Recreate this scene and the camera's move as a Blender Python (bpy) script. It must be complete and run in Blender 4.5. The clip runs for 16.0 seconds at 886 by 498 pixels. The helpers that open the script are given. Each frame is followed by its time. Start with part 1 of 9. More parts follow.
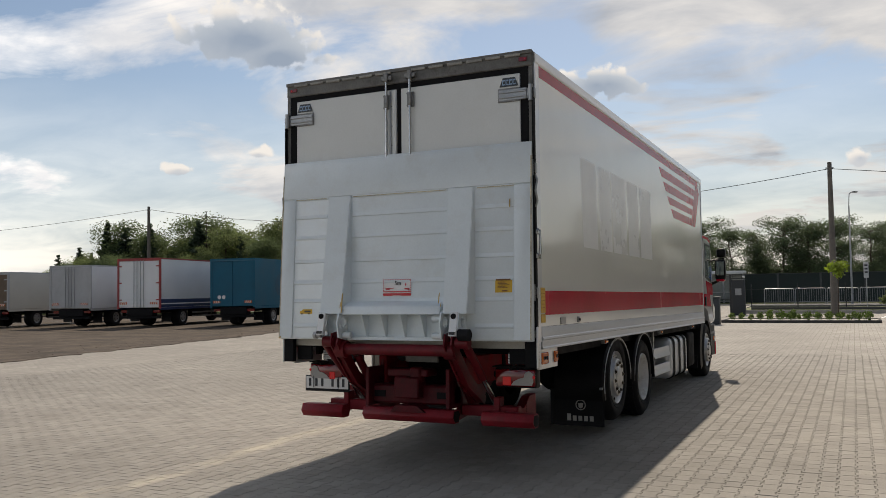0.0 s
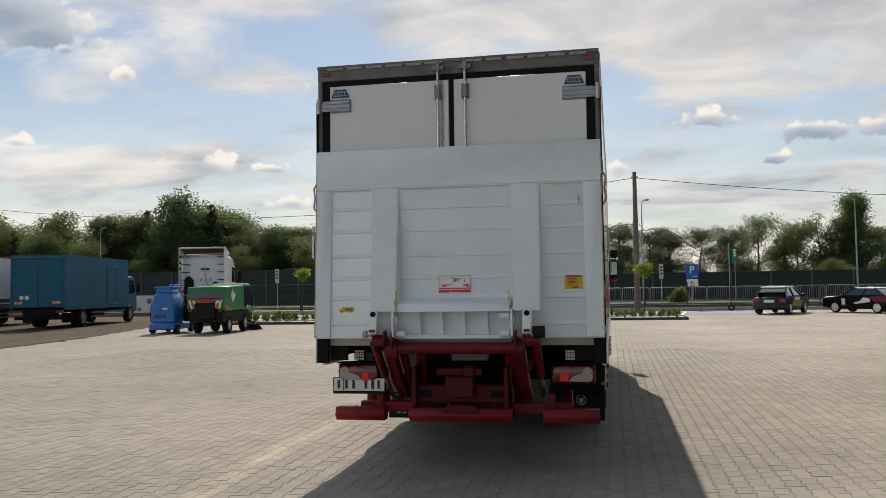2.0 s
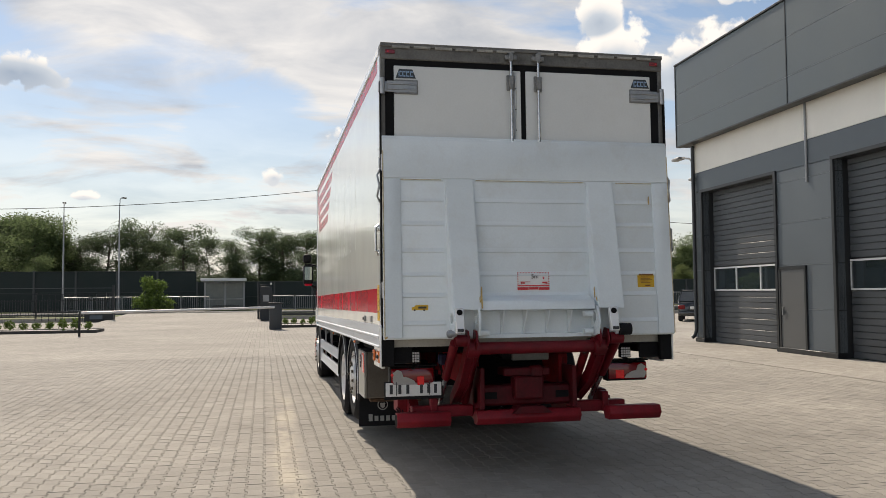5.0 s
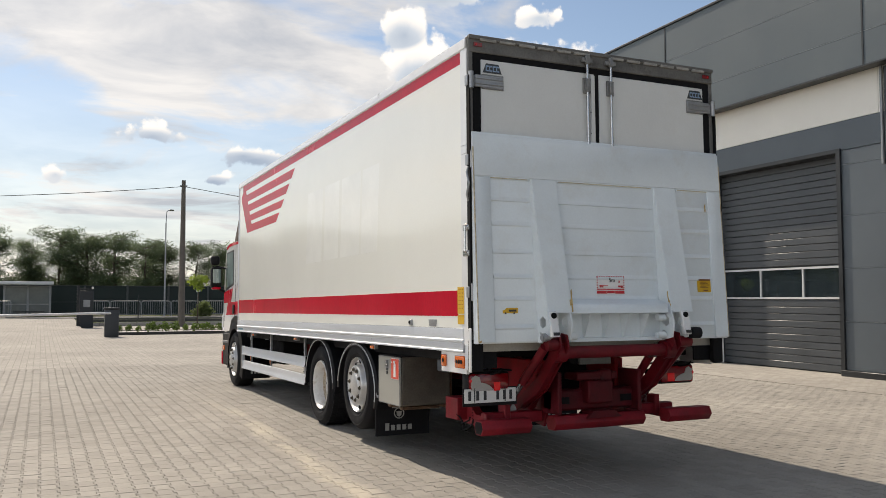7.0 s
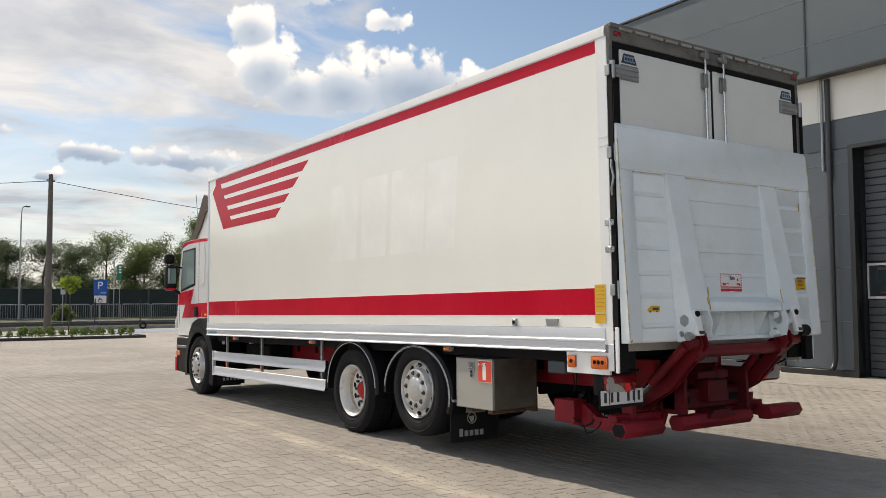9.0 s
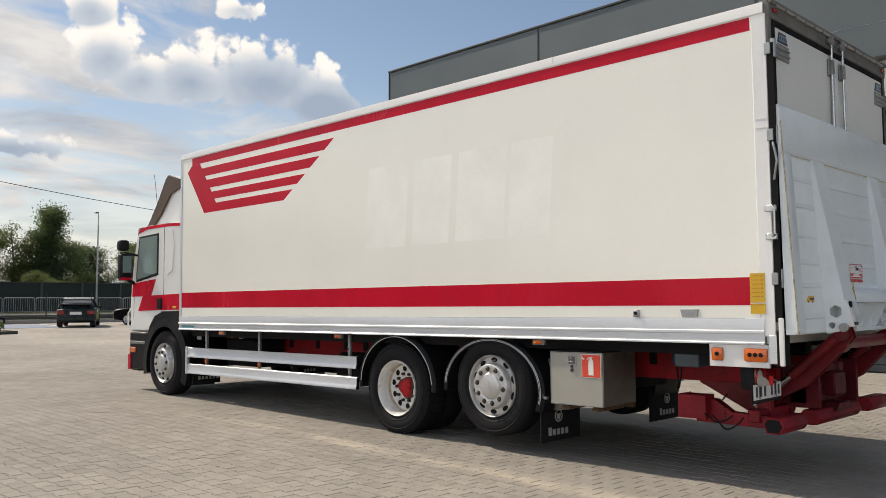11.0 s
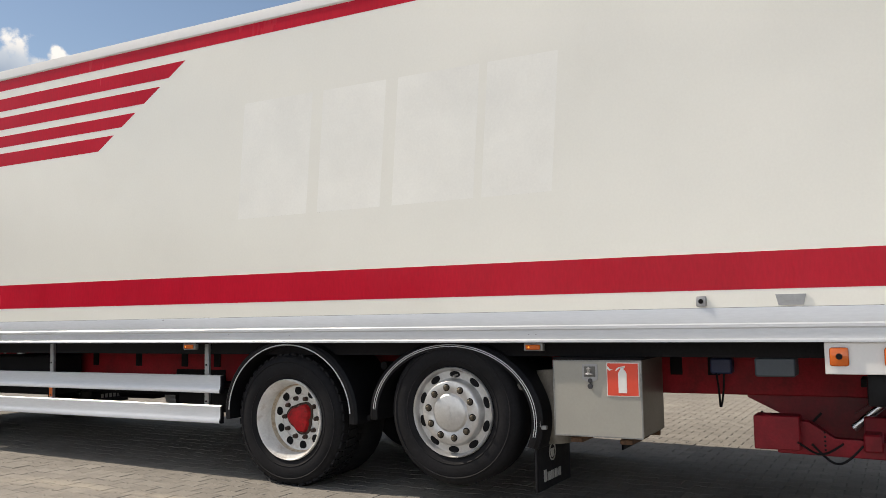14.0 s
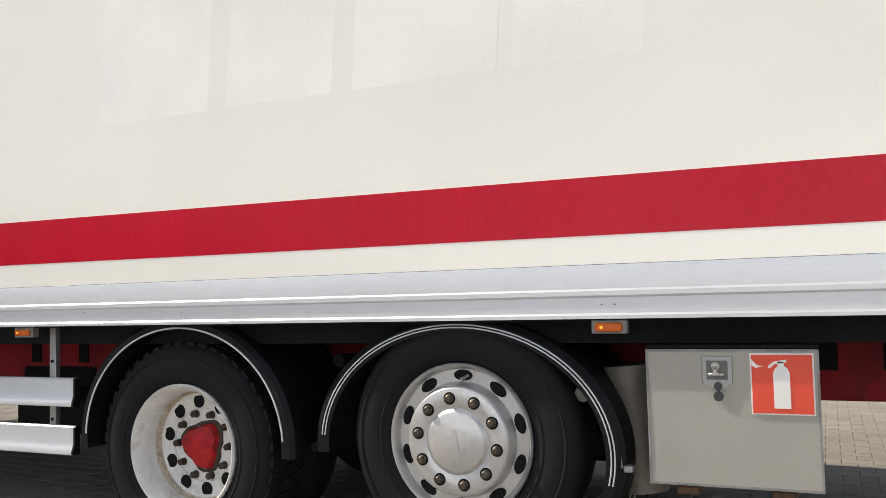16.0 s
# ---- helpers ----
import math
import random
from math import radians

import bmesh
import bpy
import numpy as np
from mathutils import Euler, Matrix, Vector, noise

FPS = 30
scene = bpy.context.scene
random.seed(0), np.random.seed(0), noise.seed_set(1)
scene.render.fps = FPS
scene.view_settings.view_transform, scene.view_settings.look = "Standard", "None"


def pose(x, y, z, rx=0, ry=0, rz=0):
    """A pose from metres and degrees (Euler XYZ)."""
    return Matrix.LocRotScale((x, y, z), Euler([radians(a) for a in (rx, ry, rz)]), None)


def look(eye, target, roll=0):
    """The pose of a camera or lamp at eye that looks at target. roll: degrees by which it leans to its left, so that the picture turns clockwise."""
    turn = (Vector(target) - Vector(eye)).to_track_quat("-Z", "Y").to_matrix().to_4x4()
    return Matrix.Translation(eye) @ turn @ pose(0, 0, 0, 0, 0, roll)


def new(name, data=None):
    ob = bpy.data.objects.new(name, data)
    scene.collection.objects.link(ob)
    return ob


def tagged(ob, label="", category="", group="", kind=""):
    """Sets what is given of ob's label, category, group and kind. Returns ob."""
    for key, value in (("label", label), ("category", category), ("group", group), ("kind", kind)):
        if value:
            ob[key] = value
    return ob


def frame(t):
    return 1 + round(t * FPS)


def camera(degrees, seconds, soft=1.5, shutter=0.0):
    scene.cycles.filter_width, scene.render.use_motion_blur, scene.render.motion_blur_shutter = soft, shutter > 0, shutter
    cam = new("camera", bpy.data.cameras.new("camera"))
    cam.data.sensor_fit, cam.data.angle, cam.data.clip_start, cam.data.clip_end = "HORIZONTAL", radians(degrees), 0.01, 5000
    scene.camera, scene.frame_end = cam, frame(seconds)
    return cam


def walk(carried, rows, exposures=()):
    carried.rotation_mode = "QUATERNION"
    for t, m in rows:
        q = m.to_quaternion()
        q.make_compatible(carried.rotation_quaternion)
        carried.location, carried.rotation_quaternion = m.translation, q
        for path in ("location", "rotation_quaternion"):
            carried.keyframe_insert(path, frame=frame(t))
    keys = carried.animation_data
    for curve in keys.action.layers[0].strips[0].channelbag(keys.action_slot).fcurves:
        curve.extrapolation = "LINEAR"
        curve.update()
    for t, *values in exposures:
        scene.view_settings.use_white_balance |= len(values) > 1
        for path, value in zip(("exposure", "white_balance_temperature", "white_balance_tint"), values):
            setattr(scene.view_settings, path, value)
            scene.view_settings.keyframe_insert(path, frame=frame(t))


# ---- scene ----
cam = camera(54.9, 16.0, soft=0.45)
PATH = [
    (0, (3.759, -6.927, 1.652), (2.893, -5.127, 1.749), -0.9),
    (0.5, (3.152, -7.096, 1.664), (2.426, -5.234, 1.754), -0.8),
    (1, (2.582, -7.305, 1.683), (2.009, -5.391, 1.77), -0.9),
    (1.5, (2.005, -7.41, 1.675), (1.535, -5.468, 1.762), -0.9),
    (2, (1.375, -7.521, 1.656), (0.986, -5.562, 1.746), -0.9),
    (2.5, (0.779, -7.496, 1.638), (0.479, -5.521, 1.73), -0.7),
    (3, (0.198, -7.508, 1.643), (0.029, -5.517, 1.738), -0.7),
    (3.5, (-0.402, -7.454, 1.639), (-0.411, -5.456, 1.734), -0.6),
    (4, (-0.996, -7.449, 1.625), (-0.866, -5.456, 1.723), -0.6),
    (4.5, (-1.648, -7.267, 1.611), (-1.374, -5.288, 1.71), -0.5),
    (5, (-2.263, -7.126, 1.601), (-1.854, -5.171, 1.701), -0.5),
    (5.2, (-2.454, -7.079, 1.601), (-2.001, -5.134, 1.701), -0.5),
    (7.3, (-4.708, -5.885, 1.549), (-3.808, -4.103, 1.665), -0.1),
    (7.5, (-4.878, -5.718, 1.537), (-3.948, -3.951, 1.652), -0.2),
    (8, (-5.356, -5.358, 1.53), (-4.348, -3.635, 1.65), -0.2),
    (8.5, (-5.777, -5.033, 1.53), (-4.7, -3.352, 1.652), -0.2),
    (9, (-6.22, -4.622, 1.536), (-5.066, -2.993, 1.658), -0.2),
    (9.5, (-6.706, -4.193, 1.542), (-5.463, -2.63, 1.66), -0.3),
    (9.7, (-6.84, -4.007, 1.539), (-5.57, -2.466, 1.655), -0.3),
    (11.8, (-7.705, -1.801, 1.432), (-6.169, -0.527, 1.557), -0.0),
    (12, (-7.706, -1.588, 1.421), (-6.135, -0.356, 1.551), -0.1),
    (12.5, (-7.618, -1.092, 1.405), (-5.981, 0.049, 1.546), -0.1),
    (13, (-7.333, -0.591, 1.386), (-5.638, 0.459, 1.535), -0.2),
    (13.5, (-6.964, -0.174, 1.347), (-5.23, 0.811, 1.497), -0.3),
    (14, (-6.388, 0.184, 1.307), (-4.631, 1.129, 1.449), -0.3),
    (14.5, (-5.894, 0.578, 1.276), (-4.107, 1.467, 1.411), -0.3),
    (15, (-5.369, 0.914, 1.3), (-3.559, 1.755, 1.425), -0.4),
    (15.5, (-4.876, 1.243, 1.27), (-3.057, 2.064, 1.399), -0.3),
    (16, (-4.348, 1.555, 1.197), (-2.526, 2.373, 1.299), -0.7),
]
walk(cam, [(t, look(eye, target, roll)) for t, eye, target, roll in PATH],
     exposures=[(0, -0.15, 7100, 12), (3, -0.03, 7150, 12), (4.5, 0.07, 7100, 12), (7.5, 0.19, 7050, 12), (9.5, 0.14, 7050, 12), (12, 0.05, 7100, 12), (14.5, 0.06, 6950, 12), (16, 0.31, 6950, 12)])

# ---- sky, sun ----
SUN = Vector((-0.205, 1.03, 1.0)).normalized()
sun_data = bpy.data.lights.new("sun", "SUN")
sun_data.energy, sun_data.angle, sun_data.color = 4.15, radians(0.6), (1.0, 0.93, 0.82)
sun = new("sun", sun_data)
sun.matrix_world = look(SUN * 60, (0, 0, 0))

# cumulus clouds: (degrees to the left of +y, degrees up, half width, half height, greyness)
CLOUDS = [
    (38.6, 16.4, 4.7, 2.5, 0.25), (36.6, 15.4, 3.0, 1.9, 0.35), (37.9, 9.1, 0.9, 0.5, 0.0), (42.9, 8.0, 0.9, 0.4, 0.0), (15.2, 13.3, 2.2, 1.5, 0.2), (-0.6, 7.6, 1.0, 0.8, 0.0), (17.6, 13.2, 3.0, 1.5, 0.2), (14.4, 13.3, 2.2, 1.4, 0.2),
    (27.3, 8.1, 2.8, 0.9, 0.1), (22.5, 7.9, 1.9, 0.5, 0.1), (21.3, 5.7, 1.4, 0.6, 0.0), (31.7, 13.5, 0.9, 0.8, 0.0), (-12.7, 9.1, 2.2, 0.7, 0.45), (-18.2, 8.9, 3.6, 1.1, 0.45), (-10.0, 7.6, 1.2, 0.5, 0.5),
    (11.1, 6.1, 0.7, 0.3, 0.0), (-6.2, 10.3, 2.0, 0.9, 0.3), (-11.9, 9.3, 1.3, 0.5, 0.45), (-24.8, 19.9, 3.9, 1.6, 0.0), (-31.7, 18.4, 1.9, 1.0, 0.0), (-22.6, 17.4, 2.0, 2.2, 0.0), (-25.6, 13.6, 2.6, 2.4, 0.05),
    (-23.6, 14.8, 2.6, 3.0, 0.0), (-28.6, 13.7, 3.8, 2.8, 0.15), (-33.2, 14.0, 4.4, 3.2, 0.30), (-37.2, 12.8, 3.6, 2.5, 0.35),
]
# broad openings (less than nought) and thicker banks (more) of the thin high cloud
BANKS = [
    (46.0, 11.5, 9.0, 4.6, -1.1), (20.5, 16.0, 6.0, 2.0, -0.9), (24.4, 10.8, 3.4, 1.9, -0.8), (0.7, 11.0, 4.6, 4.0, -0.9), (-42.0, 18.5, 12.0, 6.0, -2.4), (-56.0, 16.0, 12.0, 9.0, -0.8),
    (-11.0, 15.0, 10.0, 4.2, 1.0), (11.5, 17.0, 5.4, 2.2, 0.8), (-20.0, 12.0, 6.0, 4.0, 0.6), (33.0, 6.5, 9.0, 2.6, 0.5),
]


def make_world():
    world = bpy.data.worlds.new("sky")
    scene.world = world
    world.use_nodes = True
    nt = world.node_tree
    nt.nodes.clear()
    N, L = nt.nodes.new, nt.links.new

    def math(op, a, b=None, c=None, clamp=False):
        n = N("ShaderNodeMath")
        n.operation, n.use_clamp = op, clamp
        for i, v in enumerate((a, b, c)):
            if v is None:
                continue
            if isinstance(v, (int, float)):
                n.inputs[i].default_value = v
            else:
                L(v, n.inputs[i])
        return n.outputs[0]

    def vmath(op, a, b=None):
        n = N("ShaderNodeVectorMath")
        n.operation = op
        for i, v in enumerate((a, b)):
            if v is None:
                continue
            if isinstance(v, (tuple, Vector)):
                n.inputs[i].default_value = v
            else:
                L(v, n.inputs[i])
        return n.outputs["Value"] if op in ("DOT_PRODUCT", "LENGTH") else n.outputs[0]

    def noise_at(v, scale, detail, rough=0.55, warp=0.0):
        n = N("ShaderNodeTexNoise")
        L(v, n.inputs["Vector"])
        n.inputs["Scale"].default_value, n.inputs["Detail"].default_value = scale, detail
        n.inputs["Roughness"].default_value, n.inputs["Distortion"].default_value = rough, warp
        return n.outputs["Fac"]

    def ramp(v, *stops):
        n = N("ShaderNodeValToRGB")
        while len(n.color_ramp.elements) < len(stops):
            n.color_ramp.elements.new(0.5)
        for e, (p, col) in zip(n.color_ramp.elements, stops):
            e.position, e.color = p, (*col, 1)
        L(v, n.inputs[0])
        return n.outputs[0]

    def mix(f, a, b):
        n = N("ShaderNodeMix")
        n.data_type = "RGBA"
        for sock, v in ((n.inputs[0], f), (n.inputs[6], a), (n.inputs[7], b)):
            if isinstance(v, (int, float)):
                sock.default_value = v
            elif isinstance(v, tuple):
                sock.default_value = (*v, 1)
            else:
                L(v, sock)
        return n.outputs[2]

    way = N("ShaderNodeTexCoord").outputs["Generated"]
    sky = N("ShaderNodeTexSky")
    sky.sky_type, sky.sun_disc = "NISHITA", False
    sky.sun_elevation = math_asin(SUN.z)
    sky.sun_rotation = math_atan2(SUN.x, SUN.y)
    sky.air_density, sky.dust_density, sky.ozone_density = 1.0, 0.35, 1.3
    xyz = N("ShaderNodeSeparateXYZ")
    L(way, xyz.inputs[0])
    # flat sheet of thin high cloud, seen in perspective
    up = math("MAXIMUM", xyz.outputs[2], 0.0)
    depth = math("ADD", up, 0.16)
    flat = N("ShaderNodeCombineXYZ")
    L(math("DIVIDE", xyz.outputs[0], depth), flat.inputs[0])
    L(math("DIVIDE", xyz.outputs[1], depth), flat.inputs[1])
    sheet = N("ShaderNodeMapping")
    sheet.inputs["Rotation"].default_value, sheet.inputs["Scale"].default_value = (0, 0, radians(28)), (0.85, 1.15, 1)
    L(flat.outputs[0], sheet.inputs[0])
    veil = noise_at(sheet.outputs[0], 1.55, 10, 0.58, 0.5)
    nearsun = math("MAXIMUM", vmath("DOT_PRODUCT", way, SUN), 0.0)
    glow = math("POWER", nearsun, 5.0)
    bank = None
    for left, elev, wide, tall, gain in BANKS:
        a, e = radians(left), radians(elev)
        off = vmath("SUBTRACT", way, Vector((-np.sin(a) * np.cos(e), np.cos(a) * np.cos(e), np.sin(e))))
        p = vmath("DOT_PRODUCT", off, Vector((np.cos(a), np.sin(a), 0)) / radians(wide))
        q = vmath("DOT_PRODUCT", off, Vector((np.sin(a) * np.sin(e), -np.cos(a) * np.sin(e), np.cos(e))) / radians(tall))
        m = math("SUBTRACT", 1.0, math("MULTIPLY_ADD", p, p, math("MULTIPLY", q, q)), clamp=True)
        m = math("MULTIPLY", m, gain)
        bank = m if bank is None else math("ADD", bank, m)
    thin = math("ADD", math("ADD", math("MULTIPLY_ADD", veil, 6.4, -2.98), bank), math("MULTIPLY", glow, 0.80), clamp=True)
    low = math("SUBTRACT", 1.0, math("MULTIPLY", up, 4.2), clamp=True)
    thin = math("MAXIMUM", thin, math("MULTIPLY", low, 0.88))
    tone = noise_at(sheet.outputs[0], 2.3, 8, 0.55, 0.4)
    shade = ramp(tone, (0.34, (4.9, 5.4, 6.2)), (0.60, (8.8, 8.9, 9.0)))
    # added fill: unseen west sky brightened for the truck's side, south and zenith dimmed
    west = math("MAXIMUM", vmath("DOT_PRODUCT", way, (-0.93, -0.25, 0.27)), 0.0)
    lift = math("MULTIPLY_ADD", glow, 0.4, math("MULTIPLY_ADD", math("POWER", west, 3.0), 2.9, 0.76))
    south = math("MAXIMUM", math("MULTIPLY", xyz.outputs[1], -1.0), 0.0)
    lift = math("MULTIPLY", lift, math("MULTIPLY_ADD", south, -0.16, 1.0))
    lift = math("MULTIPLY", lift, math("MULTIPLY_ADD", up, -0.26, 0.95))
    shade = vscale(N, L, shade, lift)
    blue = vscale(N, L, sky.outputs[0], 0.90)
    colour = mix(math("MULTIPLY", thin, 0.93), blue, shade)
    # heaped clouds with bright rims and grey bases
    curl = N("ShaderNodeTexNoise")
    L(way, curl.inputs["Vector"])
    curl.inputs["Scale"].default_value, curl.inputs["Detail"].default_value = 26.0, 5.0
    bent = vmath("ADD", way, vscale(N, L, vmath("SUBTRACT", curl.outputs["Color"], (0.5, 0.5, 0.5)), 0.045))

    def billow(size):
        n = N("ShaderNodeTexVoronoi")
        n.feature = "SMOOTH_F1"
        L(bent, n.inputs["Vector"])
        n.inputs["Scale"].default_value, n.inputs["Smoothness"].default_value = size, 0.35
        return math("SUBTRACT", 0.42, n.outputs["Distance"])

    puff = math("MULTIPLY_ADD", billow(27.0), 0.42, math("MULTIPLY_ADD", billow(66.0), 0.22, math("MULTIPLY_ADD", noise_at(way, 40.0, 8, 0.6, 0.1), 0.50, -0.25)))
    big = math("SUBTRACT", noise_at(way, 8.0, 3, 0.5), 0.5)
    body = height = grey = None
    for left, elev, wide, tall, dull in CLOUDS:
        a, e = radians(left), radians(elev)
        c = Vector((-np.sin(a) * np.cos(e), np.cos(a) * np.cos(e), np.sin(e)))
        u = Vector((np.cos(a), np.sin(a), 0)) / radians(wide)
        v = Vector((np.sin(a) * np.sin(e), -np.cos(a) * np.sin(e), np.cos(e))) / radians(tall)
        off = vmath("SUBTRACT", way, c)
        p, q = vmath("DOT_PRODUCT", off, u), vmath("DOT_PRODUCT", off, v)
        rise = q
        q = math("MAXIMUM", q, math("MULTIPLY", q, -1.6))
        r = math("POWER", math("MULTIPLY_ADD", p, p, math("MULTIPLY", q, q)), 0.5)
        m = math("MULTIPLY", math("SUBTRACT", 1.0, r), min(1.0, 0.25 + tall * 0.36))
        if body is None:
            body, height, grey = m, rise, math("ADD", dull, 0.0)
        else:
            over = math("MULTIPLY_ADD", math("SUBTRACT", m, body), 2.2, 0.5, clamp=True)
            height = math("MULTIPLY_ADD", over, math("SUBTRACT", rise, height), height)
            grey = math("MULTIPLY_ADD", over, math("SUBTRACT", dull, grey), grey)
            body = math("SMOOTH_MAX", body, m, 0.25)
    body = math("MULTIPLY_ADD", puff, 1.7, math("MULTIPLY_ADD", big, 0.5, body))
    cover = N("ShaderNodeMapRange")
    cover.interpolation_type = "SMOOTHSTEP"
    L(body, cover.inputs[0])
    cover.inputs[1].default_value, cover.inputs[2].default_value = -0.03, 0.20
    # white where thin and towards the top, blue-grey deep inside and at the base
    deep = math("ADD", grey, math("MULTIPLY_ADD", height, -0.60, math("MULTIPLY_ADD", puff, -1.5, math("MULTIPLY", body, 0.72))))
    heap = ramp(deep, (0.0, (8.5, 8.5, 8.4)), (0.16, (7.6, 7.7, 7.8)), (0.42, (4.9, 5.6, 6.5)), (0.9, (3.0, 3.8, 5.0)))
    colour = mix(cover.outputs[0], colour, heap)
    back = N("ShaderNodeBackground")
    back.inputs[1].default_value = 0.112
    L(colour, back.inputs[0])
    out = N("ShaderNodeOutputWorld")
    L(back.outputs[0], out.inputs[0])


def math_asin(v):
    return float(np.arcsin(v))


def math_atan2(a, b):
    return float(np.arctan2(a, b))


def vscale(N, L, colour, factor):
    n = N("ShaderNodeVectorMath")
    n.operation = "SCALE"
    L(colour, n.inputs[0])
    if isinstance(factor, (int, float)):
        n.inputs["Scale"].default_value = factor
    else:
        L(factor, n.inputs["Scale"])
    return n.outputs[0]


make_world()

# ---- materials ----
def surf(name, col, rough=0.5, metal=0.0, vary=0.12, scale=3.0, grain=60.0, bump=0.0, coat=0.0, dirt=0.0, dirt_col=(0.2, 0.17, 0.13),
         dirt_scale=2.0, spec=0.5, stretch=(1, 1, 1), per_piece=0.0, island=0.0, translucent=0.0):
    """A painted, metal or mineral surface with stains at one scale and grain at another."""
    m = bpy.data.materials.new(name)
    m.use_nodes = True
    nt = m.node_tree
    N, L = nt.nodes.new, nt.links.new
    p = nt.nodes["Principled BSDF"]
    where = N("ShaderNodeTexCoord").outputs["Object"]
    mp = N("ShaderNodeMapping")
    mp.inputs["Scale"].default_value = stretch
    L(where, mp.inputs[0])

    def tex(s, d=5.0, r=0.6):
        n = N("ShaderNodeTexNoise")
        L(mp.outputs[0], n.inputs["Vector"])
        n.inputs["Scale"].default_value, n.inputs["Detail"].default_value, n.inputs["Roughness"].default_value = s, d, r
        return n.outputs["Fac"]

    def rng(v, a, b, c, d):
        n = N("ShaderNodeMapRange")
        L(v, n.inputs[0])
        for i, x in enumerate((a, b, c, d)):
            n.inputs[i + 1].default_value = x
        return n.outputs[0]

    def mul(a, b):
        n = N("ShaderNodeMath")
        n.operation = "MULTIPLY"
        for i, v in enumerate((a, b)):
            if isinstance(v, (int, float)):
                n.inputs[i].default_value = v
            else:
                L(v, n.inputs[i])
        return n.outputs[0]

    broad, fine = tex(scale), tex(grain, 3.0)
    level = mul(rng(broad, 0.3, 0.7, 1 - vary, 1 + vary), rng(fine, 0.3, 0.7, 1 - vary * 0.5, 1 + vary * 0.5))
    if per_piece:
        level = mul(level, rng(N("ShaderNodeObjectInfo").outputs["Random"], 0, 1, 1 - per_piece, 1 + per_piece))
    if island:
        level = mul(level, rng(N("ShaderNodeNewGeometry").outputs["Random Per Island"], 0, 1, 1 - island, 1 + island))
    base = N("ShaderNodeRGB")
    base.outputs[0].default_value = (*col, 1)
    colour = vscale(N, L, base.outputs[0], level)
    if dirt:
        spots = rng(tex(dirt_scale, 8.0, 0.7), 0.52, 0.74, 0.0, dirt)
        mx = N("ShaderNodeMix")
        mx.data_type = "RGBA"
        L(spots, mx.inputs[0])
        L(colour, mx.inputs[6])
        mx.inputs[7].default_value = (*dirt_col, 1)
        colour = mx.outputs[2]
    L(colour, p.inputs["Base Color"])
    L(rng(broad, 0.3, 0.7, max(0.02, rough * 0.8), min(1, rough * 1.2)), p.inputs["Roughness"])
    p.inputs["Metallic"].default_value = metal
    p.inputs["Specular IOR Level"].default_value = spec
    if coat:
        p.inputs["Coat Weight"].default_value, p.inputs["Coat Roughness"].default_value = coat, 0.03
    if bump:
        b = N("ShaderNodeBump")
        b.inputs["Strength"].default_value, b.inputs["Distance"].default_value = 1.0, bump
        L(fine, b.inputs["Height"])
        L(b.outputs[0], p.inputs["Normal"])
    if translucent:
        t = N("ShaderNodeBsdfTranslucent")
        L(vscale(N, L, colour, 1.5), t.inputs[0])
        ms = N("ShaderNodeMixShader")
        ms.inputs[0].default_value = translucent
        L(p.outputs[0], ms.inputs[1])
        L(t.outputs[0], ms.inputs[2])
        L(ms.outputs[0], nt.nodes["Material Output"].inputs[0])
    return m


def glow_mat(name, col, strength):
    m = surf(name, col, 0.25, vary=0.05)
    p = m.node_tree.nodes["Principled BSDF"]
    p.inputs["Emission Color"].default_value, p.inputs["Emission Strength"].default_value = (*col, 1), strength
    return m


def glass_mat(name, tint, rough=0.02):
    m = bpy.data.materials.new(name)
    m.use_nodes = True
    p = m.node_tree.nodes["Principled BSDF"]
    p.inputs["Base Color"].default_value = (*tint, 1)
    p.inputs["Roughness"].default_value, p.inputs["Transmission Weight"].default_value, p.inputs["IOR"].default_value = rough, 1.0, 1.2
    return m


WHITE = surf("cream_box_paint", (0.872, 0.864, 0.797), 0.16, vary=0.025, scale=0.8, dirt=0.10, dirt_col=(0.62, 0.58, 0.49), dirt_scale=0.9, spec=0.5, coat=0.35)
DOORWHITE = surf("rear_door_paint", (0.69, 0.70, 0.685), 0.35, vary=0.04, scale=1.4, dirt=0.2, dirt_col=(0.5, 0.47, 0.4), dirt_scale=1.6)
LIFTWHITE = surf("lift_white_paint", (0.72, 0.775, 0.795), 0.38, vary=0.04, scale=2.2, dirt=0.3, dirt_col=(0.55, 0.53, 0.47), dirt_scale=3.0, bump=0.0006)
CHALK = surf("chalky_paint_patch", (0.85, 0.85, 0.83), 0.29, vary=0.08, scale=1.6, spec=0.35, coat=0.08, dirt=0.4, dirt_col=(0.80, 0.79, 0.73), dirt_scale=2.2)
PALESEAM = surf("pale_panel_seam", (0.26, 0.28, 0.29), 0.4, 0.2, vary=0.1)
SEAMGREY = surf("panel_joint_grey", (0.20, 0.215, 0.225), 0.35, 0.3, vary=0.1)
GHOST = surf("clean_paint_patch", (0.898, 0.893, 0.84), 0.16, vary=0.04, scale=2.5, spec=0.5, coat=0.35)
RED = surf("red_film", (0.50, 0.007, 0.026), 0.24, vary=0.14, scale=1.3, spec=0.14, coat=0.05, stretch=(1, 1, 0.25), dirt=0.22, dirt_col=(0.50, 0.03, 0.06), dirt_scale=1.1)
CHASSISRED = surf("chassis_red_paint", (0.195, 0.009, 0.016), 0.5, spec=0.25, vary=0.25, scale=5, dirt=0.45, dirt_col=(0.04, 0.014, 0.014), dirt_scale=3.5, bump=0.001)
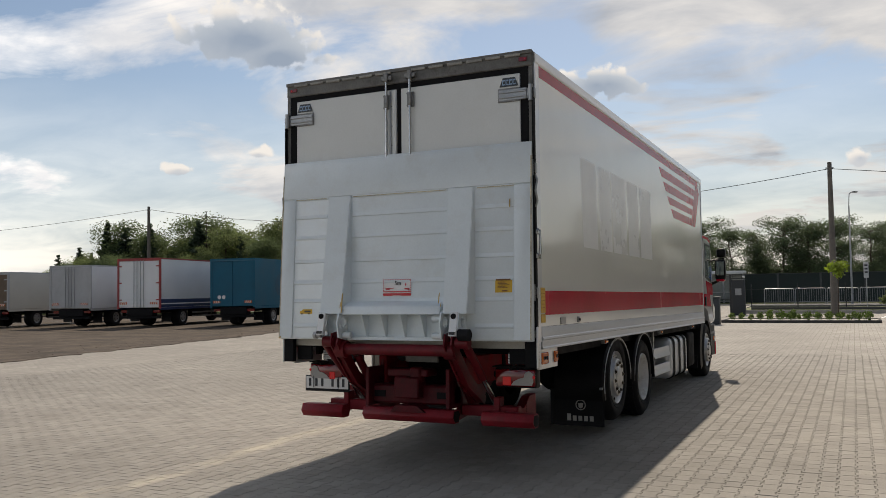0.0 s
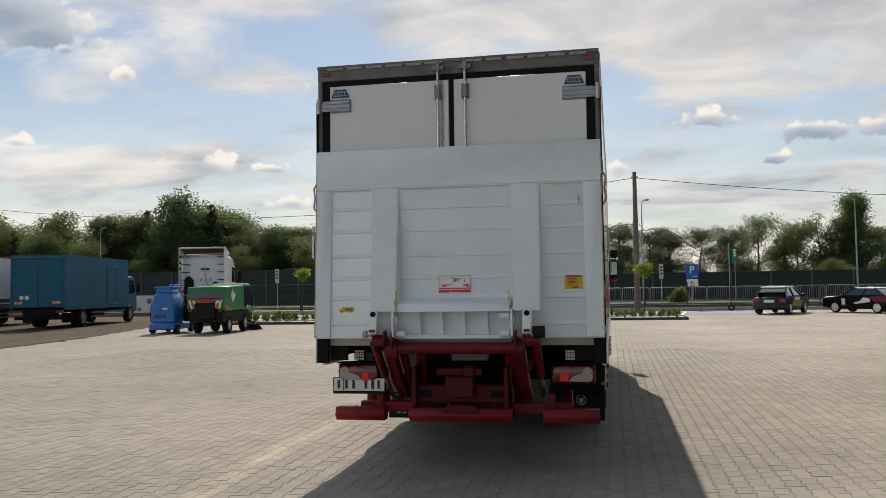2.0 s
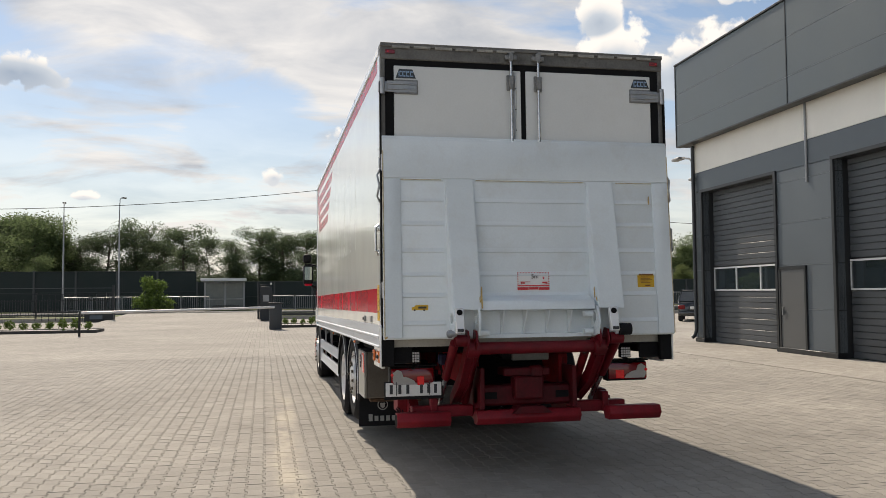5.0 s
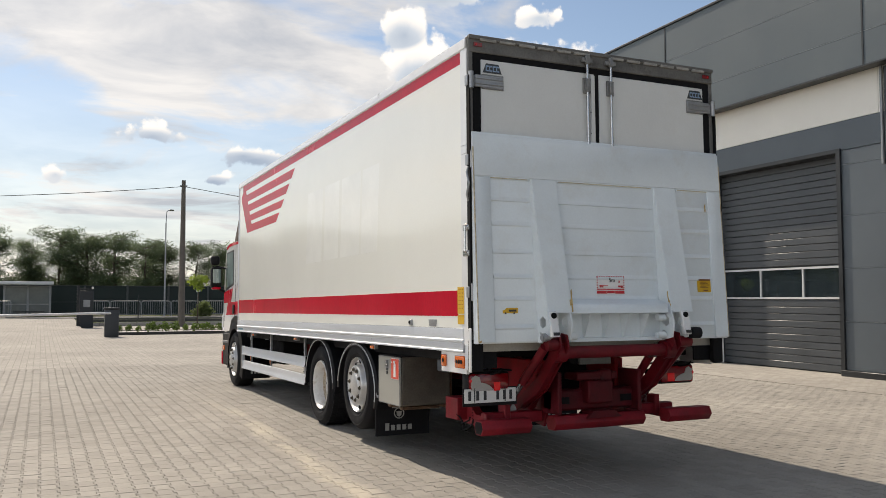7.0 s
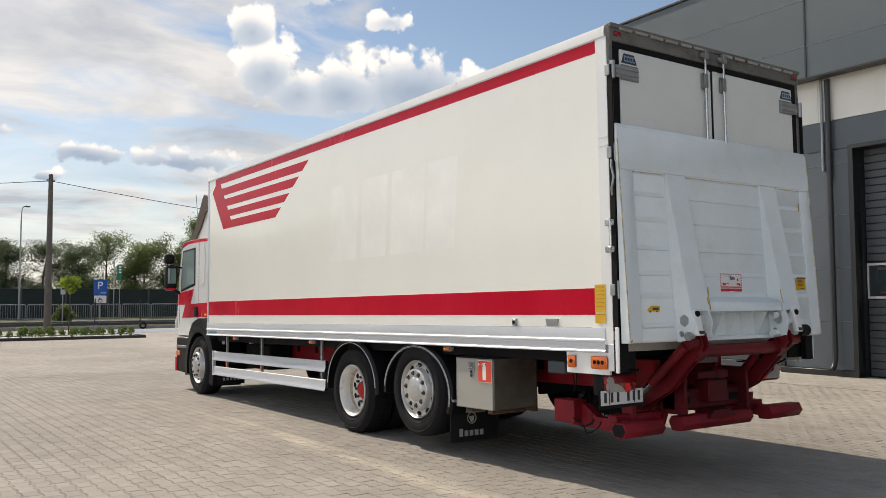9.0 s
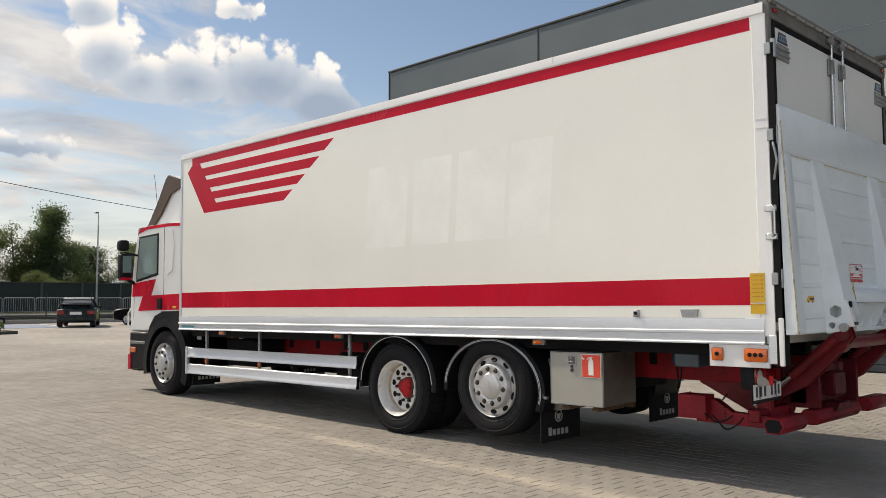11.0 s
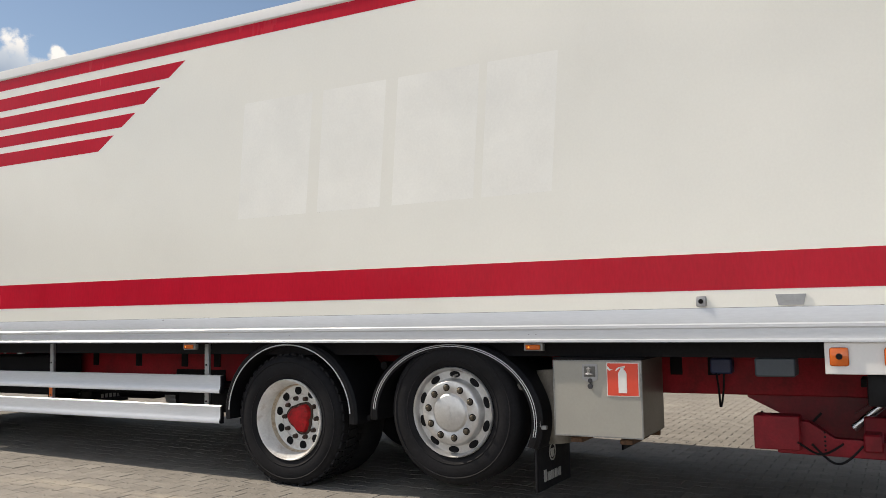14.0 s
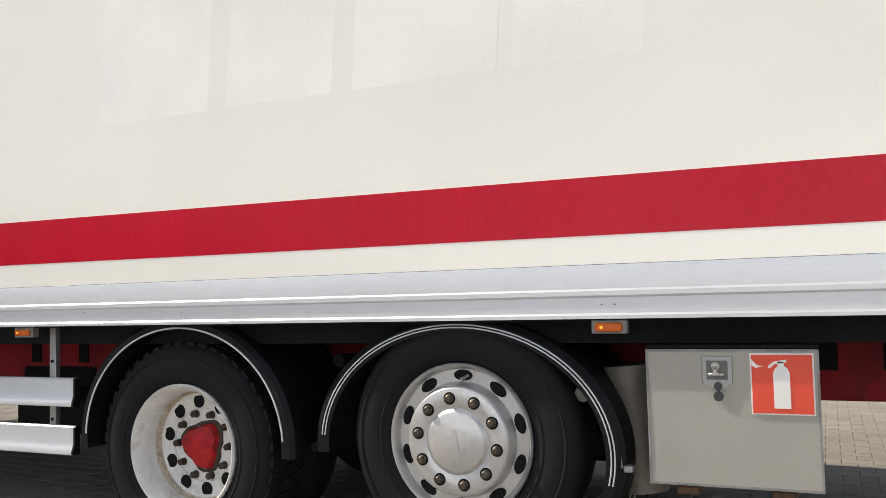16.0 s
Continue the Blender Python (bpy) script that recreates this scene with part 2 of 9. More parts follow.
ALU = surf("brushed_aluminium", (0.64, 0.66, 0.69), 0.42, 0.45, vary=0.08, scale=2, grain=90, stretch=(1, 0.15, 1), dirt=0.15, dirt_col=(0.35, 0.34, 0.32))
DIRTYALU = surf("weathered_aluminium", (0.15, 0.145, 0.135), 0.6, 0.3, vary=0.3, scale=4, dirt=0.7, dirt_col=(0.035, 0.033, 0.028), dirt_scale=5)
CHROME = surf("polished_steel", (0.50, 0.50, 0.50), 0.22, 0.9, vary=0.08, scale=9)
STEEL = surf("zinc_steel", (0.36, 0.365, 0.37), 0.40, 0.7, vary=0.15, scale=8)
BLACK = surf("black_plastic", (0.009, 0.009, 0.0105), 0.45, spec=0.16, vary=0.3, scale=6, bump=0.0004)
RUBBER = surf("tyre_rubber", (0.013, 0.013, 0.0148), 0.72, spec=0.15, vary=0.3, scale=7, dirt=0.3, dirt_col=(0.018, 0.017, 0.016), dirt_scale=4, bump=0.0006)
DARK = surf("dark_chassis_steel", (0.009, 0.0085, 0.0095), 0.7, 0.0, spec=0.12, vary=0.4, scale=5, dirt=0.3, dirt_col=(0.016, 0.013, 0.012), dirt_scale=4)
RIMSILVER = surf("alloy_silver", (0.54, 0.54, 0.535), 0.36, 0.6, vary=0.12, scale=9, dirt=0.25, dirt_col=(0.22, 0.2, 0.18), dirt_scale=9)
RIMWHITE = surf("rim_white_paint", (0.68, 0.68, 0.66), 0.4, vary=0.12, scale=9, dirt=0.7, dirt_col=(0.30, 0.22, 0.15), dirt_scale=7)
HUBRED = surf("hub_red_paint", (0.36, 0.010, 0.013), 0.5, vary=0.3, scale=14, spec=0.25, dirt=1.0, dirt_col=(0.03, 0.015, 0.012), dirt_scale=16)
RUST = surf("rusty_steel", (0.13, 0.075, 0.045), 0.8, 0.3, vary=0.4, scale=25)
BOXGREY = surf("locker_grey_paint", (0.345, 0.335, 0.295), 0.42, vary=0.05, scale=3, dirt=0.2, dirt_col=(0.33, 0.31, 0.27))
ORANGE = surf("orange_lens", (0.62, 0.12, 0.01), 0.22, vary=0.1, coat=0.4)
REDLENS = surf("red_lens", (0.20, 0.004, 0.007), 0.12, vary=0.1, coat=0.6)
CLEARLENS = surf("clear_lens", (0.36, 0.35, 0.34), 0.15, vary=0.1, coat=0.5)
# frame rail red, broken by dark blotches
FRAMERED = surf("blotchy_frame_red", (0.26, 0.012, 0.018), 0.6, spec=0.2, vary=0.3, scale=4, dirt=0.6, dirt_col=(0.02, 0.012, 0.012), dirt_scale=2.5)
# chassis red darkened for the lift parts: underside shade put into the colour
SHADERED = surf("shaded_lift_red", (0.085, 0.006, 0.010), 0.55, spec=0.2, vary=0.3, scale=6, dirt=0.8, dirt_col=(0.022, 0.010, 0.010), dirt_scale=4)
ARMRED = surf("shaded_arm_red", (0.135, 0.006, 0.011), 0.42, spec=0.3, vary=0.3, scale=6, dirt=0.7, dirt_col=(0.035, 0.012, 0.012), dirt_scale=4)
DULL = surf("dull_zinc", (0.24, 0.24, 0.235), 0.55, 0.4, vary=0.3, scale=9)
REDLIT = glow_mat("red_lamp_lit", (0.46, 0.008, 0.010), 0.22)
AMBERLIT = glow_mat("amber_lamp_lit", (1.0, 0.38, 0.03), 0.7)
YELLOW = surf("yellow_sticker", (0.68, 0.40, 0.02), 0.4, vary=0.06, scale=9)
STICKRED = surf("red_print", (0.55, 0.03, 0.04), 0.4, vary=0.05)
STICKWHITE = surf("white_print", (0.8, 0.79, 0.77), 0.4, vary=0.04)
FLAPPRINT = surf("grey_print", (0.34, 0.34, 0.33), 0.6)
INK = surf("black_print", (0.03, 0.03, 0.035), 0.5, vary=0.1)
PLATEWHITE = surf("plate_white", (0.74, 0.74, 0.72), 0.35, vary=0.04)
FIRERED = surf("fire_sign_red", (0.72, 0.07, 0.035), 0.35, vary=0.04, scale=4)
BADGE = surf("dark_badge", (0.03, 0.035, 0.04), 0.3, vary=0.2, coat=0.3)
BADGEBLUE = surf("badge_lettering", (0.25, 0.36, 0.5), 0.3, vary=0.1)
CABWHITE = surf("cab_white_paint", (0.80, 0.80, 0.79), 0.2, vary=0.03, scale=2, coat=0.6)
BROWN = surf("deflector_lining", (0.075, 0.05, 0.037), 0.7, vary=0.3, scale=8, bump=0.001)
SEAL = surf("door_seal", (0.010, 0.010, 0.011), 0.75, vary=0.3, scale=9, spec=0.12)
GLASSDARK = surf("tinted_glass", (0.025, 0.035, 0.04), 0.03, vary=0.1, spec=0.9, coat=0.8)
# opaque: pale sky seen through the window is put into the colour
CABGLASS = surf("cab_window_glass", (0.30, 0.39, 0.38), 0.05, 0.35, vary=0.08, scale=2)
MIRROR = surf("mirror_glass", (0.20, 0.24, 0.24), 0.02, 1.0, vary=0.01)
LED = surf("led_panel", (0.75, 0.76, 0.78), 0.2, vary=0.1, coat=0.4)
WALLGREY = surf("anthracite_panel", (0.092, 0.110, 0.124), 0.42, vary=0.10, scale=0.6, dirt=0.12, dirt_col=(0.09, 0.095, 0.1), dirt_scale=0.8)
FASCIAGREY = surf("fascia_panel", (0.082, 0.102, 0.112), 0.40, vary=0.07, scale=0.5, dirt=0.12, dirt_col=(0.12, 0.13, 0.135), dirt_scale=0.7)
DOORGREY = surf("gate_panel", (0.066, 0.073, 0.080), 0.42, vary=0.12, scale=1.5, dirt=0.15, dirt_col=(0.07, 0.07, 0.075))
WALLWHITE = surf("white_wall_panel", (0.74, 0.72, 0.66), 0.5, vary=0.04, scale=0.7, dirt=0.12, dirt_col=(0.6, 0.57, 0.5))
DARKTRIM = surf("dark_trim", (0.018, 0.02, 0.022), 0.4, vary=0.15, scale=2)
FRAMEWHITE = surf("white_window_frame", (0.62, 0.63, 0.63), 0.35, vary=0.05)
KERB = surf("kerb_concrete", (0.30, 0.285, 0.26), 0.85, vary=0.2, scale=2, grain=40, bump=0.002)
GRAVEL = surf("dark_gravel", (0.088, 0.070, 0.056), 0.95, spec=0.1, vary=0.55, scale=0.9, grain=7, bump=0.03, dirt=0.4, dirt_col=(0.13, 0.115, 0.10), dirt_scale=0.7)
GRASSM = surf("grass_ground", (0.115, 0.130, 0.045), 0.9, vary=0.45, scale=0.8, grain=9, bump=0.03, dirt=0.5, dirt_col=(0.2, 0.17, 0.09), dirt_scale=0.5)
ASPHALT = surf("asphalt", (0.10, 0.098, 0.095), 0.9, vary=0.15, scale=1.0, grain=30)
BARRIERGREEN = surf("noise_barrier_green", (0.015, 0.025, 0.023), 0.75, vary=0.3, scale=0.7)
GALV = surf("galvanised_rail", (0.30, 0.31, 0.32), 0.5, 0.5, vary=0.15, scale=4)
CONCRETE = surf("pole_concrete", (0.13, 0.115, 0.10), 0.9, vary=0.25, scale=2, grain=20, bump=0.003)
BARK = surf("bark", (0.07, 0.052, 0.04), 0.95, vary=0.4, scale=4, grain=20, bump=0.02)
LEAFA = surf("leaf_green", (0.092, 0.122, 0.056), 0.75, vary=0.4, scale=0.25, island=0.14, translucent=0.50, spec=0.15, per_piece=0.28)
LEAFB = surf("leaf_olive", (0.080, 0.105, 0.060), 0.75, vary=0.35, scale=0.25, island=0.14, translucent=0.5, spec=0.15, per_piece=0.2)
LEAFC = surf("pine_needles", (0.050, 0.070, 0.046), 0.8, vary=0.3, scale=0.5, island=0.14, translucent=0.35, spec=0.12, per_piece=0.2)
LEAFE = surf("leaf_pale", (0.125, 0.155, 0.062), 0.75, vary=0.35, scale=0.25, island=0.14, translucent=0.55, spec=0.15, per_piece=0.28)
LEAFD = surf("fresh_leaf", (0.20, 0.27, 0.03), 0.6, vary=0.3, scale=1, island=0.35, translucent=0.4)
SHRUB = surf("shrub_leaf", (0.10, 0.15, 0.03), 0.6, vary=0.3, scale=2, island=0.45, translucent=0.35)


def paving_mat(name, plain, single=False):
    """Concrete block paving: per-block tone for built blocks, drawn joints for the far yard, worn pale streaks, stains."""
    m = bpy.data.materials.new(name)
    m.use_nodes = True
    nt = m.node_tree
    N, L = nt.nodes.new, nt.links.new
    p = nt.nodes["Principled BSDF"]
    geo = N("ShaderNodeNewGeometry")
    place = geo.outputs["Position"]

    def tex(s, d=5.0, r=0.6, sc=(1, 1, 1)):
        mp = N("ShaderNodeMapping")
        mp.inputs["Scale"].default_value = sc
        L(place, mp.inputs[0])
        n = N("ShaderNodeTexNoise")
        L(mp.outputs[0], n.inputs["Vector"])
        n.inputs["Scale"].default_value, n.inputs["Detail"].default_value, n.inputs["Roughness"].default_value = s, d, r
        return n.outputs["Fac"]

    def rng(v, a, b, c, d, smooth=False):
        n = N("ShaderNodeMapRange")
        if smooth:
            n.interpolation_type = "SMOOTHSTEP"
        L(v, n.inputs[0])
        for i, x in enumerate((a, b, c, d)):
            n.inputs[i + 1].default_value = x
        return n.outputs[0]

    def op(kind, a, b=0.0):
        n = N("ShaderNodeMath")
        n.operation = kind
        for i, v in enumerate((a, b)):
            if isinstance(v, (int, float)):
                n.inputs[i].default_value = v
            else:
                L(v, n.inputs[i])
        return n.outputs[0]

    def mix(f, a, b):
        n = N("ShaderNodeMix")
        n.data_type = "RGBA"
        L(f, n.inputs[0])
        for s, v in ((n.inputs[6], a), (n.inputs[7], b)):
            if isinstance(v, tuple):
                s.default_value = (*v, 1)
            else:
                L(v, s)
        return n.outputs[2]

    sep = N("ShaderNodeSeparateXYZ")
    L(place, sep.inputs[0])
    if plain:
        # joints of blocks 0.1425 by 0.2 m with half-block offset, columns along y
        co = N("ShaderNodeCombineXYZ")
        L(sep.outputs[1], co.inputs[0])
        L(sep.outputs[0], co.inputs[1])
        br = N("ShaderNodeTexBrick")
        L(co.outputs[0], br.inputs["Vector"])
        br.offset, br.inputs["Scale"].default_value = 0.5, 1.0
        br.inputs["Brick Width"].default_value, br.inputs["Row Height"].default_value = 0.2, 0.1425
        br.inputs["Mortar Size"].default_value, br.inputs["Mortar Smooth"].default_value = 0.006, 0.4
        br.inputs["Color1"].default_value, br.inputs["Color2"].default_value, br.inputs["Mortar"].default_value = (0.9, 0.9, 0.9, 1), (1.1, 1.1, 1.1, 1), (0.54, 0.52, 0.50, 1)
        tone = br.outputs["Color"]
    else:
        tone = rng(N("ShaderNodeObjectInfo").outputs["Random"] if single else geo.outputs["Random Per Island"], 0, 1, 0.91, 1.09)
    level = op("MULTIPLY", rng(tex(0.22, 6), 0.3, 0.7, 0.80, 1.16), rng(tex(70, 3), 0.3, 0.7, 0.88, 1.12))
    level = op("MULTIPLY", level, rng(tex(2.2, 6), 0.3, 0.7, 0.92, 1.08))
    level = op("MULTIPLY", level, rng(op("ADD", sep.outputs[0], op("MULTIPLY", op("SUBTRACT", tex(0.3, 4), 0.5), 3.0)), 1.5, 5.0, 0.97, 1.20, True))
    base = N("ShaderNodeRGB")
    base.outputs[0].default_value = (0.292, 0.270, 0.240, 1) if plain else (0.272, 0.252, 0.223, 1)
    colour = vscale(N, L, base.outputs[0], level)
    n = N("ShaderNodeVectorMath")
    n.operation = "MULTIPLY"
    L(colour, n.inputs[0])
    L(tone, n.inputs[1])
    colour = n.outputs[0]
    # pale sandy wheel track along the yard, and darker drips
    wob = op("ADD", sep.outputs[0], op("MULTIPLY", op("SUBTRACT", tex(0.35, 4), 0.5), 0.5))
    track = op("SUBTRACT", 1.0, rng(op("ABSOLUTE", op("ADD", wob, 2.02)), 0.05, 0.22, 0.0, 1.0, True))
    along = rng(sep.outputs[1], 4.5, 8.0, 1.0, 0.0)
    sand = op("MULTIPLY", op("MULTIPLY", track, along), rng(tex(3.0, 6, 0.7, (1, 0.35, 1)), 0.38, 0.62, 0.0, 0.85))
    colour = mix(sand, colour, (0.46, 0.41, 0.33))
    colour = mix(rng(tex(1.1, 7, 0.72), 0.60, 0.78, 0.0, 0.45), colour, (0.14, 0.124, 0.103))
    L(colour, p.inputs["Base Color"])
    p.inputs["Roughness"].default_value = 0.82
    p.inputs["Specular IOR Level"].default_value = 0.35
    b = N("ShaderNodeBump")
    b.inputs["Strength"].default_value, b.inputs["Distance"].default_value = 0.6, 0.002
    L(tex(160, 2), b.inputs["Height"])
    L(b.outputs[0], p.inputs["Normal"])
    return m


PAVERS = paving_mat("paver_concrete", False)
PAVERONE = paving_mat("paver_concrete_near", False, True)
PAVEFAR = paving_mat("paving_blocks_far", True)
JOINT = surf("joint_sand", (0.190, 0.172, 0.147), 0.95, vary=0.3, scale=2, grain=80)


# ---- building helpers ----
def xform(bm, verts, m):
    bmesh.ops.transform(bm, matrix=m, verts=verts)


def bm_box(bm, lo, hi, bevel=0.0, m=None, seg=1):
    lo, hi = Vector(lo), Vector(hi)
    made = bmesh.ops.create_cube(bm, size=1.0)["verts"]
    size = hi - lo
    xform(bm, made, Matrix.Translation((lo + hi) / 2) @ Matrix.Diagonal((*size, 1)))
    if m is not None:
        xform(bm, made, m)
    if bevel:
        edges = list({e for v in made for e in v.link_edges})
        bmesh.ops.bevel(bm, geom=edges, offset=bevel, segments=seg, affect="EDGES", profile=0.5)
    return bm


def bm_cyl(bm, a, b, r, seg=14, r2=None, caps=True):
    a, b = Vector(a), Vector(b)
    d = b - a
    made = bmesh.ops.create_cone(bm, cap_ends=caps, segments=seg, radius1=r, radius2=r if r2 is None else r2, depth=d.length)["verts"]
    xform(bm, made, Matrix.Translation((a + b) / 2) @ d.to_track_quat("Z", "Y").to_matrix().to_4x4())
    return bm


def bm_prism(bm, pts, axis, a, b, bevel=0.0):
    """A polygon, given across one axis, drawn out along it from a to b."""
    def at(p, h):
        return {"x": (h, p[0], p[1]), "y": (p[0], h, p[1]), "z": (p[0], p[1], h)}[axis]
    lo = [bm.verts.new(at(p, a)) for p in pts]
    hi = [bm.verts.new(at(p, b)) for p in pts]
    n = len(pts)
    faces = [bm.faces.new(lo), bm.faces.new(hi[::-1])]
    for i in range(n):
        faces.append(bm.faces.new((lo[i], hi[i], hi[(i + 1) % n], lo[(i + 1) % n])))
    if bevel:
        edges = list({e for f in faces for e in f.edges})
        bmesh.ops.bevel(bm, geom=edges, offset=bevel, segments=1, affect="EDGES")
    return bm


def bm_lathe(bm, prof, seg=40, m=None):
    """A profile of (radius, distance along x) turned about the x axis."""
    rings = []
    for r, h in prof:
        rings.append([bm.verts.new((h, r * np.cos(2 * np.pi * i / seg), r * np.sin(2 * np.pi * i / seg))) for i in range(seg)])
    for a, b in zip(rings, rings[1:]):
        for i in range(seg):
            bm.faces.new((a[i], a[(i + 1) % seg], b[(i + 1) % seg], b[i]))
    for ring, (r, _) in ((rings[0], prof[0]), (rings[-1], prof[-1])):
        if r < 0.02:
            bm.faces.new(ring)
    if m is not None:
        xform(bm, [v for ring in rings for v in ring], m)
    return bm


def bm_tube(bm, pts, r, seg=8):
    pts = [Vector(p) for p in pts]
    rings = []
    for i, p in enumerate(pts):
        d = (pts[min(i + 1, len(pts) - 1)] - pts[max(i - 1, 0)]).normalized()
        u = d.orthogonal().normalized() if i == 0 else (rings_u - d * rings_u.dot(d)).normalized()
        rings_u = u
        v = d.cross(u)
        rings.append([bm.verts.new(p + u * (r * math.cos(2 * math.pi * k / seg)) + v * (r * math.sin(2 * math.pi * k / seg))) for k in range(seg)])
    for a, b in zip(rings, rings[1:]):
        for k in range(seg):
            bm.faces.new((a[k], a[(k + 1) % seg], b[(k + 1) % seg], b[k]))
    bm.faces.new(rings[0][::-1])
    bm.faces.new(rings[-1])
    return bm


def to_mesh(name, bm, material, smooth=38):
    bmesh.ops.recalc_face_normals(bm, faces=bm.faces)
    me = bpy.data.meshes.new(name)
    bm.to_mesh(me)
    bm.free()
    me.materials.append(material)
    if smooth:
        me.shade_smooth()
        me.set_sharp_from_angle(angle=radians(smooth))
    return me


def part(name, bm, material, parent=None, label="", smooth=38):
    """One mesh object under a thing or a part."""
    ob = new(name, to_mesh(name, bm, material, smooth))
    if parent is not None:
        ob.parent = parent
    return tagged(ob, label)


def thing(name, label, category, m=None, group="", kind=""):
    ob = new(name)
    ob.empty_display_size = 0.2
    if m is not None:
        ob.matrix_world = m
    return tagged(ob, label, category, group, kind)


def box_part(name, lo, hi, material, parent=None, label="", bevel=0.0):
    return part(name, bm_box(bmesh.new(), lo, hi, bevel), material, parent, label)


def text_part(name, words, size, material, parent, m, depth=0.002):
    cu = bpy.data.curves.new(name, "FONT")
    cu.body, cu.size, cu.extrude, cu.align_x, cu.align_y = words, size, depth, "CENTER", "CENTER"
    tmp = new(name, cu)
    me = bpy.data.meshes.new_from_object(tmp.evaluated_get(bpy.context.evaluated_depsgraph_get()))
    bpy.data.objects.remove(tmp)
    me.materials.clear()
    me.materials.append(material)
    ob = new(name, me)
    ob.parent = parent
    ob.matrix_local = m
    return ob

# ---- ground ----
ground = tagged(part("ground", bm_box(bmesh.new(), (-900, -700, -1.2), (900, 900, -0.12)), GRASSM), "flat grassy land reaching the horizon", "ground", kind="structure")


def sheet(name, polys, mat, z, label, category, thick=0.1):
    bm = bmesh.new()
    for p in polys:
        bm_prism(bm, p, "z", z - thick, z)
    return tagged(part(name, bm, mat, smooth=0), label, category, kind="structure")


# zone of built paving blocks
ZX0, ZX1, ZY0, ZY1 = -12.1, 8.1, -7.0, 15.0
pavement = sheet("pavement", [[(-50, -40), (70, -40), (70, ZY0), (-50, ZY0)], [(-50, ZY0), (ZX0, ZY0), (ZX0, ZY1), (-50, ZY1)], [(ZX1, ZY0), (70, ZY0), (70, ZY1), (ZX1, ZY1)],
                               [(-50, ZY1), (70, ZY1), (70, 46.5), (-50, 46.5)]], PAVEFAR, -0.004, "yard of beige interlocking concrete paving blocks", "pavement")
bed_sheet = sheet("pavement_bed", [[(ZX0 - 0.1, ZY0 - 0.1), (ZX1 + 0.1, ZY0 - 0.1), (ZX1 + 0.1, ZY1 + 0.1), (ZX0 - 0.1, ZY1 + 0.1)]], JOINT, -0.009, "sand bed under the paving blocks", "pavement", 0.08)
edge = [(-13.0, -20.0), (-15.2, 4.0), (-16.7, 14.0), (-17.6, 20.0), (-19.6, 28.0), (-21.0, 34.0), (-24.0, 40.0), (-24.0, 46.4)]
rnd = random.Random(21)
ragged = []
for (xa, ya), (xb, yb) in zip(edge, edge[1:]):
    n = max(2, int((yb - ya) / 0.35))
    ragged += [(xa + (xb - xa) * k / n + rnd.gauss(0, 0.10), ya + (yb - ya) * k / n) for k in range(n)]
gravel = sheet("gravel_yard", [ragged + [(-24.0, 46.4), (-120, 46.4), (-120, -20)]], GRAVEL, 0.012, "dark compacted gravel yard", "ground", 0.05)
# loose stones along its edge
bm = bmesh.new()
for k in range(500):
    x, y = rnd.choice(ragged)
    if y < 10:
        continue
    r = rnd.uniform(0.012, 0.032)
    made = bmesh.ops.create_icosphere(bm, subdivisions=1, radius=r)["verts"]
    xform(bm, made, Matrix.Translation((x - abs(rnd.gauss(0, 1.4)) + 0.2, y + rnd.uniform(-0.3, 0.3), 0.012)) @ Matrix.Diagonal((1.2, rnd.uniform(0.7, 1.2), 0.6, 1)))
tagged(part("loose_stones", bm, GRAVEL), "loose dark stones on the gravel yard", "stones", kind="stuff")

# ---- industrial hall ----
HALL = Matrix.Translation((10.84, 16.90, 0)) @ pose(0, 0, 0, 0, 0, -2.6)
hall = thing("warehouse", "anthracite industrial hall with roller gates and white band", "building", HALL)
LEN = 34.0


def hall_box(name, y0, y1, z0, z1, x0, x1, mat, parent=hall, label="", bevel=0.0):
    """y counts from the corner towards the south, x into the hall."""
    ob = part(name, bm_box(bmesh.new(), (x0, -y1, z0), (x1, -y0, z1), bevel), mat, parent, label)
    return ob


GATES = [(0.26, 4.29), (6.83, 10.71), (12.48, 16.4), (18.6, 22.5), (24.7, 28.6)]
# wall pieces between the gates, in horizontal cassettes
edges = [-0.32] + [v for g in GATES for v in g] + [LEN]
for k in range(0, len(edges), 2):
    a, b = edges[k], edges[k + 1]
    zs = (0.12, 1.10, 2.18, 3.25, 4.30, 4.60)
    for z0, z1 in zip(zs, zs[1:]):
        hall_box("wall_panel", a, b, z0 + 0.004, z1 - 0.004, 0.0, 0.2, WALLGREY, bevel=0.006)
    hall_box("plinth", a + 0.0, b, -0.05, 0.12, -0.06, 0.2, DARKTRIM, bevel=0.01)
hall_box("wall_panel", -0.32, LEN, 4.604, 5.205, 0.0, 0.2, WALLGREY, bevel=0.006)
for k in range(6):
    hall_box("white_band", k * 6.14 - 0.317 - 0.23 * (k > 0), (k + 1) * 6.14 - 0.553 if k < 5 else LEN, 5.21, 6.3, 0.0, 0.2, WALLWHITE, label="white wall band", bevel=0.004)
hall_box("inner_wall", 0.1, LEN, 0, 8.6, 0.6, 0.8, DARKTRIM)
hall_box("end_wall", -0.30, -0.1, -0.05, 8.4, 0.2, 22, WALLGREY)
hall_box("end_wall", LEN - 0.2, LEN, -0.05, 8.4, 0.2, 22, WALLGREY)
hall_box("back_wall", 0.2, LEN - 0.2, -0.05, 8.4, 21.8, 22, WALLGREY)
hall_box("roof", -0.30, LEN, 8.4, 8.55, 0.0, 22, DARKTRIM)
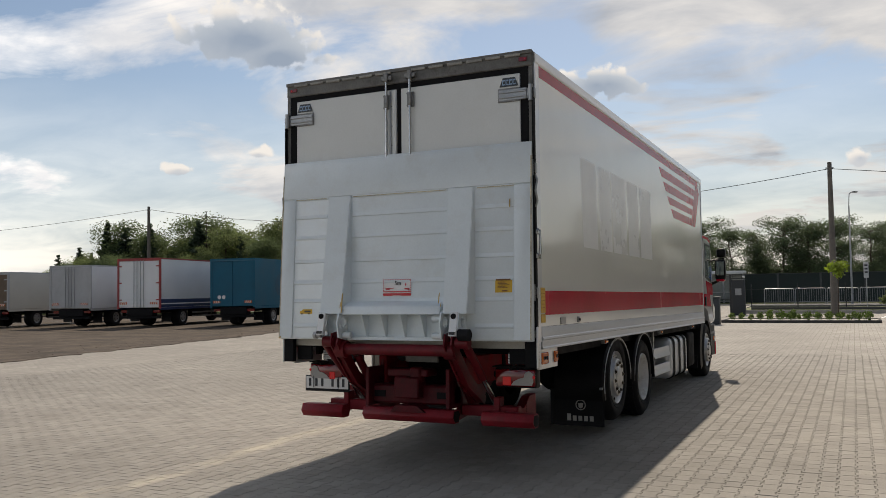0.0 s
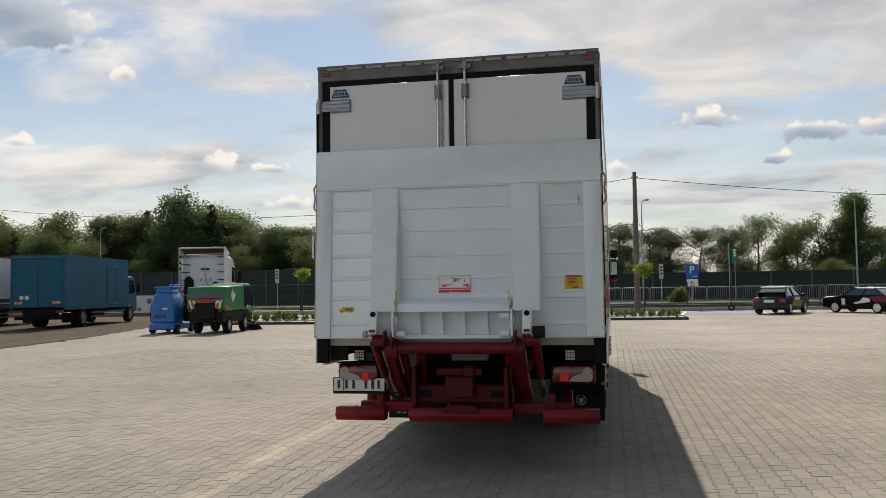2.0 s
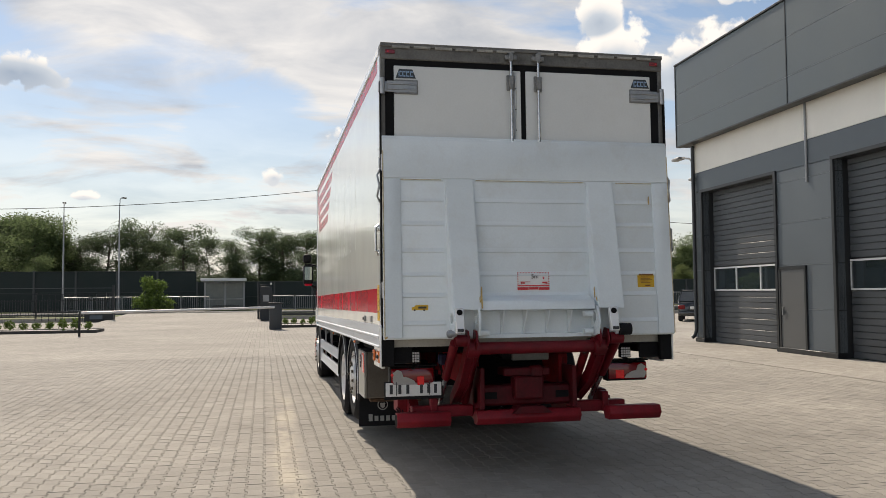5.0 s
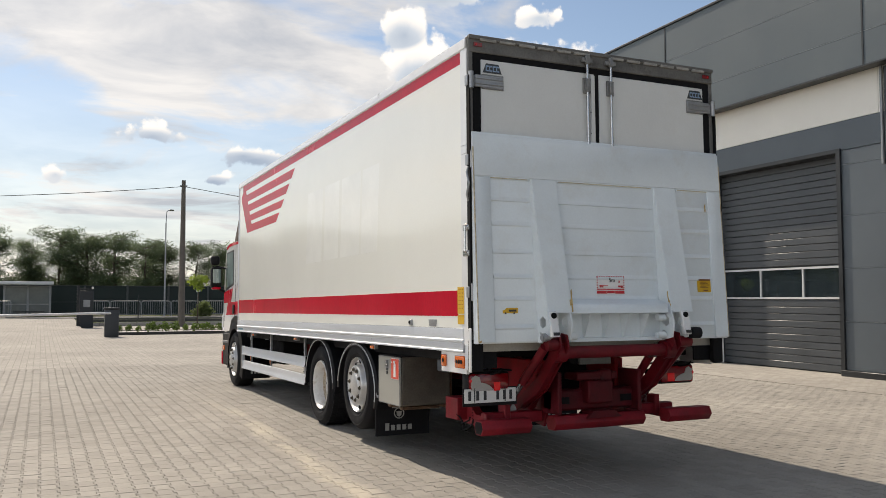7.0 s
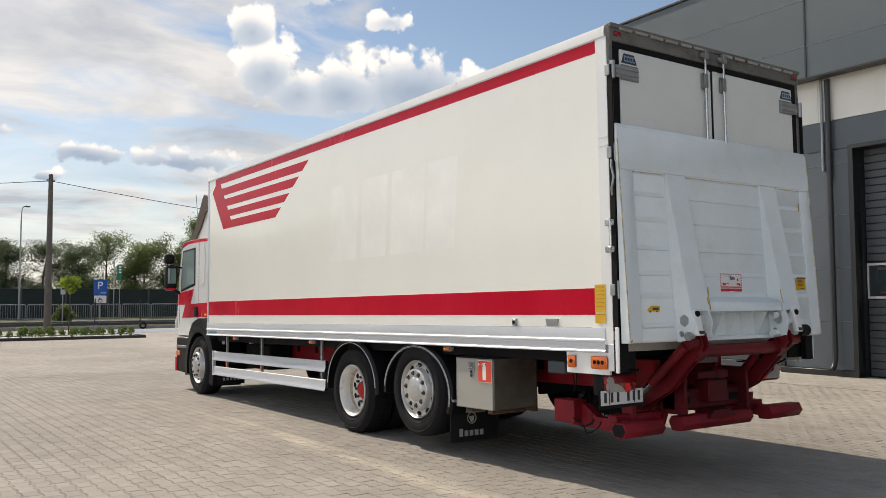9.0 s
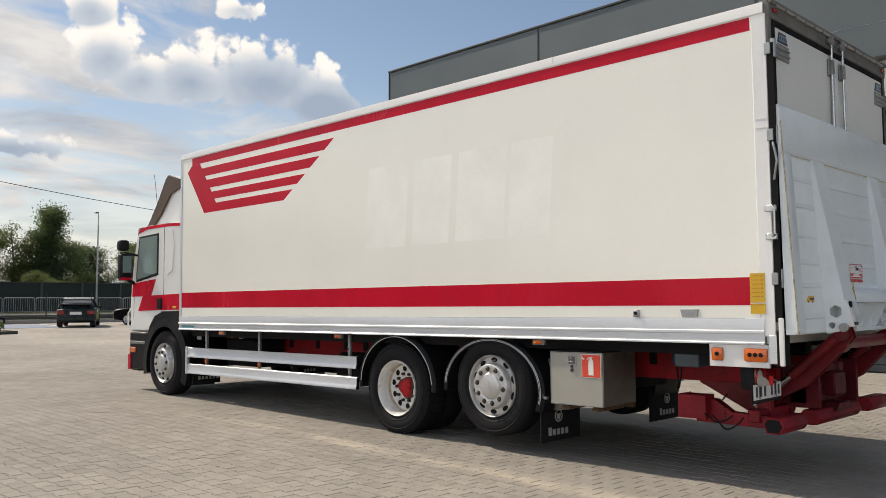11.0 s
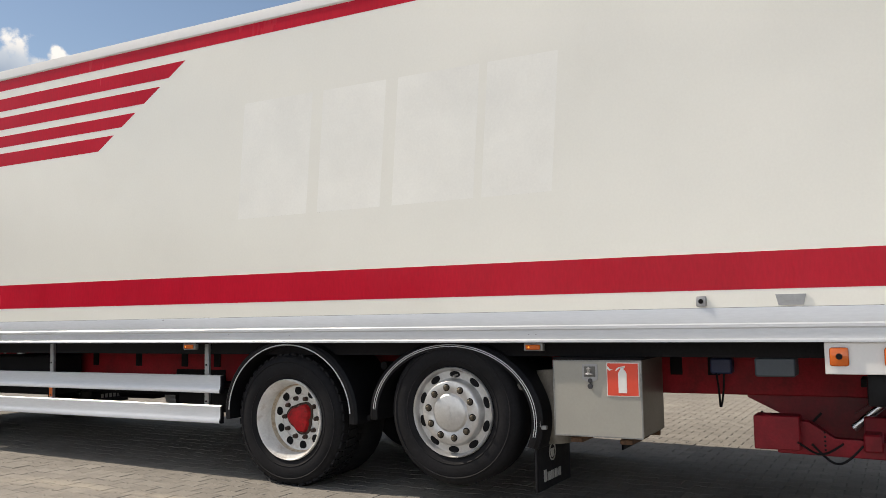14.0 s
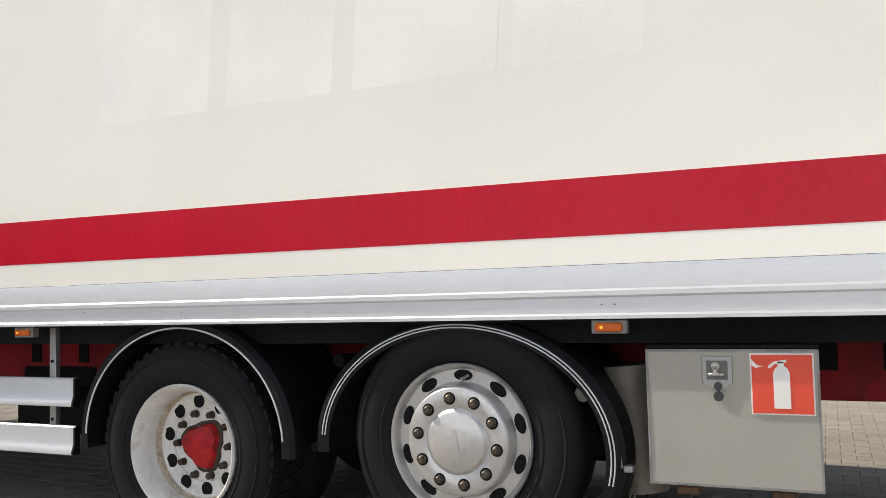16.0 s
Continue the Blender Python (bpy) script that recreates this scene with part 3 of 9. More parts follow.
# deep fascia over the gates
seams = [-0.70, 5.58, 11.72, 17.86, 24.0, 30.1, LEN]
for a, b in zip(seams, seams[1:]):
    for z0, z1 in ((6.11, 6.777), (6.783, 7.757), (7.763, 8.68)):
        hall_box("fascia_panel", a + 0.006, b - 0.006, z0, z1, -0.36, -0.24, FASCIAGREY, label="grey fascia panel", bevel=0.006)
    hall_box("fascia_seam", b - 0.02, b + 0.02, 6.10, 8.68, -0.372, -0.345, DARKTRIM)
hall_box("fascia_cap", -0.74, LEN, 8.68, 8.74, -0.40, 0.3, DARKTRIM, bevel=0.01)
hall_box("fascia_soffit", -0.68, LEN, 6.11, 6.15, -0.35, 0.05, DARKTRIM)
hall_box("fascia_end", -0.74, -0.69, 6.10, 8.70, -0.38, 3.0, DARKTRIM, bevel=0.01)
hall_box("fascia_back", -0.60, LEN, 8.4, 8.66, -0.24, 0.2, DARKTRIM)
hall_box("fascia_drip", -0.72, LEN, 6.085, 6.115, -0.385, -0.22, DARKTRIM)
for a, b in zip(edges[::2], edges[1::2]):
    for z in (1.10, 2.18, 3.25, 4.30):
        hall_box("panel_joint", a + 0.01, b - 0.01, z - 0.005, z + 0.005, -0.004, 0.02, SEAMGREY)
for z in (6.78, 7.76):
    hall_box("panel_joint", -0.68, LEN, z - 0.004, z + 0.004, -0.364, -0.30, PALESEAM)
# gates: sectional doors with a glazed band
for gi, (a, b) in enumerate(GATES):
    gate = hall_box("gate_lintel", a - 0.1, b + 0.1, 4.56, 4.64, -0.05, 0.40, DARKTRIM, label="dark gate surround")
    for y in (a, b):
        hall_box("gate_jamb", y - 0.1 if y == a else y, y if y == a else y + 0.1, 0.0, 4.56, -0.05, 0.40, DARKTRIM)
    n, z, step = 0, 0.02, 0.152
    while z < 4.54:
        if not 1.56 < z + 0.07 < 2.26:
            hall_box("gate_slat", a + 0.02, b - 0.02, z, min(z + step - 0.008, 4.56), 0.31 + 0.004 * (n % 2), 0.36, DOORGREY, bevel=0.008)
        z += step
        n += 1
    hall_box("gate_backing", a, b, 0.0, 4.56, 0.362, 0.38, DARKTRIM)
    w = (b - a - 0.04) / 3
    hall_box("window_rail", a + 0.02, b - 0.02, 1.555, 1.60, 0.30, 0.36, FRAMEWHITE)
    hall_box("window_rail", a + 0.02, b - 0.02, 2.215, 2.26, 0.30, 0.36, FRAMEWHITE)
    for k in range(4):
        y = a + 0.02 + k * w
        hall_box("window_mullion", max(y - 0.02, a + 0.02), min(y + 0.02, b - 0.02), 1.60, 2.215, 0.30, 0.36, FRAMEWHITE)
        if k < 3:
            hall_box("window_pane", y + 0.02, y + w - 0.02, 1.60, 2.215, 0.33, 0.34, GLASSDARK, label="dark glazed pane")
# service doors beside gates
for a in (4.44, 23.0):
    door = hall_box("service_door", a + 0.06, a + 1.12, 0.03, 2.08, -0.03, 0.05, surf("service_door_grey", (0.095, 0.098, 0.098), 0.4, vary=0.06), label="grey steel service door", bevel=0.006)
    for y0, y1, z0, z1 in ((a, a + 0.06, 0, 2.16), (a + 1.12, a + 1.19, 0, 2.16), (a, a + 1.19, 2.08, 2.16)):
        hall_box("door_trim", y0, y1, z0, z1, -0.05, 0.02, DARKTRIM)
    hall_box("door_pull", a + 0.16, a + 0.19, 0.95, 1.15, -0.075, -0.03, STEEL)
# downpipes, lamp arms
for y in (-0.20, 12.0):
    ob = part("downpipe", bm_tube(bmesh.new(), [(-0.08, -y, 6.05), (-0.08, -y, 0.35), (-0.14, -y, 0.18), (-0.22, -y, 0.12)], 0.055, 10), DARKTRIM, hall)
for y in (5.77, 11.83):
    part("band_pipe", bm_tube(bmesh.new(), [(-0.03, -y, 6.10), (-0.03, -y, 4.18)], 0.03, 8), GALV, hall)
bm = bm_tube(bmesh.new(), [(0.0, 0.30, 5.55), (-0.05, 0.50, 5.72), (-0.1, 0.95, 5.80)], 0.03, 8)
bm_box(bm, (-0.22, 0.90, 5.76), (0.02, 1.45, 5.84), 0.02)
part("wall_lamp", bm, surf("lamp_grey", (0.22, 0.22, 0.22), 0.5), hall, "grey wall lamp on an arm")
part("wall_camera", bm_box(bmesh.new(), (-0.12, 0.2, 5.0), (0.0, 0.45, 5.08), 0.01), GALV, hall)
part("corner_strip", bm_box(bmesh.new(), (-0.03, 0.30, 0.1), (0.03, 0.36, 6.05), 0.005), FRAMEWHITE, hall)

# ---- the box truck ----
RAKE = 0.85  # degrees, nose down
truck = thing("box_truck", "white box truck with red stripes and folded tail lift", "truck", pose(0, 0, 0, -RAKE))
TOP, RAILTOP, RAILBOT, FRONT = 3.737, 1.325, 1.13, 8.94

# cargo box
bm = bm_box(bmesh.new(), (-1.3, 0.07, RAILTOP - 0.02), (1.3, FRONT, TOP - 0.005), 0.012)
cargo = part("cargo_box", bm, WHITE, truck, "glossy cream-white cargo box")
for s in (-1, 1):
    side = 1.3 * s
    # rounded roof rail and corner trims
    bm = bm_prism(bmesh.new(), [(side - 0.05 * s, TOP - 0.01), (side + 0.006 * s, TOP - 0.012), (side + 0.012 * s, TOP - 0.05), (side + 0.012 * s, 3.645), (side + 0.004 * s, 3.635), (side - 0.05 * s, 3.635)], "y", 0.03, FRONT + 0.01)
    bm_box(bm, (min(side, side + 0.014 * s), 2.02, 3.64), (max(side, side + 0.014 * s), 2.03, TOP - 0.012))
    part("roof_rail", bm, CABWHITE, truck, "white enamelled roof edge rail")
    bm = bm_box(bmesh.new(), (side - 0.03, 0.015, RAILBOT + 0.06), (side + 0.006, 0.13, 3.64), 0.005) if s > 0 else bm_box(bmesh.new(), (side - 0.006, 0.015, RAILBOT + 0.06), (side + 0.03, 0.13, 3.64), 0.005)
    for z in (2.83, 2.76):
        bm_box(bm, (min(side, side + 0.010 * s), 0.02, z), (max(side, side + 0.010 * s), 0.12, z + 0.01))
    part("rear_corner_post", bm, CABWHITE, truck)
    x0, x1 = sorted((side - 0.02 * s, side + 0.007 * s))
    part("front_corner_trim", bm_box(bmesh.new(), (x0, FRONT - 0.045, RAILBOT + 0.02), (x1, FRONT + 0.012, 3.64), 0.004), ALU, truck)
    # extruded aluminium side rail
    o = lambda d: side + d * s
    prof = [(o(-0.06), RAILTOP), (o(0.009), RAILTOP), (o(0.010), RAILTOP - 0.004), (o(0.010), 1.238), (o(0.020), 1.230), (o(0.020), 1.214), (o(0.010), 1.206), (o(0.010), 1.150), (o(0.018), 1.142), (o(0.018), RAILBOT), (o(-0.06), RAILBOT)]
    rail = part("side_rail", bm_prism(bmesh.new(), prof, "y", 0.10, FRONT + 0.005), ALU, truck, "brushed aluminium side rail")
    rnd = random.Random(4 + s)
    for _ in range(5):
        y = rnd.uniform(0.3, 8.6)
        z = rnd.choice((1.31, 1.18, 1.165, 1.19))
        bm = bm_box(bmesh.new(), (min(o(0.011), o(0.0125)), y, z), (max(o(0.011), o(0.0125)), y + rnd.uniform(0.004, 0.012), z + rnd.uniform(0.002, 0.004)))
        part("scuff_mark", bm, DARK, rail, "dark scuff mark")
    for y0, y1 in ((0.25, 2.2), (2.2, 4.9), (5.0, 8.7)):
        bm = bm_box(bmesh.new(), (min(o(-0.001), o(0.0035)), y0, RAILTOP), (max(o(-0.001), o(0.0035)), y1, RAILTOP + 0.0016))
        part("sealant_line", bm, DARK, rail, "cracked dark sealant")
    if s < 0:
        part("maker_plate", bm_box(bmesh.new(), (o(0.0105), 8.50, 1.165), (o(0.0135), 8.86, 1.195)) if s > 0 else bm_box(bmesh.new(), (o(0.0135), 8.50, 1.165), (o(0.0105), 8.86, 1.195)), surf("teal_strip", (0.05, 0.22, 0.30), 0.3), rail, "small teal maker strip")
    # red film: lower stripe, upper stripe and the swept emblem
    a, b = sorted((side - 0.001 * s, side + 0.0014 * s))
    part("lower_stripe", bm_prism(bmesh.new(), [(0.205, 1.425), (FRONT - 0.05, 1.452), (FRONT - 0.05, 1.671), (0.205, 1.638)], "x", a, b), RED, cargo, "red stripe")
    part("upper_stripe", bm_box(bmesh.new(), (a, 0.14, 3.53), (b, 8.62, 3.632)), RED, cargo, "red stripe")
    bm = bm_prism(bmesh.new(), [(8.62, 3.529), (8.75, 3.43), (8.27, 2.80), (7.86, 2.80), (8.40, 3.529)], "x", a, b)
    part("emblem", bm, RED, cargo, "swept red wing emblem")
    fingers = [(3.452, 3.332), (3.272, 3.152), (3.088, 2.982), (2.922, 2.80)]
    for hi, lo in fingers:
        root = lambda z: 7.859 + (z - 2.80) / 0.729 * 0.54
        tip = lambda z: 6.31 - (z - 2.80) / 0.65 * 1.03
        part("emblem_bar", bm_prism(bmesh.new(), [(root(hi), hi), (root(lo), lo), (tip(lo), lo), (tip(hi), hi)], "x", a, b), RED, cargo)
    # cleaner patches where old lettering was taken off: plain slanted blocks
    a, b = sorted((side - 0.002 * s, side + 0.0004 * s))
    for y0, y1 in ((4.71, 4.05), (3.95, 3.40), (3.30, 2.66), (2.60, 2.10)) + (((2.00, 1.45),) if s > 0 else ()):
        lean = -0.07
        bm = bm_prism(bmesh.new(), [(y0, 2.09), (y1, 2.09), (y1 + lean, 3.0), (y0 + lean, 3.0)], "x", a, b)
        part("lettering_shadow", bm, GHOST if s < 0 else CHALK, cargo, "faint cleaner patch of removed lettering")
    # small fittings low on the side
    x0, x1 = sorted((side, side + 0.018 * s))
    lock = part("door_catch", bm_box(bmesh.new(), (x0, 1.165, 1.335), (x1, 1.225, 1.395), 0.006), STEEL, truck, "small square steel catch")
    bm = bm_cyl(bmesh.new(), (side + 0.018 * s, 1.195, 1.365), (side + 0.026 * s, 1.195, 1.365), 0.014, 12)
    part("keyhole", bm, DARK, lock)
    bm = bm_prism(bmesh.new(), [(0.63, 1.395), (0.79, 1.395), (0.775, 1.335), (0.645, 1.335)], "x", x0, (x0 + x1) / 2) if s > 0 else bm_prism(bmesh.new(), [(0.63, 1.395), (0.79, 1.395), (0.775, 1.335), (0.645, 1.335)], "x", (x0 + x1) / 2, x1)
    part("vent_plate", bm, STEEL, truck)
    # yellow loading label on the corner post
    x0, x1 = sorted((side + 0.0065 * s, side + 0.0095 * s))
    lab = part("loading_label", bm_box(bmesh.new(), (x0, 0.085, 1.445), (x1, 0.20, 1.665), 0.0), YELLOW, truck, "yellow lashing label")
    part("loading_label", bm_box(bmesh.new(), (x0, 0.085, 1.36), (x1, 0.20, 1.436), 0.0), YELLOW, truck, "small yellow lashing label")
    bm = bmesh.new()
    x0, x1 = sorted((side + 0.0097 * s, side + 0.0105 * s))
    for k in range(6):
        z = 1.650 - 0.031 * k
        bm_box(bm, (x0, 0.10, z - 0.010), (x1, 0.115, z))
        bm_box(bm, (x0, 0.125, z - 0.007), (x1, 0.185, z - 0.002))
    bm_box(bm, (x0, 0.088, 1.425), (x1, 0.197, 1.43))
    part("print", bm, surf("orange_print", (0.45, 0.19, 0.01), 0.5), lab)
    # orange side markers along the rail's underside, with brackets
    for y in (0.30, 2.26, 5.23, 7.80):
        x0, x1 = sorted((side - 0.05 * s, side - 0.01 * s))
        if y > 1:
            mk = part("side_marker", bm_box(bmesh.new(), (x0, y - 0.065, 1.075), (x1, y + 0.065, 1.125), 0.004), DULL, truck)
            x0, x1 = sorted((side - 0.012 * s, side + 0.004 * s))
            part("lens", bm_box(bmesh.new(), (x0, y - 0.05, 1.083), (x1, y + 0.05, 1.115), 0.006), ORANGE, mk, "orange lens")
            part("bulb", bm_cyl(bmesh.new(), (side + 0.002 * s, y + 0.025, 1.099), (side + 0.006 * s, y + 0.025, 1.099), 0.006, 10), AMBERLIT, mk, "lit amber bulb")
    # white panel with amber lamps at the rear corner
    x0, x1 = sorted((side - 0.035 * s, side - 0.005 * s))
    panel = part("lamp_panel", bm_box(bmesh.new(), (x0, 0.075, 0.955), (x1, 0.555, 1.128), 0.004), CABWHITE, truck)
    for y0, y1, holes in ((0.435, 0.53, 1), (0.085, 0.265, 3)):
        x0, x1 = sorted((side - 0.004 * s, side + 0.014 * s))
        lamp = part("side_lamp", bm_box(bmesh.new(), (x0, y0, 1.0), (x1, y1, 1.10), 0.012, seg=2), ORANGE, panel, "orange plastic lamp block")
        for h in range(holes):
            y = (y0 + y1) / 2 + (h - (holes - 1) / 2) * 0.043
            part("button", bm_cyl(bmesh.new(), (side + 0.014 * s, y, 1.052), (side + 0.018 * s, y, 1.052), 0.017, 14), DARK, panel)

# rear frame
bm = bmesh.new()
for s in (-1, 1):
    a, b = sorted((1.258 * s, 1.30 * s))
    bm_box(bm, (a, -0.012, 1.14), (b, 0.07, 3.62), 0.006)
bm_box(bm, (-1.30, -0.02, 3.60), (1.30, 0.07, TOP), 0.008)
bm_box(bm, (-1.30, -0.035, TOP - 0.03), (1.30, 0.0, TOP + 0.004), 0.004)
CLIPGREY = surf("pale_weathered_clip", (0.30, 0.29, 0.265), 0.7, vary=0.3, scale=9, dirt=0.5, dirt_col=(0.10, 0.09, 0.08), dirt_scale=14)
rearframe = part("rear_frame", bm, DIRTYALU, truck, "weathered grey aluminium rear frame")
rnd = random.Random(12)
for k in range(13):
    x = -1.12 + k * 0.187
    if abs(x) > 0.12:
        bm = bmesh.new()
        bm_box(bm, (x - 0.075 - rnd.uniform(0, 0.012), -0.037, TOP - 0.040 - rnd.uniform(0, 0.004)), (x + 0.065 + rnd.uniform(0, 0.015), -0.018, TOP - 0.018), 0.003)
        part("seal_clip", bm, CLIPGREY, rearframe)
part("door_seal", bm_box(bmesh.new(), (-1.258, -0.006, 3.545), (1.258, 0.03, 3.602)), SEAL, truck, "black rubber door seal")
for x0, x1 in ((-1.26, -1.176), (1.176, 1.26), (-0.050, -0.004)):
    part("door_seal", bm_box(bmesh.new(), (x0, -0.005, 1.2), (x1, 0.03, 3.545)), SEAL, truck, "black rubber door seal")
bm = bm_box(bmesh.new(), (-1.30, 0.02, 1.135), (1.30, 0.09, 1.215), 0.004)
part("rear_sill", bm, surf("grey_sill", (0.42, 0.40, 0.36), 0.55, 0.2, vary=0.15, scale=4, dirt=0.4), truck)
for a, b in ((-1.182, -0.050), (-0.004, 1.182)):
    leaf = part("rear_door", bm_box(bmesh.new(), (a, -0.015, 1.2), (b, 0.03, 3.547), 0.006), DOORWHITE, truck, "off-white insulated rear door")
# ridge on the left leaf, lock rods with brackets, hinges, badges
part("overlap_strip", bm_box(bmesh.new(), (-0.122, -0.030, 1.2), (-0.106, -0.012, 3.53), 0.004), STEEL, truck)
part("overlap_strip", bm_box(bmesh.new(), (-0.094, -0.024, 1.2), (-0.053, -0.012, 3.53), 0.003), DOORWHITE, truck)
for k in range(12):
    part("strip_rivet", bm_cyl(bmesh.new(), (-0.098, -0.022, 1.35 + 0.185 * k), (-0.098, -0.016, 1.35 + 0.185 * k), 0.005, 8), DARK, truck)
for x in (-0.145, 0.105):
    bm = bmesh.new()
    bm_cyl(bm, (x, -0.045, 1.3), (x, -0.045, 3.66), 0.0125, 12)
    rod = part("lock_rod", bm, CHROME, truck, "galvanised vertical lock rod")
    bm = bm_box(bmesh.new(), (x - 0.036, -0.035, 3.36), (x + 0.036, -0.018, 3.50), 0.004)
    bm_box(bm, (x - 0.020, -0.062, 3.37), (x + 0.020, -0.03, 3.49), 0.006)
    for z in (3.375, 3.485):
        bm_cyl(bm, (x - 0.029, -0.042, z), (x - 0.029, -0.03, z), 0.007, 8)
        bm_cyl(bm, (x + 0.029, -0.042, z), (x + 0.029, -0.03, z), 0.007, 8)
    part("rod_guide", bm, DULL, rod)
    bm = bm_box(bmesh.new(), (x - 0.055, -0.05, 3.635), (x + 0.055, -0.02, 3.675), 0.004)
    bm_box(bm, (x - 0.02, -0.065, 3.62), (x + 0.02, -0.03, 3.70), 0.004)
    part("rod_keeper", bm, DULL, rod)
for s in (-1, 1):
    for z in (3.36, 1.62, 2.70):
        a, b = sorted((0.985 * s, 1.245 * s))
        bm = bm_box(bmesh.new(), (a, -0.03, z - 0.05), (b, -0.012, z + 0.05), 0.004)
        for dz in (-0.022, 0.022):
            bm_box(bm, (a, -0.04, z + dz - 0.007), (b, -0.028, z + dz + 0.007), 0.003)
        bm_cyl(bm, (1.285 * s, -0.03, z - 0.07), (1.285 * s, -0.03, z + 0.07), 0.022, 12)
        a, b = sorted((1.22 * s, 1.315 * s))
        bm_box(bm, (a, -0.02, z - 0.045), (b, 0.03, z + 0.045), 0.004)
        hinge = part("door_hinge", bm, STEEL, truck, "galvanised steel strap hinge")
        a, b = sorted((0.975 * s, 1.18 * s))
        part("hinge_plate", bm_box(bmesh.new(), (a, -0.026, z - 0.062), (b, -0.0125, z + 0.062), 0.004), DULL, hinge)
    a, b = sorted((0.992 * s, 1.168 * s))
    bm = bm_prism(bmesh.new(), [(a, 3.437), (b, 3.437), (b - 0.03, 3.515), (a + 0.03, 3.515)], "y", -0.022, -0.014)
    badge = part("maker_badge", bm, BADGE, truck, "dark trapezoid maker badge")
    bm = bmesh.new()
    for k in range(4):
        x = a + 0.026 + k * 0.033
        bm_box(bm, (x, -0.0245, 3.450), (x + 0.007, -0.0225, 3.498))
        bm_box(bm, (x + 0.009, -0.0245, 3.450), (x + 0.027, -0.0225, 3.460))
        bm_box(bm, (x + 0.009, -0.0245, 3.486), (x + 0.027, -0.0225, 3.498))
    part("lettering_block", bm, BADGEBLUE, badge)
    bm = bm_box(bmesh.new(), (1.215 * s - 0.04, -0.03, 3.645), (1.215 * s + 0.04, -0.02, 3.68), 0.003)
    mk = part("rear_marker", bm, REDLENS, truck, "small red marker lamp")
    part("bulb", bm_cyl(bmesh.new(), (1.235 * s, -0.034, 3.662), (1.235 * s, -0.03, 3.662), 0.007, 10), REDLIT, mk, "dim red bulb")
# side hold-back handles by the rear edge
for s in (-1, 1):
    x = 1.318 * s
    bm = bmesh.new()
    bm_tube(bm, [(x, 0.01, 1.93), (x + 0.03 * s, -0.02, 1.95), (x + 0.03 * s, -0.02, 2.15), (x, 0.01, 2.17)], 0.010, 8)
    for z in (1.94, 2.15):
        a, b = sorted((1.306 * s, 1.330 * s))
        bm_box(bm, (a, -0.03, z - 0.03), (b, 0.06, z + 0.02), 0.006)
    part("door_stay", bm, CHROME, truck, "chromed hold-back handle")
    bm = bm_tube(bmesh.new(), [(1.31 * s, -0.015, 2.36), (1.335 * s, -0.035, 2.41), (1.32 * s, -0.045, 2.50), (1.335 * s, -0.035, 2.59), (1.31 * s, -0.015, 2.64)], 0.009, 8)
    part("seal_bracket", bm, STEEL, truck)
    a, b = sorted((1.20 * s, 1.315 * s))
    part("rear_rubber", bm_box(bmesh.new(), (a, -0.045, 0.98), (b, 0.01, 1.235), 0.006), SEAL, truck, "black rubber corner buffer")
    part("buffer_strip", bm_box(bmesh.new(), (min(1.296 * s, 1.308 * s), -0.04, 1.3), (max(1.296 * s, 1.308 * s), 0.012, 3.4)), SEAL, truck)

    a, b = sorted((1.306 * s, 1.322 * s))
    part("corner_guard", bm_box(bmesh.new(), (a, -0.052, 0.975), (b, -0.012, 1.33), 0.006), CABWHITE, truck, "scuffed white corner guard")
    part("corner_plate", bm_box(bmesh.new(), (min(1.29 * s, 1.31 * s), -0.008, 0.99), (max(1.29 * s, 1.31 * s), 0.07, 1.20), 0.003), ALU, truck)

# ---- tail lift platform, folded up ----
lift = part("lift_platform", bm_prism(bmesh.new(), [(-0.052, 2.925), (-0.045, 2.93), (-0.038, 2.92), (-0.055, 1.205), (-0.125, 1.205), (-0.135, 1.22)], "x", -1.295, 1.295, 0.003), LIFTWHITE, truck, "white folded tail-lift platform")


def lift_y(z):
    """The outer face of the platform at a height."""
    return -0.052 - 0.083 * (2.925 - z) / 1.705


def slab(bm, x0, x1, z0, z1, out, deep=0.0):
    """A raised field on the platform's outer face; deep adds thickness towards its foot."""
    bm_prism(bm, [(lift_y(z1) + 0.004, z1), (lift_y(z0) + 0.004, z0), (lift_y(z0) - out - deep, z0), (lift_y(z1) - out, z1 - out)], "x", x0, x1, 0.004)


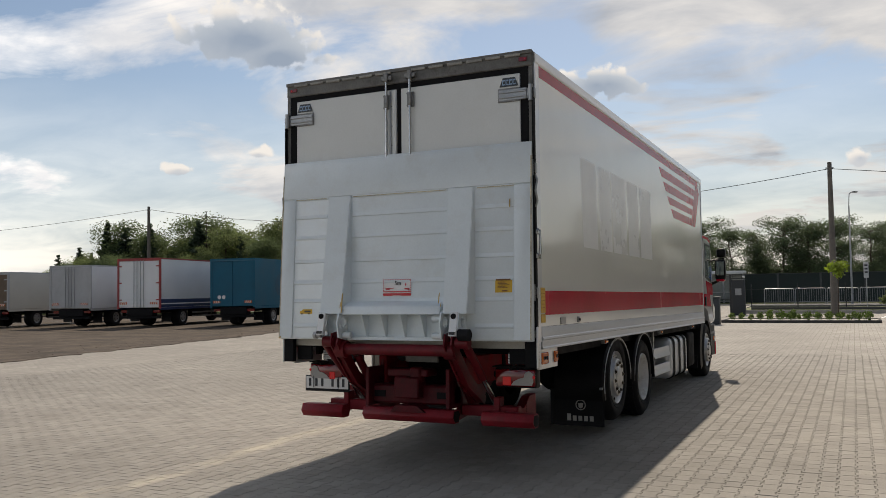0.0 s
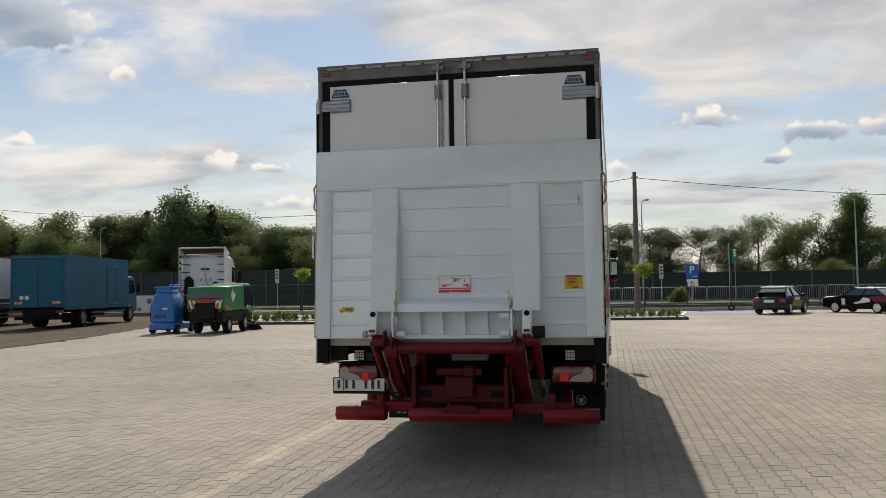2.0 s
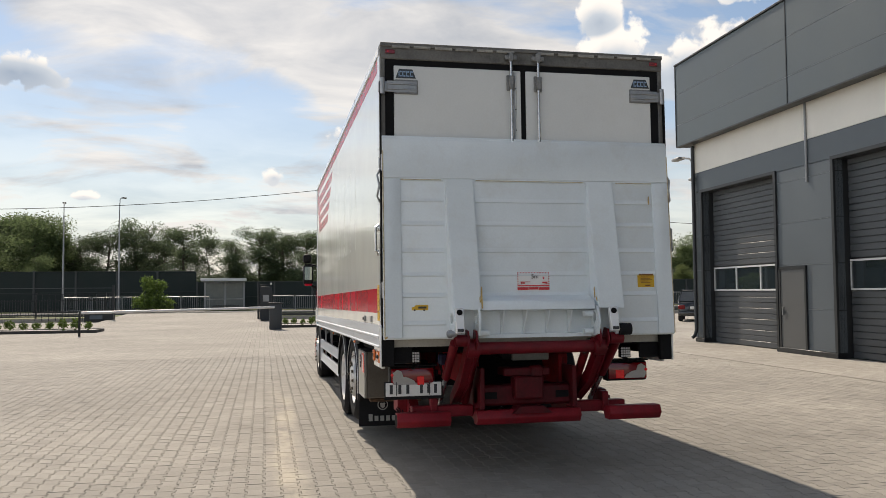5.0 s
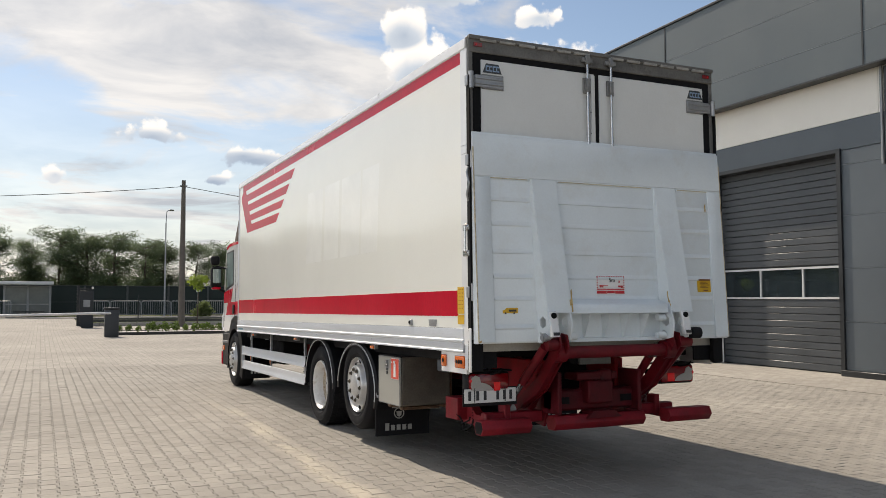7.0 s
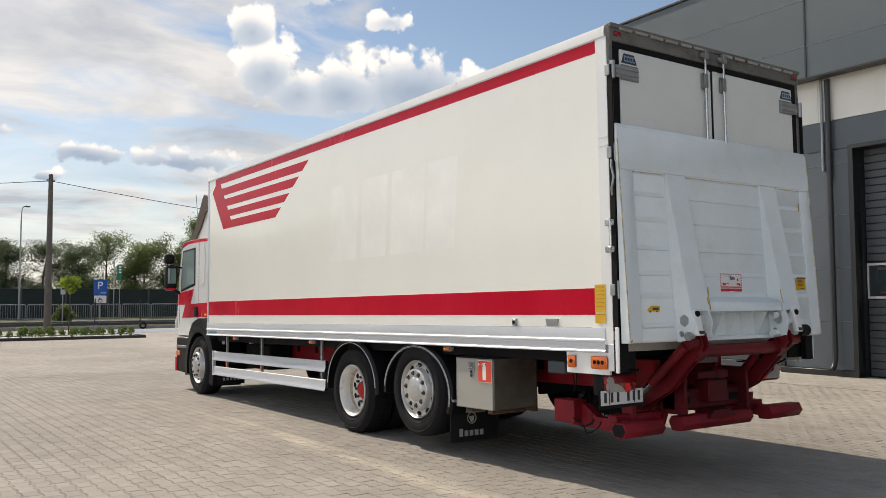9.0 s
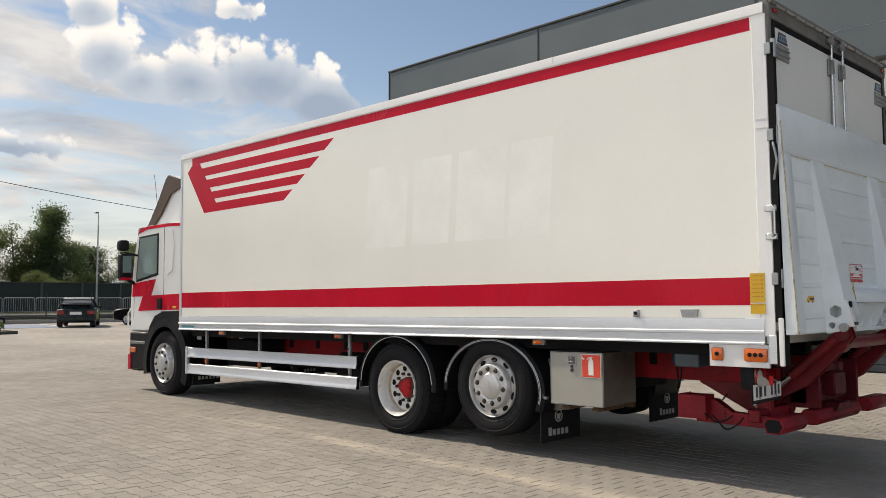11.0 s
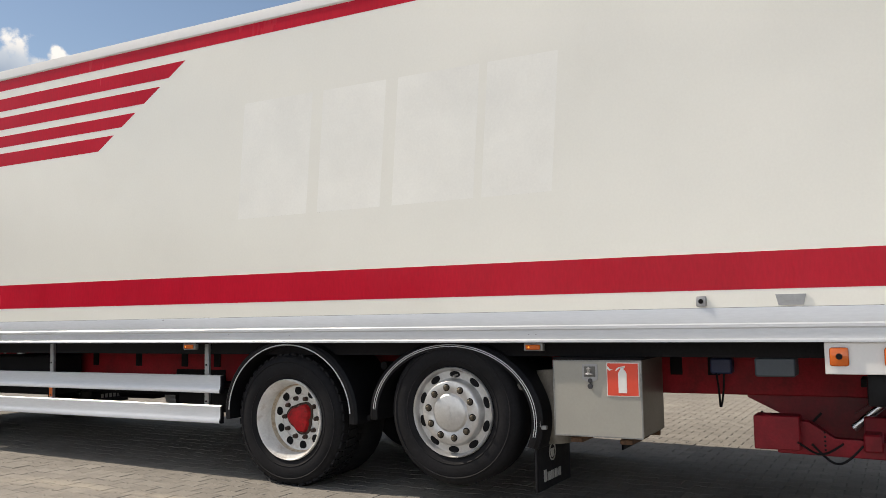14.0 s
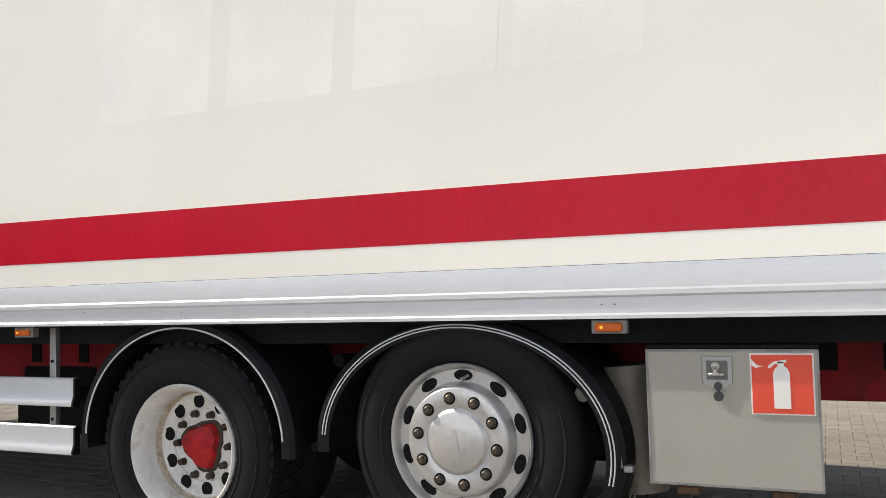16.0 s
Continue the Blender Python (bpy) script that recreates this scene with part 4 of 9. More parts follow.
bm = bmesh.new()
slab(bm, -1.295, 1.295, 2.565, 2.915, 0.012)
slab(bm, -1.295, -1.145, 1.215, 2.563, 0.012)
slab(bm, 1.14, 1.295, 1.215, 2.563, 0.012)
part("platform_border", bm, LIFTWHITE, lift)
for a, b, c, d in ((-0.765, -0.505, -0.735, -0.50), (0.505, 0.765, 0.535, 0.765)):
    # tapering hollow ribs that carry the hinges
    bm = bmesh.new()
    hi = [(a, 2.563), (b, 2.563)]
    v = [bm.verts.new(p) for p in ((a + 0.01, lift_y(2.563) - 0.012, 2.563), (b - 0.01, lift_y(2.563) - 0.012, 2.563), (d, lift_y(1.445) - 0.155, 1.445), (c, lift_y(1.445) - 0.155, 1.445),
                                   (a, lift_y(2.563) + 0.01, 2.563), (b, lift_y(2.563) + 0.01, 2.563), (d + 0.015, lift_y(1.445) + 0.01, 1.445), (c - 0.015, lift_y(1.445) + 0.01, 1.445))]
    for f in ((0, 1, 2, 3), (4, 7, 6, 5), (0, 4, 5, 1), (1, 5, 6, 2), (2, 6, 7, 3), (3, 7, 4, 0)):
        bm.faces.new([v[i] for i in f])
    bmesh.ops.bevel(bm, geom=list(bm.edges), offset=0.006, segments=2, affect="EDGES")
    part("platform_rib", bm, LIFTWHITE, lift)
# pressed beads in the three fields
for a, b in ((-1.14, -0.775), (-0.495, 0.495), (0.775, 1.135)):
    for k, z in enumerate((2.555, 2.37, 2.17, 1.94, 1.74, 1.56, 1.33)):
        if abs(a) < 0.6 and z < 1.5:
            continue
        bm = bmesh.new()
        y = lift_y(z)
        tall = 0.012 if k % 2 else 0.02
        bm_prism(bm, [(y + 0.002, z + 0.03), (y - 0.008, z + 0.006), (y - 0.009, z - 0.004), (y + 0.002, z - tall)], "x", a, b)
        part("bead", bm, LIFTWHITE, lift)
# foot of the middle field: overhanging flange and finned recess
bm = bm_prism(bmesh.new(), [(lift_y(1.56), 1.565), (lift_y(1.56) - 0.14, 1.515), (lift_y(1.5) - 0.15, 1.44), (lift_y(1.44) - 0.02, 1.435), (lift_y(1.44), 1.435)], "x", -0.50, 0.50, 0.004)
part("platform_flange", bm, LIFTWHITE, lift)
bm = bmesh.new()
for x in (-0.30, -0.10, 0.10, 0.30):
    bm_prism(bm, [(lift_y(1.43) + 0.005, 1.437), (lift_y(1.43) - 0.13, 1.437), (lift_y(1.22) - 0.02, 1.225), (lift_y(1.22) + 0.005, 1.225)], "x", x - 0.006, x + 0.006)
bm_prism(bm, [(lift_y(1.24) + 0.005, 1.24), (lift_y(1.24) - 0.035, 1.235), (lift_y(1.2) - 0.035, 1.205), (lift_y(1.2) + 0.005, 1.205)], "x", -0.50, 0.50)
part("platform_fin", bm, LIFTWHITE, lift)
# hinge ears with holes, dark caps, pins
def ring_plate(bm, outer, holes, x0, x1):
    """A plate across x with round holes (y, z, radius, corners)."""
    loops, edges = [], []
    for pts in [outer] + [[(y + r * np.cos(2 * np.pi * (i + 0.5) / n), z + r * np.sin(2 * np.pi * (i + 0.5) / n)) for i in range(n)] for y, z, r, n in holes]:
        vs = [bm.verts.new((x0, *p)) for p in pts]
        loops.append(vs)
        edges += [bm.edges.new((vs[i], vs[(i + 1) % len(vs)])) for i in range(len(vs))]
    filled = bmesh.ops.triangle_fill(bm, use_beauty=True, use_dissolve=False, edges=edges)
    faces = [g for g in filled["geom"] if isinstance(g, bmesh.types.BMFace)]
    ext = bmesh.ops.extrude_face_region(bm, geom=faces)
    bmesh.ops.translate(bm, verts=[g for g in ext["geom"] if isinstance(g, bmesh.types.BMVert)], vec=(x1 - x0, 0, 0))


for x in (-0.735, -0.525, 0.52, 0.69):
    bm = bmesh.new()
    y0 = lift_y(1.35)
    ring_plate(bm, [(y0, 1.50), (y0 - 0.15, 1.46), (y0 - 0.19, 1.36), (y0 - 0.16, 1.23), (y0 - 0.02, 1.20), (y0, 1.22)], [(y0 - 0.085, 1.37, 0.05, 6), (y0 - 0.055, 1.265, 0.026, 6)], x - 0.008, x + 0.008)
    part("hinge_ear", bm, LIFTWHITE, lift)
for a, b in ((-0.735, -0.66), (0.615, 0.69)):
    bm = bm_prism(bmesh.new(), [(lift_y(1.3) - 0.215, 1.255), (lift_y(1.3) - 0.165, 1.25), (lift_y(1.3) - 0.13, 1.455), (lift_y(1.3) - 0.165, 1.46)], "x", a, b, 0.006)
    ear = part("hinge_block", bm, CABWHITE, lift, "white cast hinge block")
    part("rubber_cap", bm_cyl(bmesh.new(), (a + 0.037, lift_y(1.3) - 0.184, 1.425), (a + 0.037, lift_y(1.3) - 0.14, 1.425), 0.024, 16), DARK, ear)
    bm = bm_box(bmesh.new(), (a + 0.012, lift_y(1.3) - 0.222, 1.268), (b - 0.012, lift_y(1.3) - 0.20, 1.292))
    part("label", bm, INK, ear)
bm = bmesh.new()
bm_cyl(bm, (0.70, -0.30, 1.265), (0.80, -0.30, 1.265), 0.05, 18)
part("rubber_roller", bm, RUBBER, lift, "black rubber roller")
bm = bm_cyl(bmesh.new(), (-0.80, -0.28, 1.25), (-0.72, -0.28, 1.25), 0.022, 12)
bm_cyl(bm, (-0.79, -0.28, 1.25), (-0.76, -0.28, 1.25), 0.034, 14)
part("hinge_pin", bm, STEEL, lift)
for x in (-0.47, 0.45):
    for z in (1.25, 1.40):
        if x < 0 and z > 1.3:
            continue
        part("hinge_pin", bm_cyl(bmesh.new(), (x - 0.04, -0.22, z), (x + 0.04, -0.22, z), 0.028, 14), LIFTWHITE, lift)
# stained upper edges of the fields
for a, b in ((-1.14, -0.79), (-0.49, 0.49), (0.79, 1.135)):
    on_y = lift_y(2.555)
    part("stained_edge", bm_box(bmesh.new(), (a, on_y - 0.0105, 2.548), (b, on_y + 0.002, 2.556)), surf("stain_cream", (0.50, 0.46, 0.34), 0.7, vary=0.35, scale=14), lift, "cream rust-stained edge")
for s in (-1, 1):
    part("worn_edge", bm_tube(bmesh.new(), [(1.293 * s, lift_y(z) - 0.010, z) for z in (1.22, 1.6, 2.0, 2.4, 2.8)], 0.006, 6), surf("edge_rust", (0.48, 0.42, 0.30), 0.75, vary=0.5, scale=12, dirt=0.8, dirt_col=(0.30, 0.16, 0.05), dirt_scale=7), lift, "chipped rusty platform edge")
# rust runs at the rib feet
rust = surf("rust_run", (0.46, 0.32, 0.12), 0.8, vary=0.35, scale=20, stretch=(1, 1, 0.3))
for x, z0, z1, w in ((-0.497, 1.45, 1.64, 0.011), (-0.512, 1.50, 1.56, 0.007), (0.497, 1.53, 1.63, 0.008), (0.515, 1.50, 1.55, 0.006), (1.10, 2.36, 2.44, 0.010), (-1.28, 1.21, 1.235, 0.02)):
    yb, yt = lift_y(z0) - (0.158 if abs(x) < 0.6 else 0.014), lift_y(z1) - (0.142 if abs(x) < 0.6 else 0.014)
    bm = bmesh.new()
    rnd = random.Random(int(x * 100))
    pts = [(x - w / 2, z0), (x + w / 2, z0 + 0.01), (x + w * 0.4, (z0 + z1) / 2), (x + w * 0.6, z1), (x - w * 0.5, z1 - 0.01), (x - w * 0.8, (z0 + z1) / 2)]
    v = [bm.verts.new((p[0], yb + (yt - yb) * (p[1] - z0) / (z1 - z0) - 0.002, p[1])) for p in pts]
    bm.faces.new(v)
    ext = bmesh.ops.extrude_face_region(bm, geom=list(bm.faces))
    bmesh.ops.translate(bm, verts=[g for g in ext["geom"] if isinstance(g, bmesh.types.BMVert)], vec=(0, 0.003, 0))
    part("rust_streak", bm, rust, lift, "orange rust streak")


def on_lift(name, x0, x1, z0, z1, mat, parent=lift, out=0.0, label=""):
    """A thin sticker on the platform."""
    bm = bm_prism(bmesh.new(), [(lift_y(z1) - out, z1), (lift_y(z0) - out, z0), (lift_y(z0) - out - 0.003, z0), (lift_y(z1) - out - 0.003, z1)], "x", x0, x1)
    return part(name, bm, mat, parent, label)


st = on_lift("warning_sticker", -0.145, 0.145, 1.605, 1.76, STICKWHITE, out=0.001, label="white and red keep-clear sticker")
bm = bmesh.new()
yy = lift_y(1.68) - 0.012
for x in np.linspace(-0.138, 0.138, 12):
    bm_box(bm, (x - 0.007, yy, 1.752), (x + 0.004, yy + 0.004, 1.759))
for z in np.linspace(1.66, 1.745, 5):
    bm_box(bm, (-0.143, yy, z - 0.005), (-0.136, yy + 0.004, z + 0.004))
    bm_box(bm, (0.136, yy, z - 0.005), (0.143, yy + 0.004, z + 0.004))
bm_box(bm, (-0.143, yy, 1.641), (0.143, yy + 0.004, 1.650))
bm_box(bm, (-0.143, yy, 1.608), (-0.045, yy + 0.004, 1.632))
bm_box(bm, (0.045, yy, 1.608), (0.143, yy + 0.004, 1.632))
bm_box(bm, (-0.04, yy, 1.611), (0.04, yy + 0.004, 1.632))
# small printed marks
bm_box(bm, (-0.118, yy, 1.675), (-0.03, yy + 0.004, 1.680))
bm_cyl(bm, (-0.105, yy, 1.668), (-0.105, yy + 0.004, 1.668), 0.008, 8)
bm_cyl(bm, (-0.085, yy, 1.668), (-0.085, yy + 0.004, 1.668), 0.008, 8)
bm_box(bm, (0.08, yy, 1.665), (0.125, yy + 0.004, 1.678))
bm_box(bm, (0.085, yy, 1.70), (0.095, yy + 0.004, 1.72))
bm_cyl(bm, (0.118, yy, 1.665), (0.118, yy + 0.004, 1.665), 0.009, 8)
part("print", bm, STICKRED, st)
text_part("print", "5m", 0.052, INK, st, Matrix.Translation((0.012, yy - 0.001, 1.722)) @ pose(0, 0, 0, 90, 0, 0))
ye = on_lift("load_sticker", 0.965, 1.12, 1.625, 1.75, YELLOW, out=0.001, label="yellow load-limit sticker")
bm = bmesh.new()
bm_box(bm, (0.975, yy, 1.728), (1.11, yy + 0.003, 1.742))
for k in range(5):
    bm_box(bm, (0.99, yy, 1.712 - k * 0.012), (1.06 + 0.02 * (k % 3), yy + 0.003, 1.716 - k * 0.012))
bm_box(bm, (1.03, yy, 1.634), (1.08, yy + 0.003, 1.645))
part("print", bm, surf("brown_print", (0.2, 0.08, 0.02), 0.5), ye)
bm = bmesh.new()
yy = lift_y(1.47) - 0.004
bm_prism(bm, [(-1.065, 1.447), (-0.925, 1.447), (-0.925, 1.49), (-1.03, 1.49), (-1.045, 1.475), (-1.065, 1.47)], "y", yy, yy + 0.003)
tk = part("truck_sticker", bm, YELLOW, lift, "yellow truck-shaped sticker")
bm = bm_box(bmesh.new(), (-1.01, yy - 0.002, 1.46), (-0.94, yy, 1.477))
for x in (-1.04, -0.96):
    bm_cyl(bm, (x, yy - 0.002, 1.447), (x, yy, 1.447), 0.008, 8)
part("print", bm, INK, tk)

# ---- tail lift arms, underrun bars, lamps ----
for s in (-1, 1):
    x = 0.58 * s
    bm = bmesh.new()
    # curved lifting arm: a plate pair from the hinge down to the chassis tube
    arm = [(-0.26, 1.27), (-0.18, 1.28), (-0.11, 1.12), (0.10, 0.90), (0.46, 0.67), (0.44, 0.59), (0.06, 0.79), (-0.17, 1.03), (-0.29, 1.17)]
    for dx in (-0.035, 0.035):
        bm_prism(bm, arm, "x", x + dx - 0.007, x + dx + 0.007)
    bm_prism(bm, [(-0.23, 1.20), (-0.14, 1.20), (0.06, 0.91), (0.42, 0.66), (0.41, 0.61), (0.06, 0.81), (-0.16, 1.05)], "x", x - 0.03, x + 0.03)
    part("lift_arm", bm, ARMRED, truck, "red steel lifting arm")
    bm = bmesh.new()
    xc = 0.72 * s
    bm_cyl(bm, (xc, -0.20, 1.17), (xc, 0.16, 0.86), 0.038, 16)
    bm_cyl(bm, (0.68 * s - 0.04, -0.22, 1.19), (0.68 * s + 0.08, -0.22, 1.19), 0.05, 14)
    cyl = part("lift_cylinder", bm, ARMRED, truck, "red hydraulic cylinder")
    part("piston_rod", bm_cyl(bmesh.new(), (xc, 0.14, 0.88), (xc, 0.46, 0.60), 0.025, 12), CHROME, cyl, "chromed piston rod")
    bm = bm_cyl(bmesh.new(), (0.50 * s, 0.0, 1.06), (0.50 * s, 0.40, 0.62), 0.038, 14)
    c2 = part("tilt_cylinder", bm, ARMRED, truck)
    part("piston_rod", bm_cyl(bmesh.new(), (0.50 * s, -0.10, 1.17), (0.50 * s, 0.02, 1.04), 0.022, 12), CHROME, c2)
    # gusset plate behind the arm
    bm = bm_prism(bmesh.new(), [(0.35, 1.0), (0.75, 1.05), (1.1, 0.98), (1.1, 0.74), (0.62, 0.50), (0.30, 0.46), (0.24, 0.62)], "x", 0.42 * s - 0.012, 0.42 * s + 0.012)
    part("gusset_plate", bm, ARMRED, truck)
bm = bmesh.new()
bm_cyl(bm, (-0.62, -0.16, 1.12), (0.62, -0.16, 1.12), 0.052, 20)
for x in (-0.56, 0.56):
    bm_cyl(bm, (x - 0.05, -0.16, 1.12), (x + 0.05, -0.16, 1.12), 0.08, 18)
part("cross_tube", bm, ARMRED, truck, "red steel cross tube")
# support tube with mounting box in the middle
bm = bm_box(bmesh.new(), (-0.44, 0.14, 0.60), (0.44, 0.30, 0.78), 0.02)
for x in (-0.42, 0.42):
    bm_box(bm, (x - 0.02, 0.05, 0.58), (x + 0.02, 0.34, 0.94), 0.006)
bm_box(bm, (-0.13, 0.04, 0.66), (0.13, 0.20, 0.86), 0.015)
bm_box(bm, (-0.22, 0.08, 0.86), (0.20, 0.30, 0.93), 0.01)
bm_box(bm, (0.02, 0.06, 0.80), (0.14, 0.16, 0.95), 0.02)
bm_prism(bm, [(-0.10, 0.60), (0.12, 0.60), (0.20, 0.54), (-0.16, 0.54)], "y", 0.02, 0.2)
unit = part("mounting_frame", bm, SHADERED, truck, "red tail-lift mounting frame")
for x in (-0.33, 0.33):
    # flat dark plate in place of a hole, its inner shade as colour
    part("frame_opening", bm_box(bmesh.new(), (x - 0.06, 0.132, 0.66), (x + 0.06, 0.139, 0.72), 0.002), DARK, unit)
bm = bmesh.new()
bm_cyl(bm, (-0.14, 0.24, 1.06), (-0.14, 0.60, 1.06), 0.07, 16)
bm_cyl(bm, (0.18, 0.28, 1.05), (0.18, 0.60, 1.05), 0.05, 14)
bm_box(bm, (-0.05, 0.26, 0.99), (0.08, 0.55, 1.09), 0.01)
part("hydraulic_unit", bm, DARK, truck)
bm = bm_box(bmesh.new(), (-0.10, 0.215, 0.985), (0.24, 0.262, 1.075), 0.008)
part("unit_cover", bm, surf("grey_cover", (0.17, 0.17, 0.165), 0.6, vary=0.2, scale=8), truck, "grey pump cover")
# added dark plates block the lit ground seen between the frame rails
bm = bm_box(bmesh.new(), (-0.375, 0.80, 0.60), (0.375, 0.86, 1.06), 0.006)
part("cross_member", bm, DARK, truck, "added dark plate closing off the underside")
part("cross_member", bm_box(bmesh.new(), (-0.375, 1.9, 0.62), (0.375, 1.96, 1.06), 0.006), DARK, truck, "added dark plate closing off the underside")
# underrun bars: folded hollow hexagon sections
hexa = [(0.05, 0.575), (0.16, 0.575), (0.19, 0.53), (0.16, 0.455), (0.06, 0.455), (0.02, 0.51)]
for a, b in ((-1.165, -0.70), (-0.47, 0.475), (0.745, 1.235)):
    dy = 0.015
    bm = bm_prism(bmesh.new(), [(y + dy, z - 0.005) for y, z in hexa], "x", a, b, 0.004)
    bar = part("underrun_bar", bm, CHASSISRED, truck, "red underrun bar")
    end = a if a < -0.9 else b
    # dark face paints the shaded hollow of the bar end
    bm = bm_prism(bmesh.new(), [(0.105 + dy + (y - 0.105) * 0.82, 0.51 + (z - 0.515) * 0.82) for y, z in hexa], "x", end - 0.002, end + 0.002)
    part("end_opening", bm, DARK, bar)
for s in (-1, 1):
    bm = bm_prism(bmesh.new(), [(0.06, 0.555), (0.55, 0.56), (0.68, 0.66), (0.86, 0.67), (0.86, 0.47), (0.10, 0.455)], "x", 0.93 * s - 0.04, 0.93 * s + 0.04, 0.006)
    part("bar_arm", bm, CHASSISRED, truck)
    bm = bm_box(bmesh.new(), (min(0.90 * s, 1.06 * s), 0.725, 0.50), (max(0.90 * s, 1.06 * s), 0.975, 0.695), 0.006)
    if s < 0:
        part("arm_end_box", bm, CHASSISRED, truck, "red folded sheet box")
    bm = bm_box(bmesh.new(), (min(0.44 * s, 1.0 * s), 0.30, 0.50), (max(0.44 * s, 1.0 * s), 0.40, 0.60), 0.01)
    bm_box(bm, (0.80 * s - 0.03, 0.28, 0.50), (0.80 * s + 0.03, 0.40, 0.68), 0.008)
    part("bar_bracket", bm, CHASSISRED, truck)
    bm = bmesh.new()
    for k in range(5):
        bm_cyl(bm, (0.968 * s, 0.60, 0.50 + 0.025 * k), (0.974 * s, 0.60, 0.50 + 0.025 * k), 0.007, 6)
    part("bolt", bm, DARK, truck)
    # tail lamp cluster
    a, b = sorted((0.80 * s, 1.20 * s))
    bm = bm_box(bmesh.new(), (a, 0.085, 0.775), (b, 0.20, 0.955), 0.02, seg=2)
    lamp = part("tail_lamp", bm, BLACK, truck, "red and clear tail lamp cluster")
    a, b = sorted((0.815 * s, 1.19 * s))
    part("red_lens", bm_box(bmesh.new(), (a, 0.07, 0.79), (b, 0.09, 0.94), 0.014, seg=2), REDLENS, lamp, "red lens")
    pts = [(1.175, 0.905), (1.135, 0.93), (1.10, 0.915), (1.085, 0.87), (1.04, 0.86), (0.99, 0.835), (0.965, 0.80), (1.16, 0.80), (1.175, 0.83)]
    bm = bm_prism(bmesh.new(), [(x * s, z) for x, z in pts], "y", 0.064, 0.071)
    part("clear_lens", bm, CLEARLENS, lamp, "clear lens")
    if s < 0:
        bm = bm_box(bmesh.new(), (0.93 * s - 0.03, 0.066, 0.795), (0.93 * s + 0.03, 0.0705, 0.868), 0.004)
        part("bulb", bm, REDLIT, lamp, "dimly lit red lens section")
        bm = bm_cyl(bmesh.new(), (1.182 * s, 0.062, 0.885), (1.182 * s, 0.071, 0.885), 0.013, 10)
    else:
        bm = bm_cyl(bmesh.new(), (1.178 * s, 0.064, 0.875), (1.178 * s, 0.071, 0.875), 0.015, 10)
        part("bulb", bm, REDLIT, lamp, "dimly lit red lens section")
        bm = bm_box(bmesh.new(), (0.925 * s - 0.04, 0.066, 0.80), (0.925 * s + 0.04, 0.0705, 0.875), 0.004)
    part("bulb", bm, REDLIT, lamp, "dimly lit red lens section")
    lamp.location.y = 0.16
    part("lamp_shelf", bm_box(bmesh.new(), (min(0.78 * s, 1.21 * s), 0.24, 0.955), (max(0.78 * s, 1.21 * s), 0.42, 0.967)), DARK, truck)
    a, b = sorted((0.98 * s - 0.02 * s, 0.75 * s))
    part("lamp_arm", bm_box(bmesh.new(), (a, 0.34, 0.86), (b, 0.40, 0.91), 0.006), DARK, truck)
    # square work lamps
    x = 0.985 * s
    bm = bm_box(bmesh.new(), (x - 0.052, 0.10, 0.985), (x + 0.052, 0.15, 1.09), 0.006)
    bm_box(bm, (x - 0.01, 0.12, 0.94), (x + 0.01, 0.14, 0.99))
    wl = part("work_lamp", bm, BLACK, truck, "square LED work lamp")
    wl.location.y = 0.13
    for i in range(4):
        for j in range(4):
            bm = bm_box(bmesh.new(), (x - 0.044 + i * 0.023, 0.094, 0.993 + j * 0.023), (x - 0.026 + i * 0.023, 0.102, 1.011 + j * 0.023))
            part("led_cell", bm, LED, wl)
# number plate under the left lamp: plain bars for characters
bm = bm_box(bmesh.new(), (-1.250, 0.055, 0.672), (-0.735, 0.068, 0.826), 0.004)
plate = part("number_plate", bm, BLACK, truck, "white number plate in a dark holder")
plate.location.y = 0.18
part("plate_face", bm_box(bmesh.new(), (-1.238, 0.050, 0.700), (-0.747, 0.057, 0.818), 0.003), PLATEWHITE, plate, "white plate")
for x in (-1.19, -1.115, -1.045, -0.925, -0.86, -0.80):
    part("plate_mark", bm_box(bmesh.new(), (x - 0.013, 0.0465, 0.722), (x + 0.013, 0.051, 0.800)), INK, plate)
for x in (-1.145, -0.855):
    part("cable_tie", bm_cyl(bmesh.new(), (x, 0.046, 0.708), (x, 0.046, 0.825), 0.004, 6), INK, plate)
# cables hanging below
for k, (x, y0, y1, z, sag) in enumerate(((-1.08, 0.66, 0.40, 0.545, 0.10), (-1.06, 0.74, 0.50, 0.55, 0.06), (-0.9, 0.95, 0.62, 0.70, 0.12), (-0.55, 1.27, 1.225, 0.90, 0.22), (1.0, 0.3, 0.05, 0.99, 0.05), (-1.0, 0.3, 0.05, 0.99, 0.05))):
    pts = [(x + 0.02 * np.sin(i), y0 + (y1 - y0) * i / 9, z - sag * np.sin(np.pi * i / 9)) for i in range(10)]
    part("cable", bm_tube(bmesh.new(), pts, 0.007, 6), DARK, truck)
# flap of the loading edge, right side
part("side_flap", bm_box(bmesh.new(), (1.03, 0.03, 1.0), (1.26, 0.05, 1.14), 0.004), SEAL, truck)
part("side_flap", bm_box(bmesh.new(), (-1.2, 0.03, 1.0), (-1.035, 0.05, 1.14), 0.004), SEAL, truck)

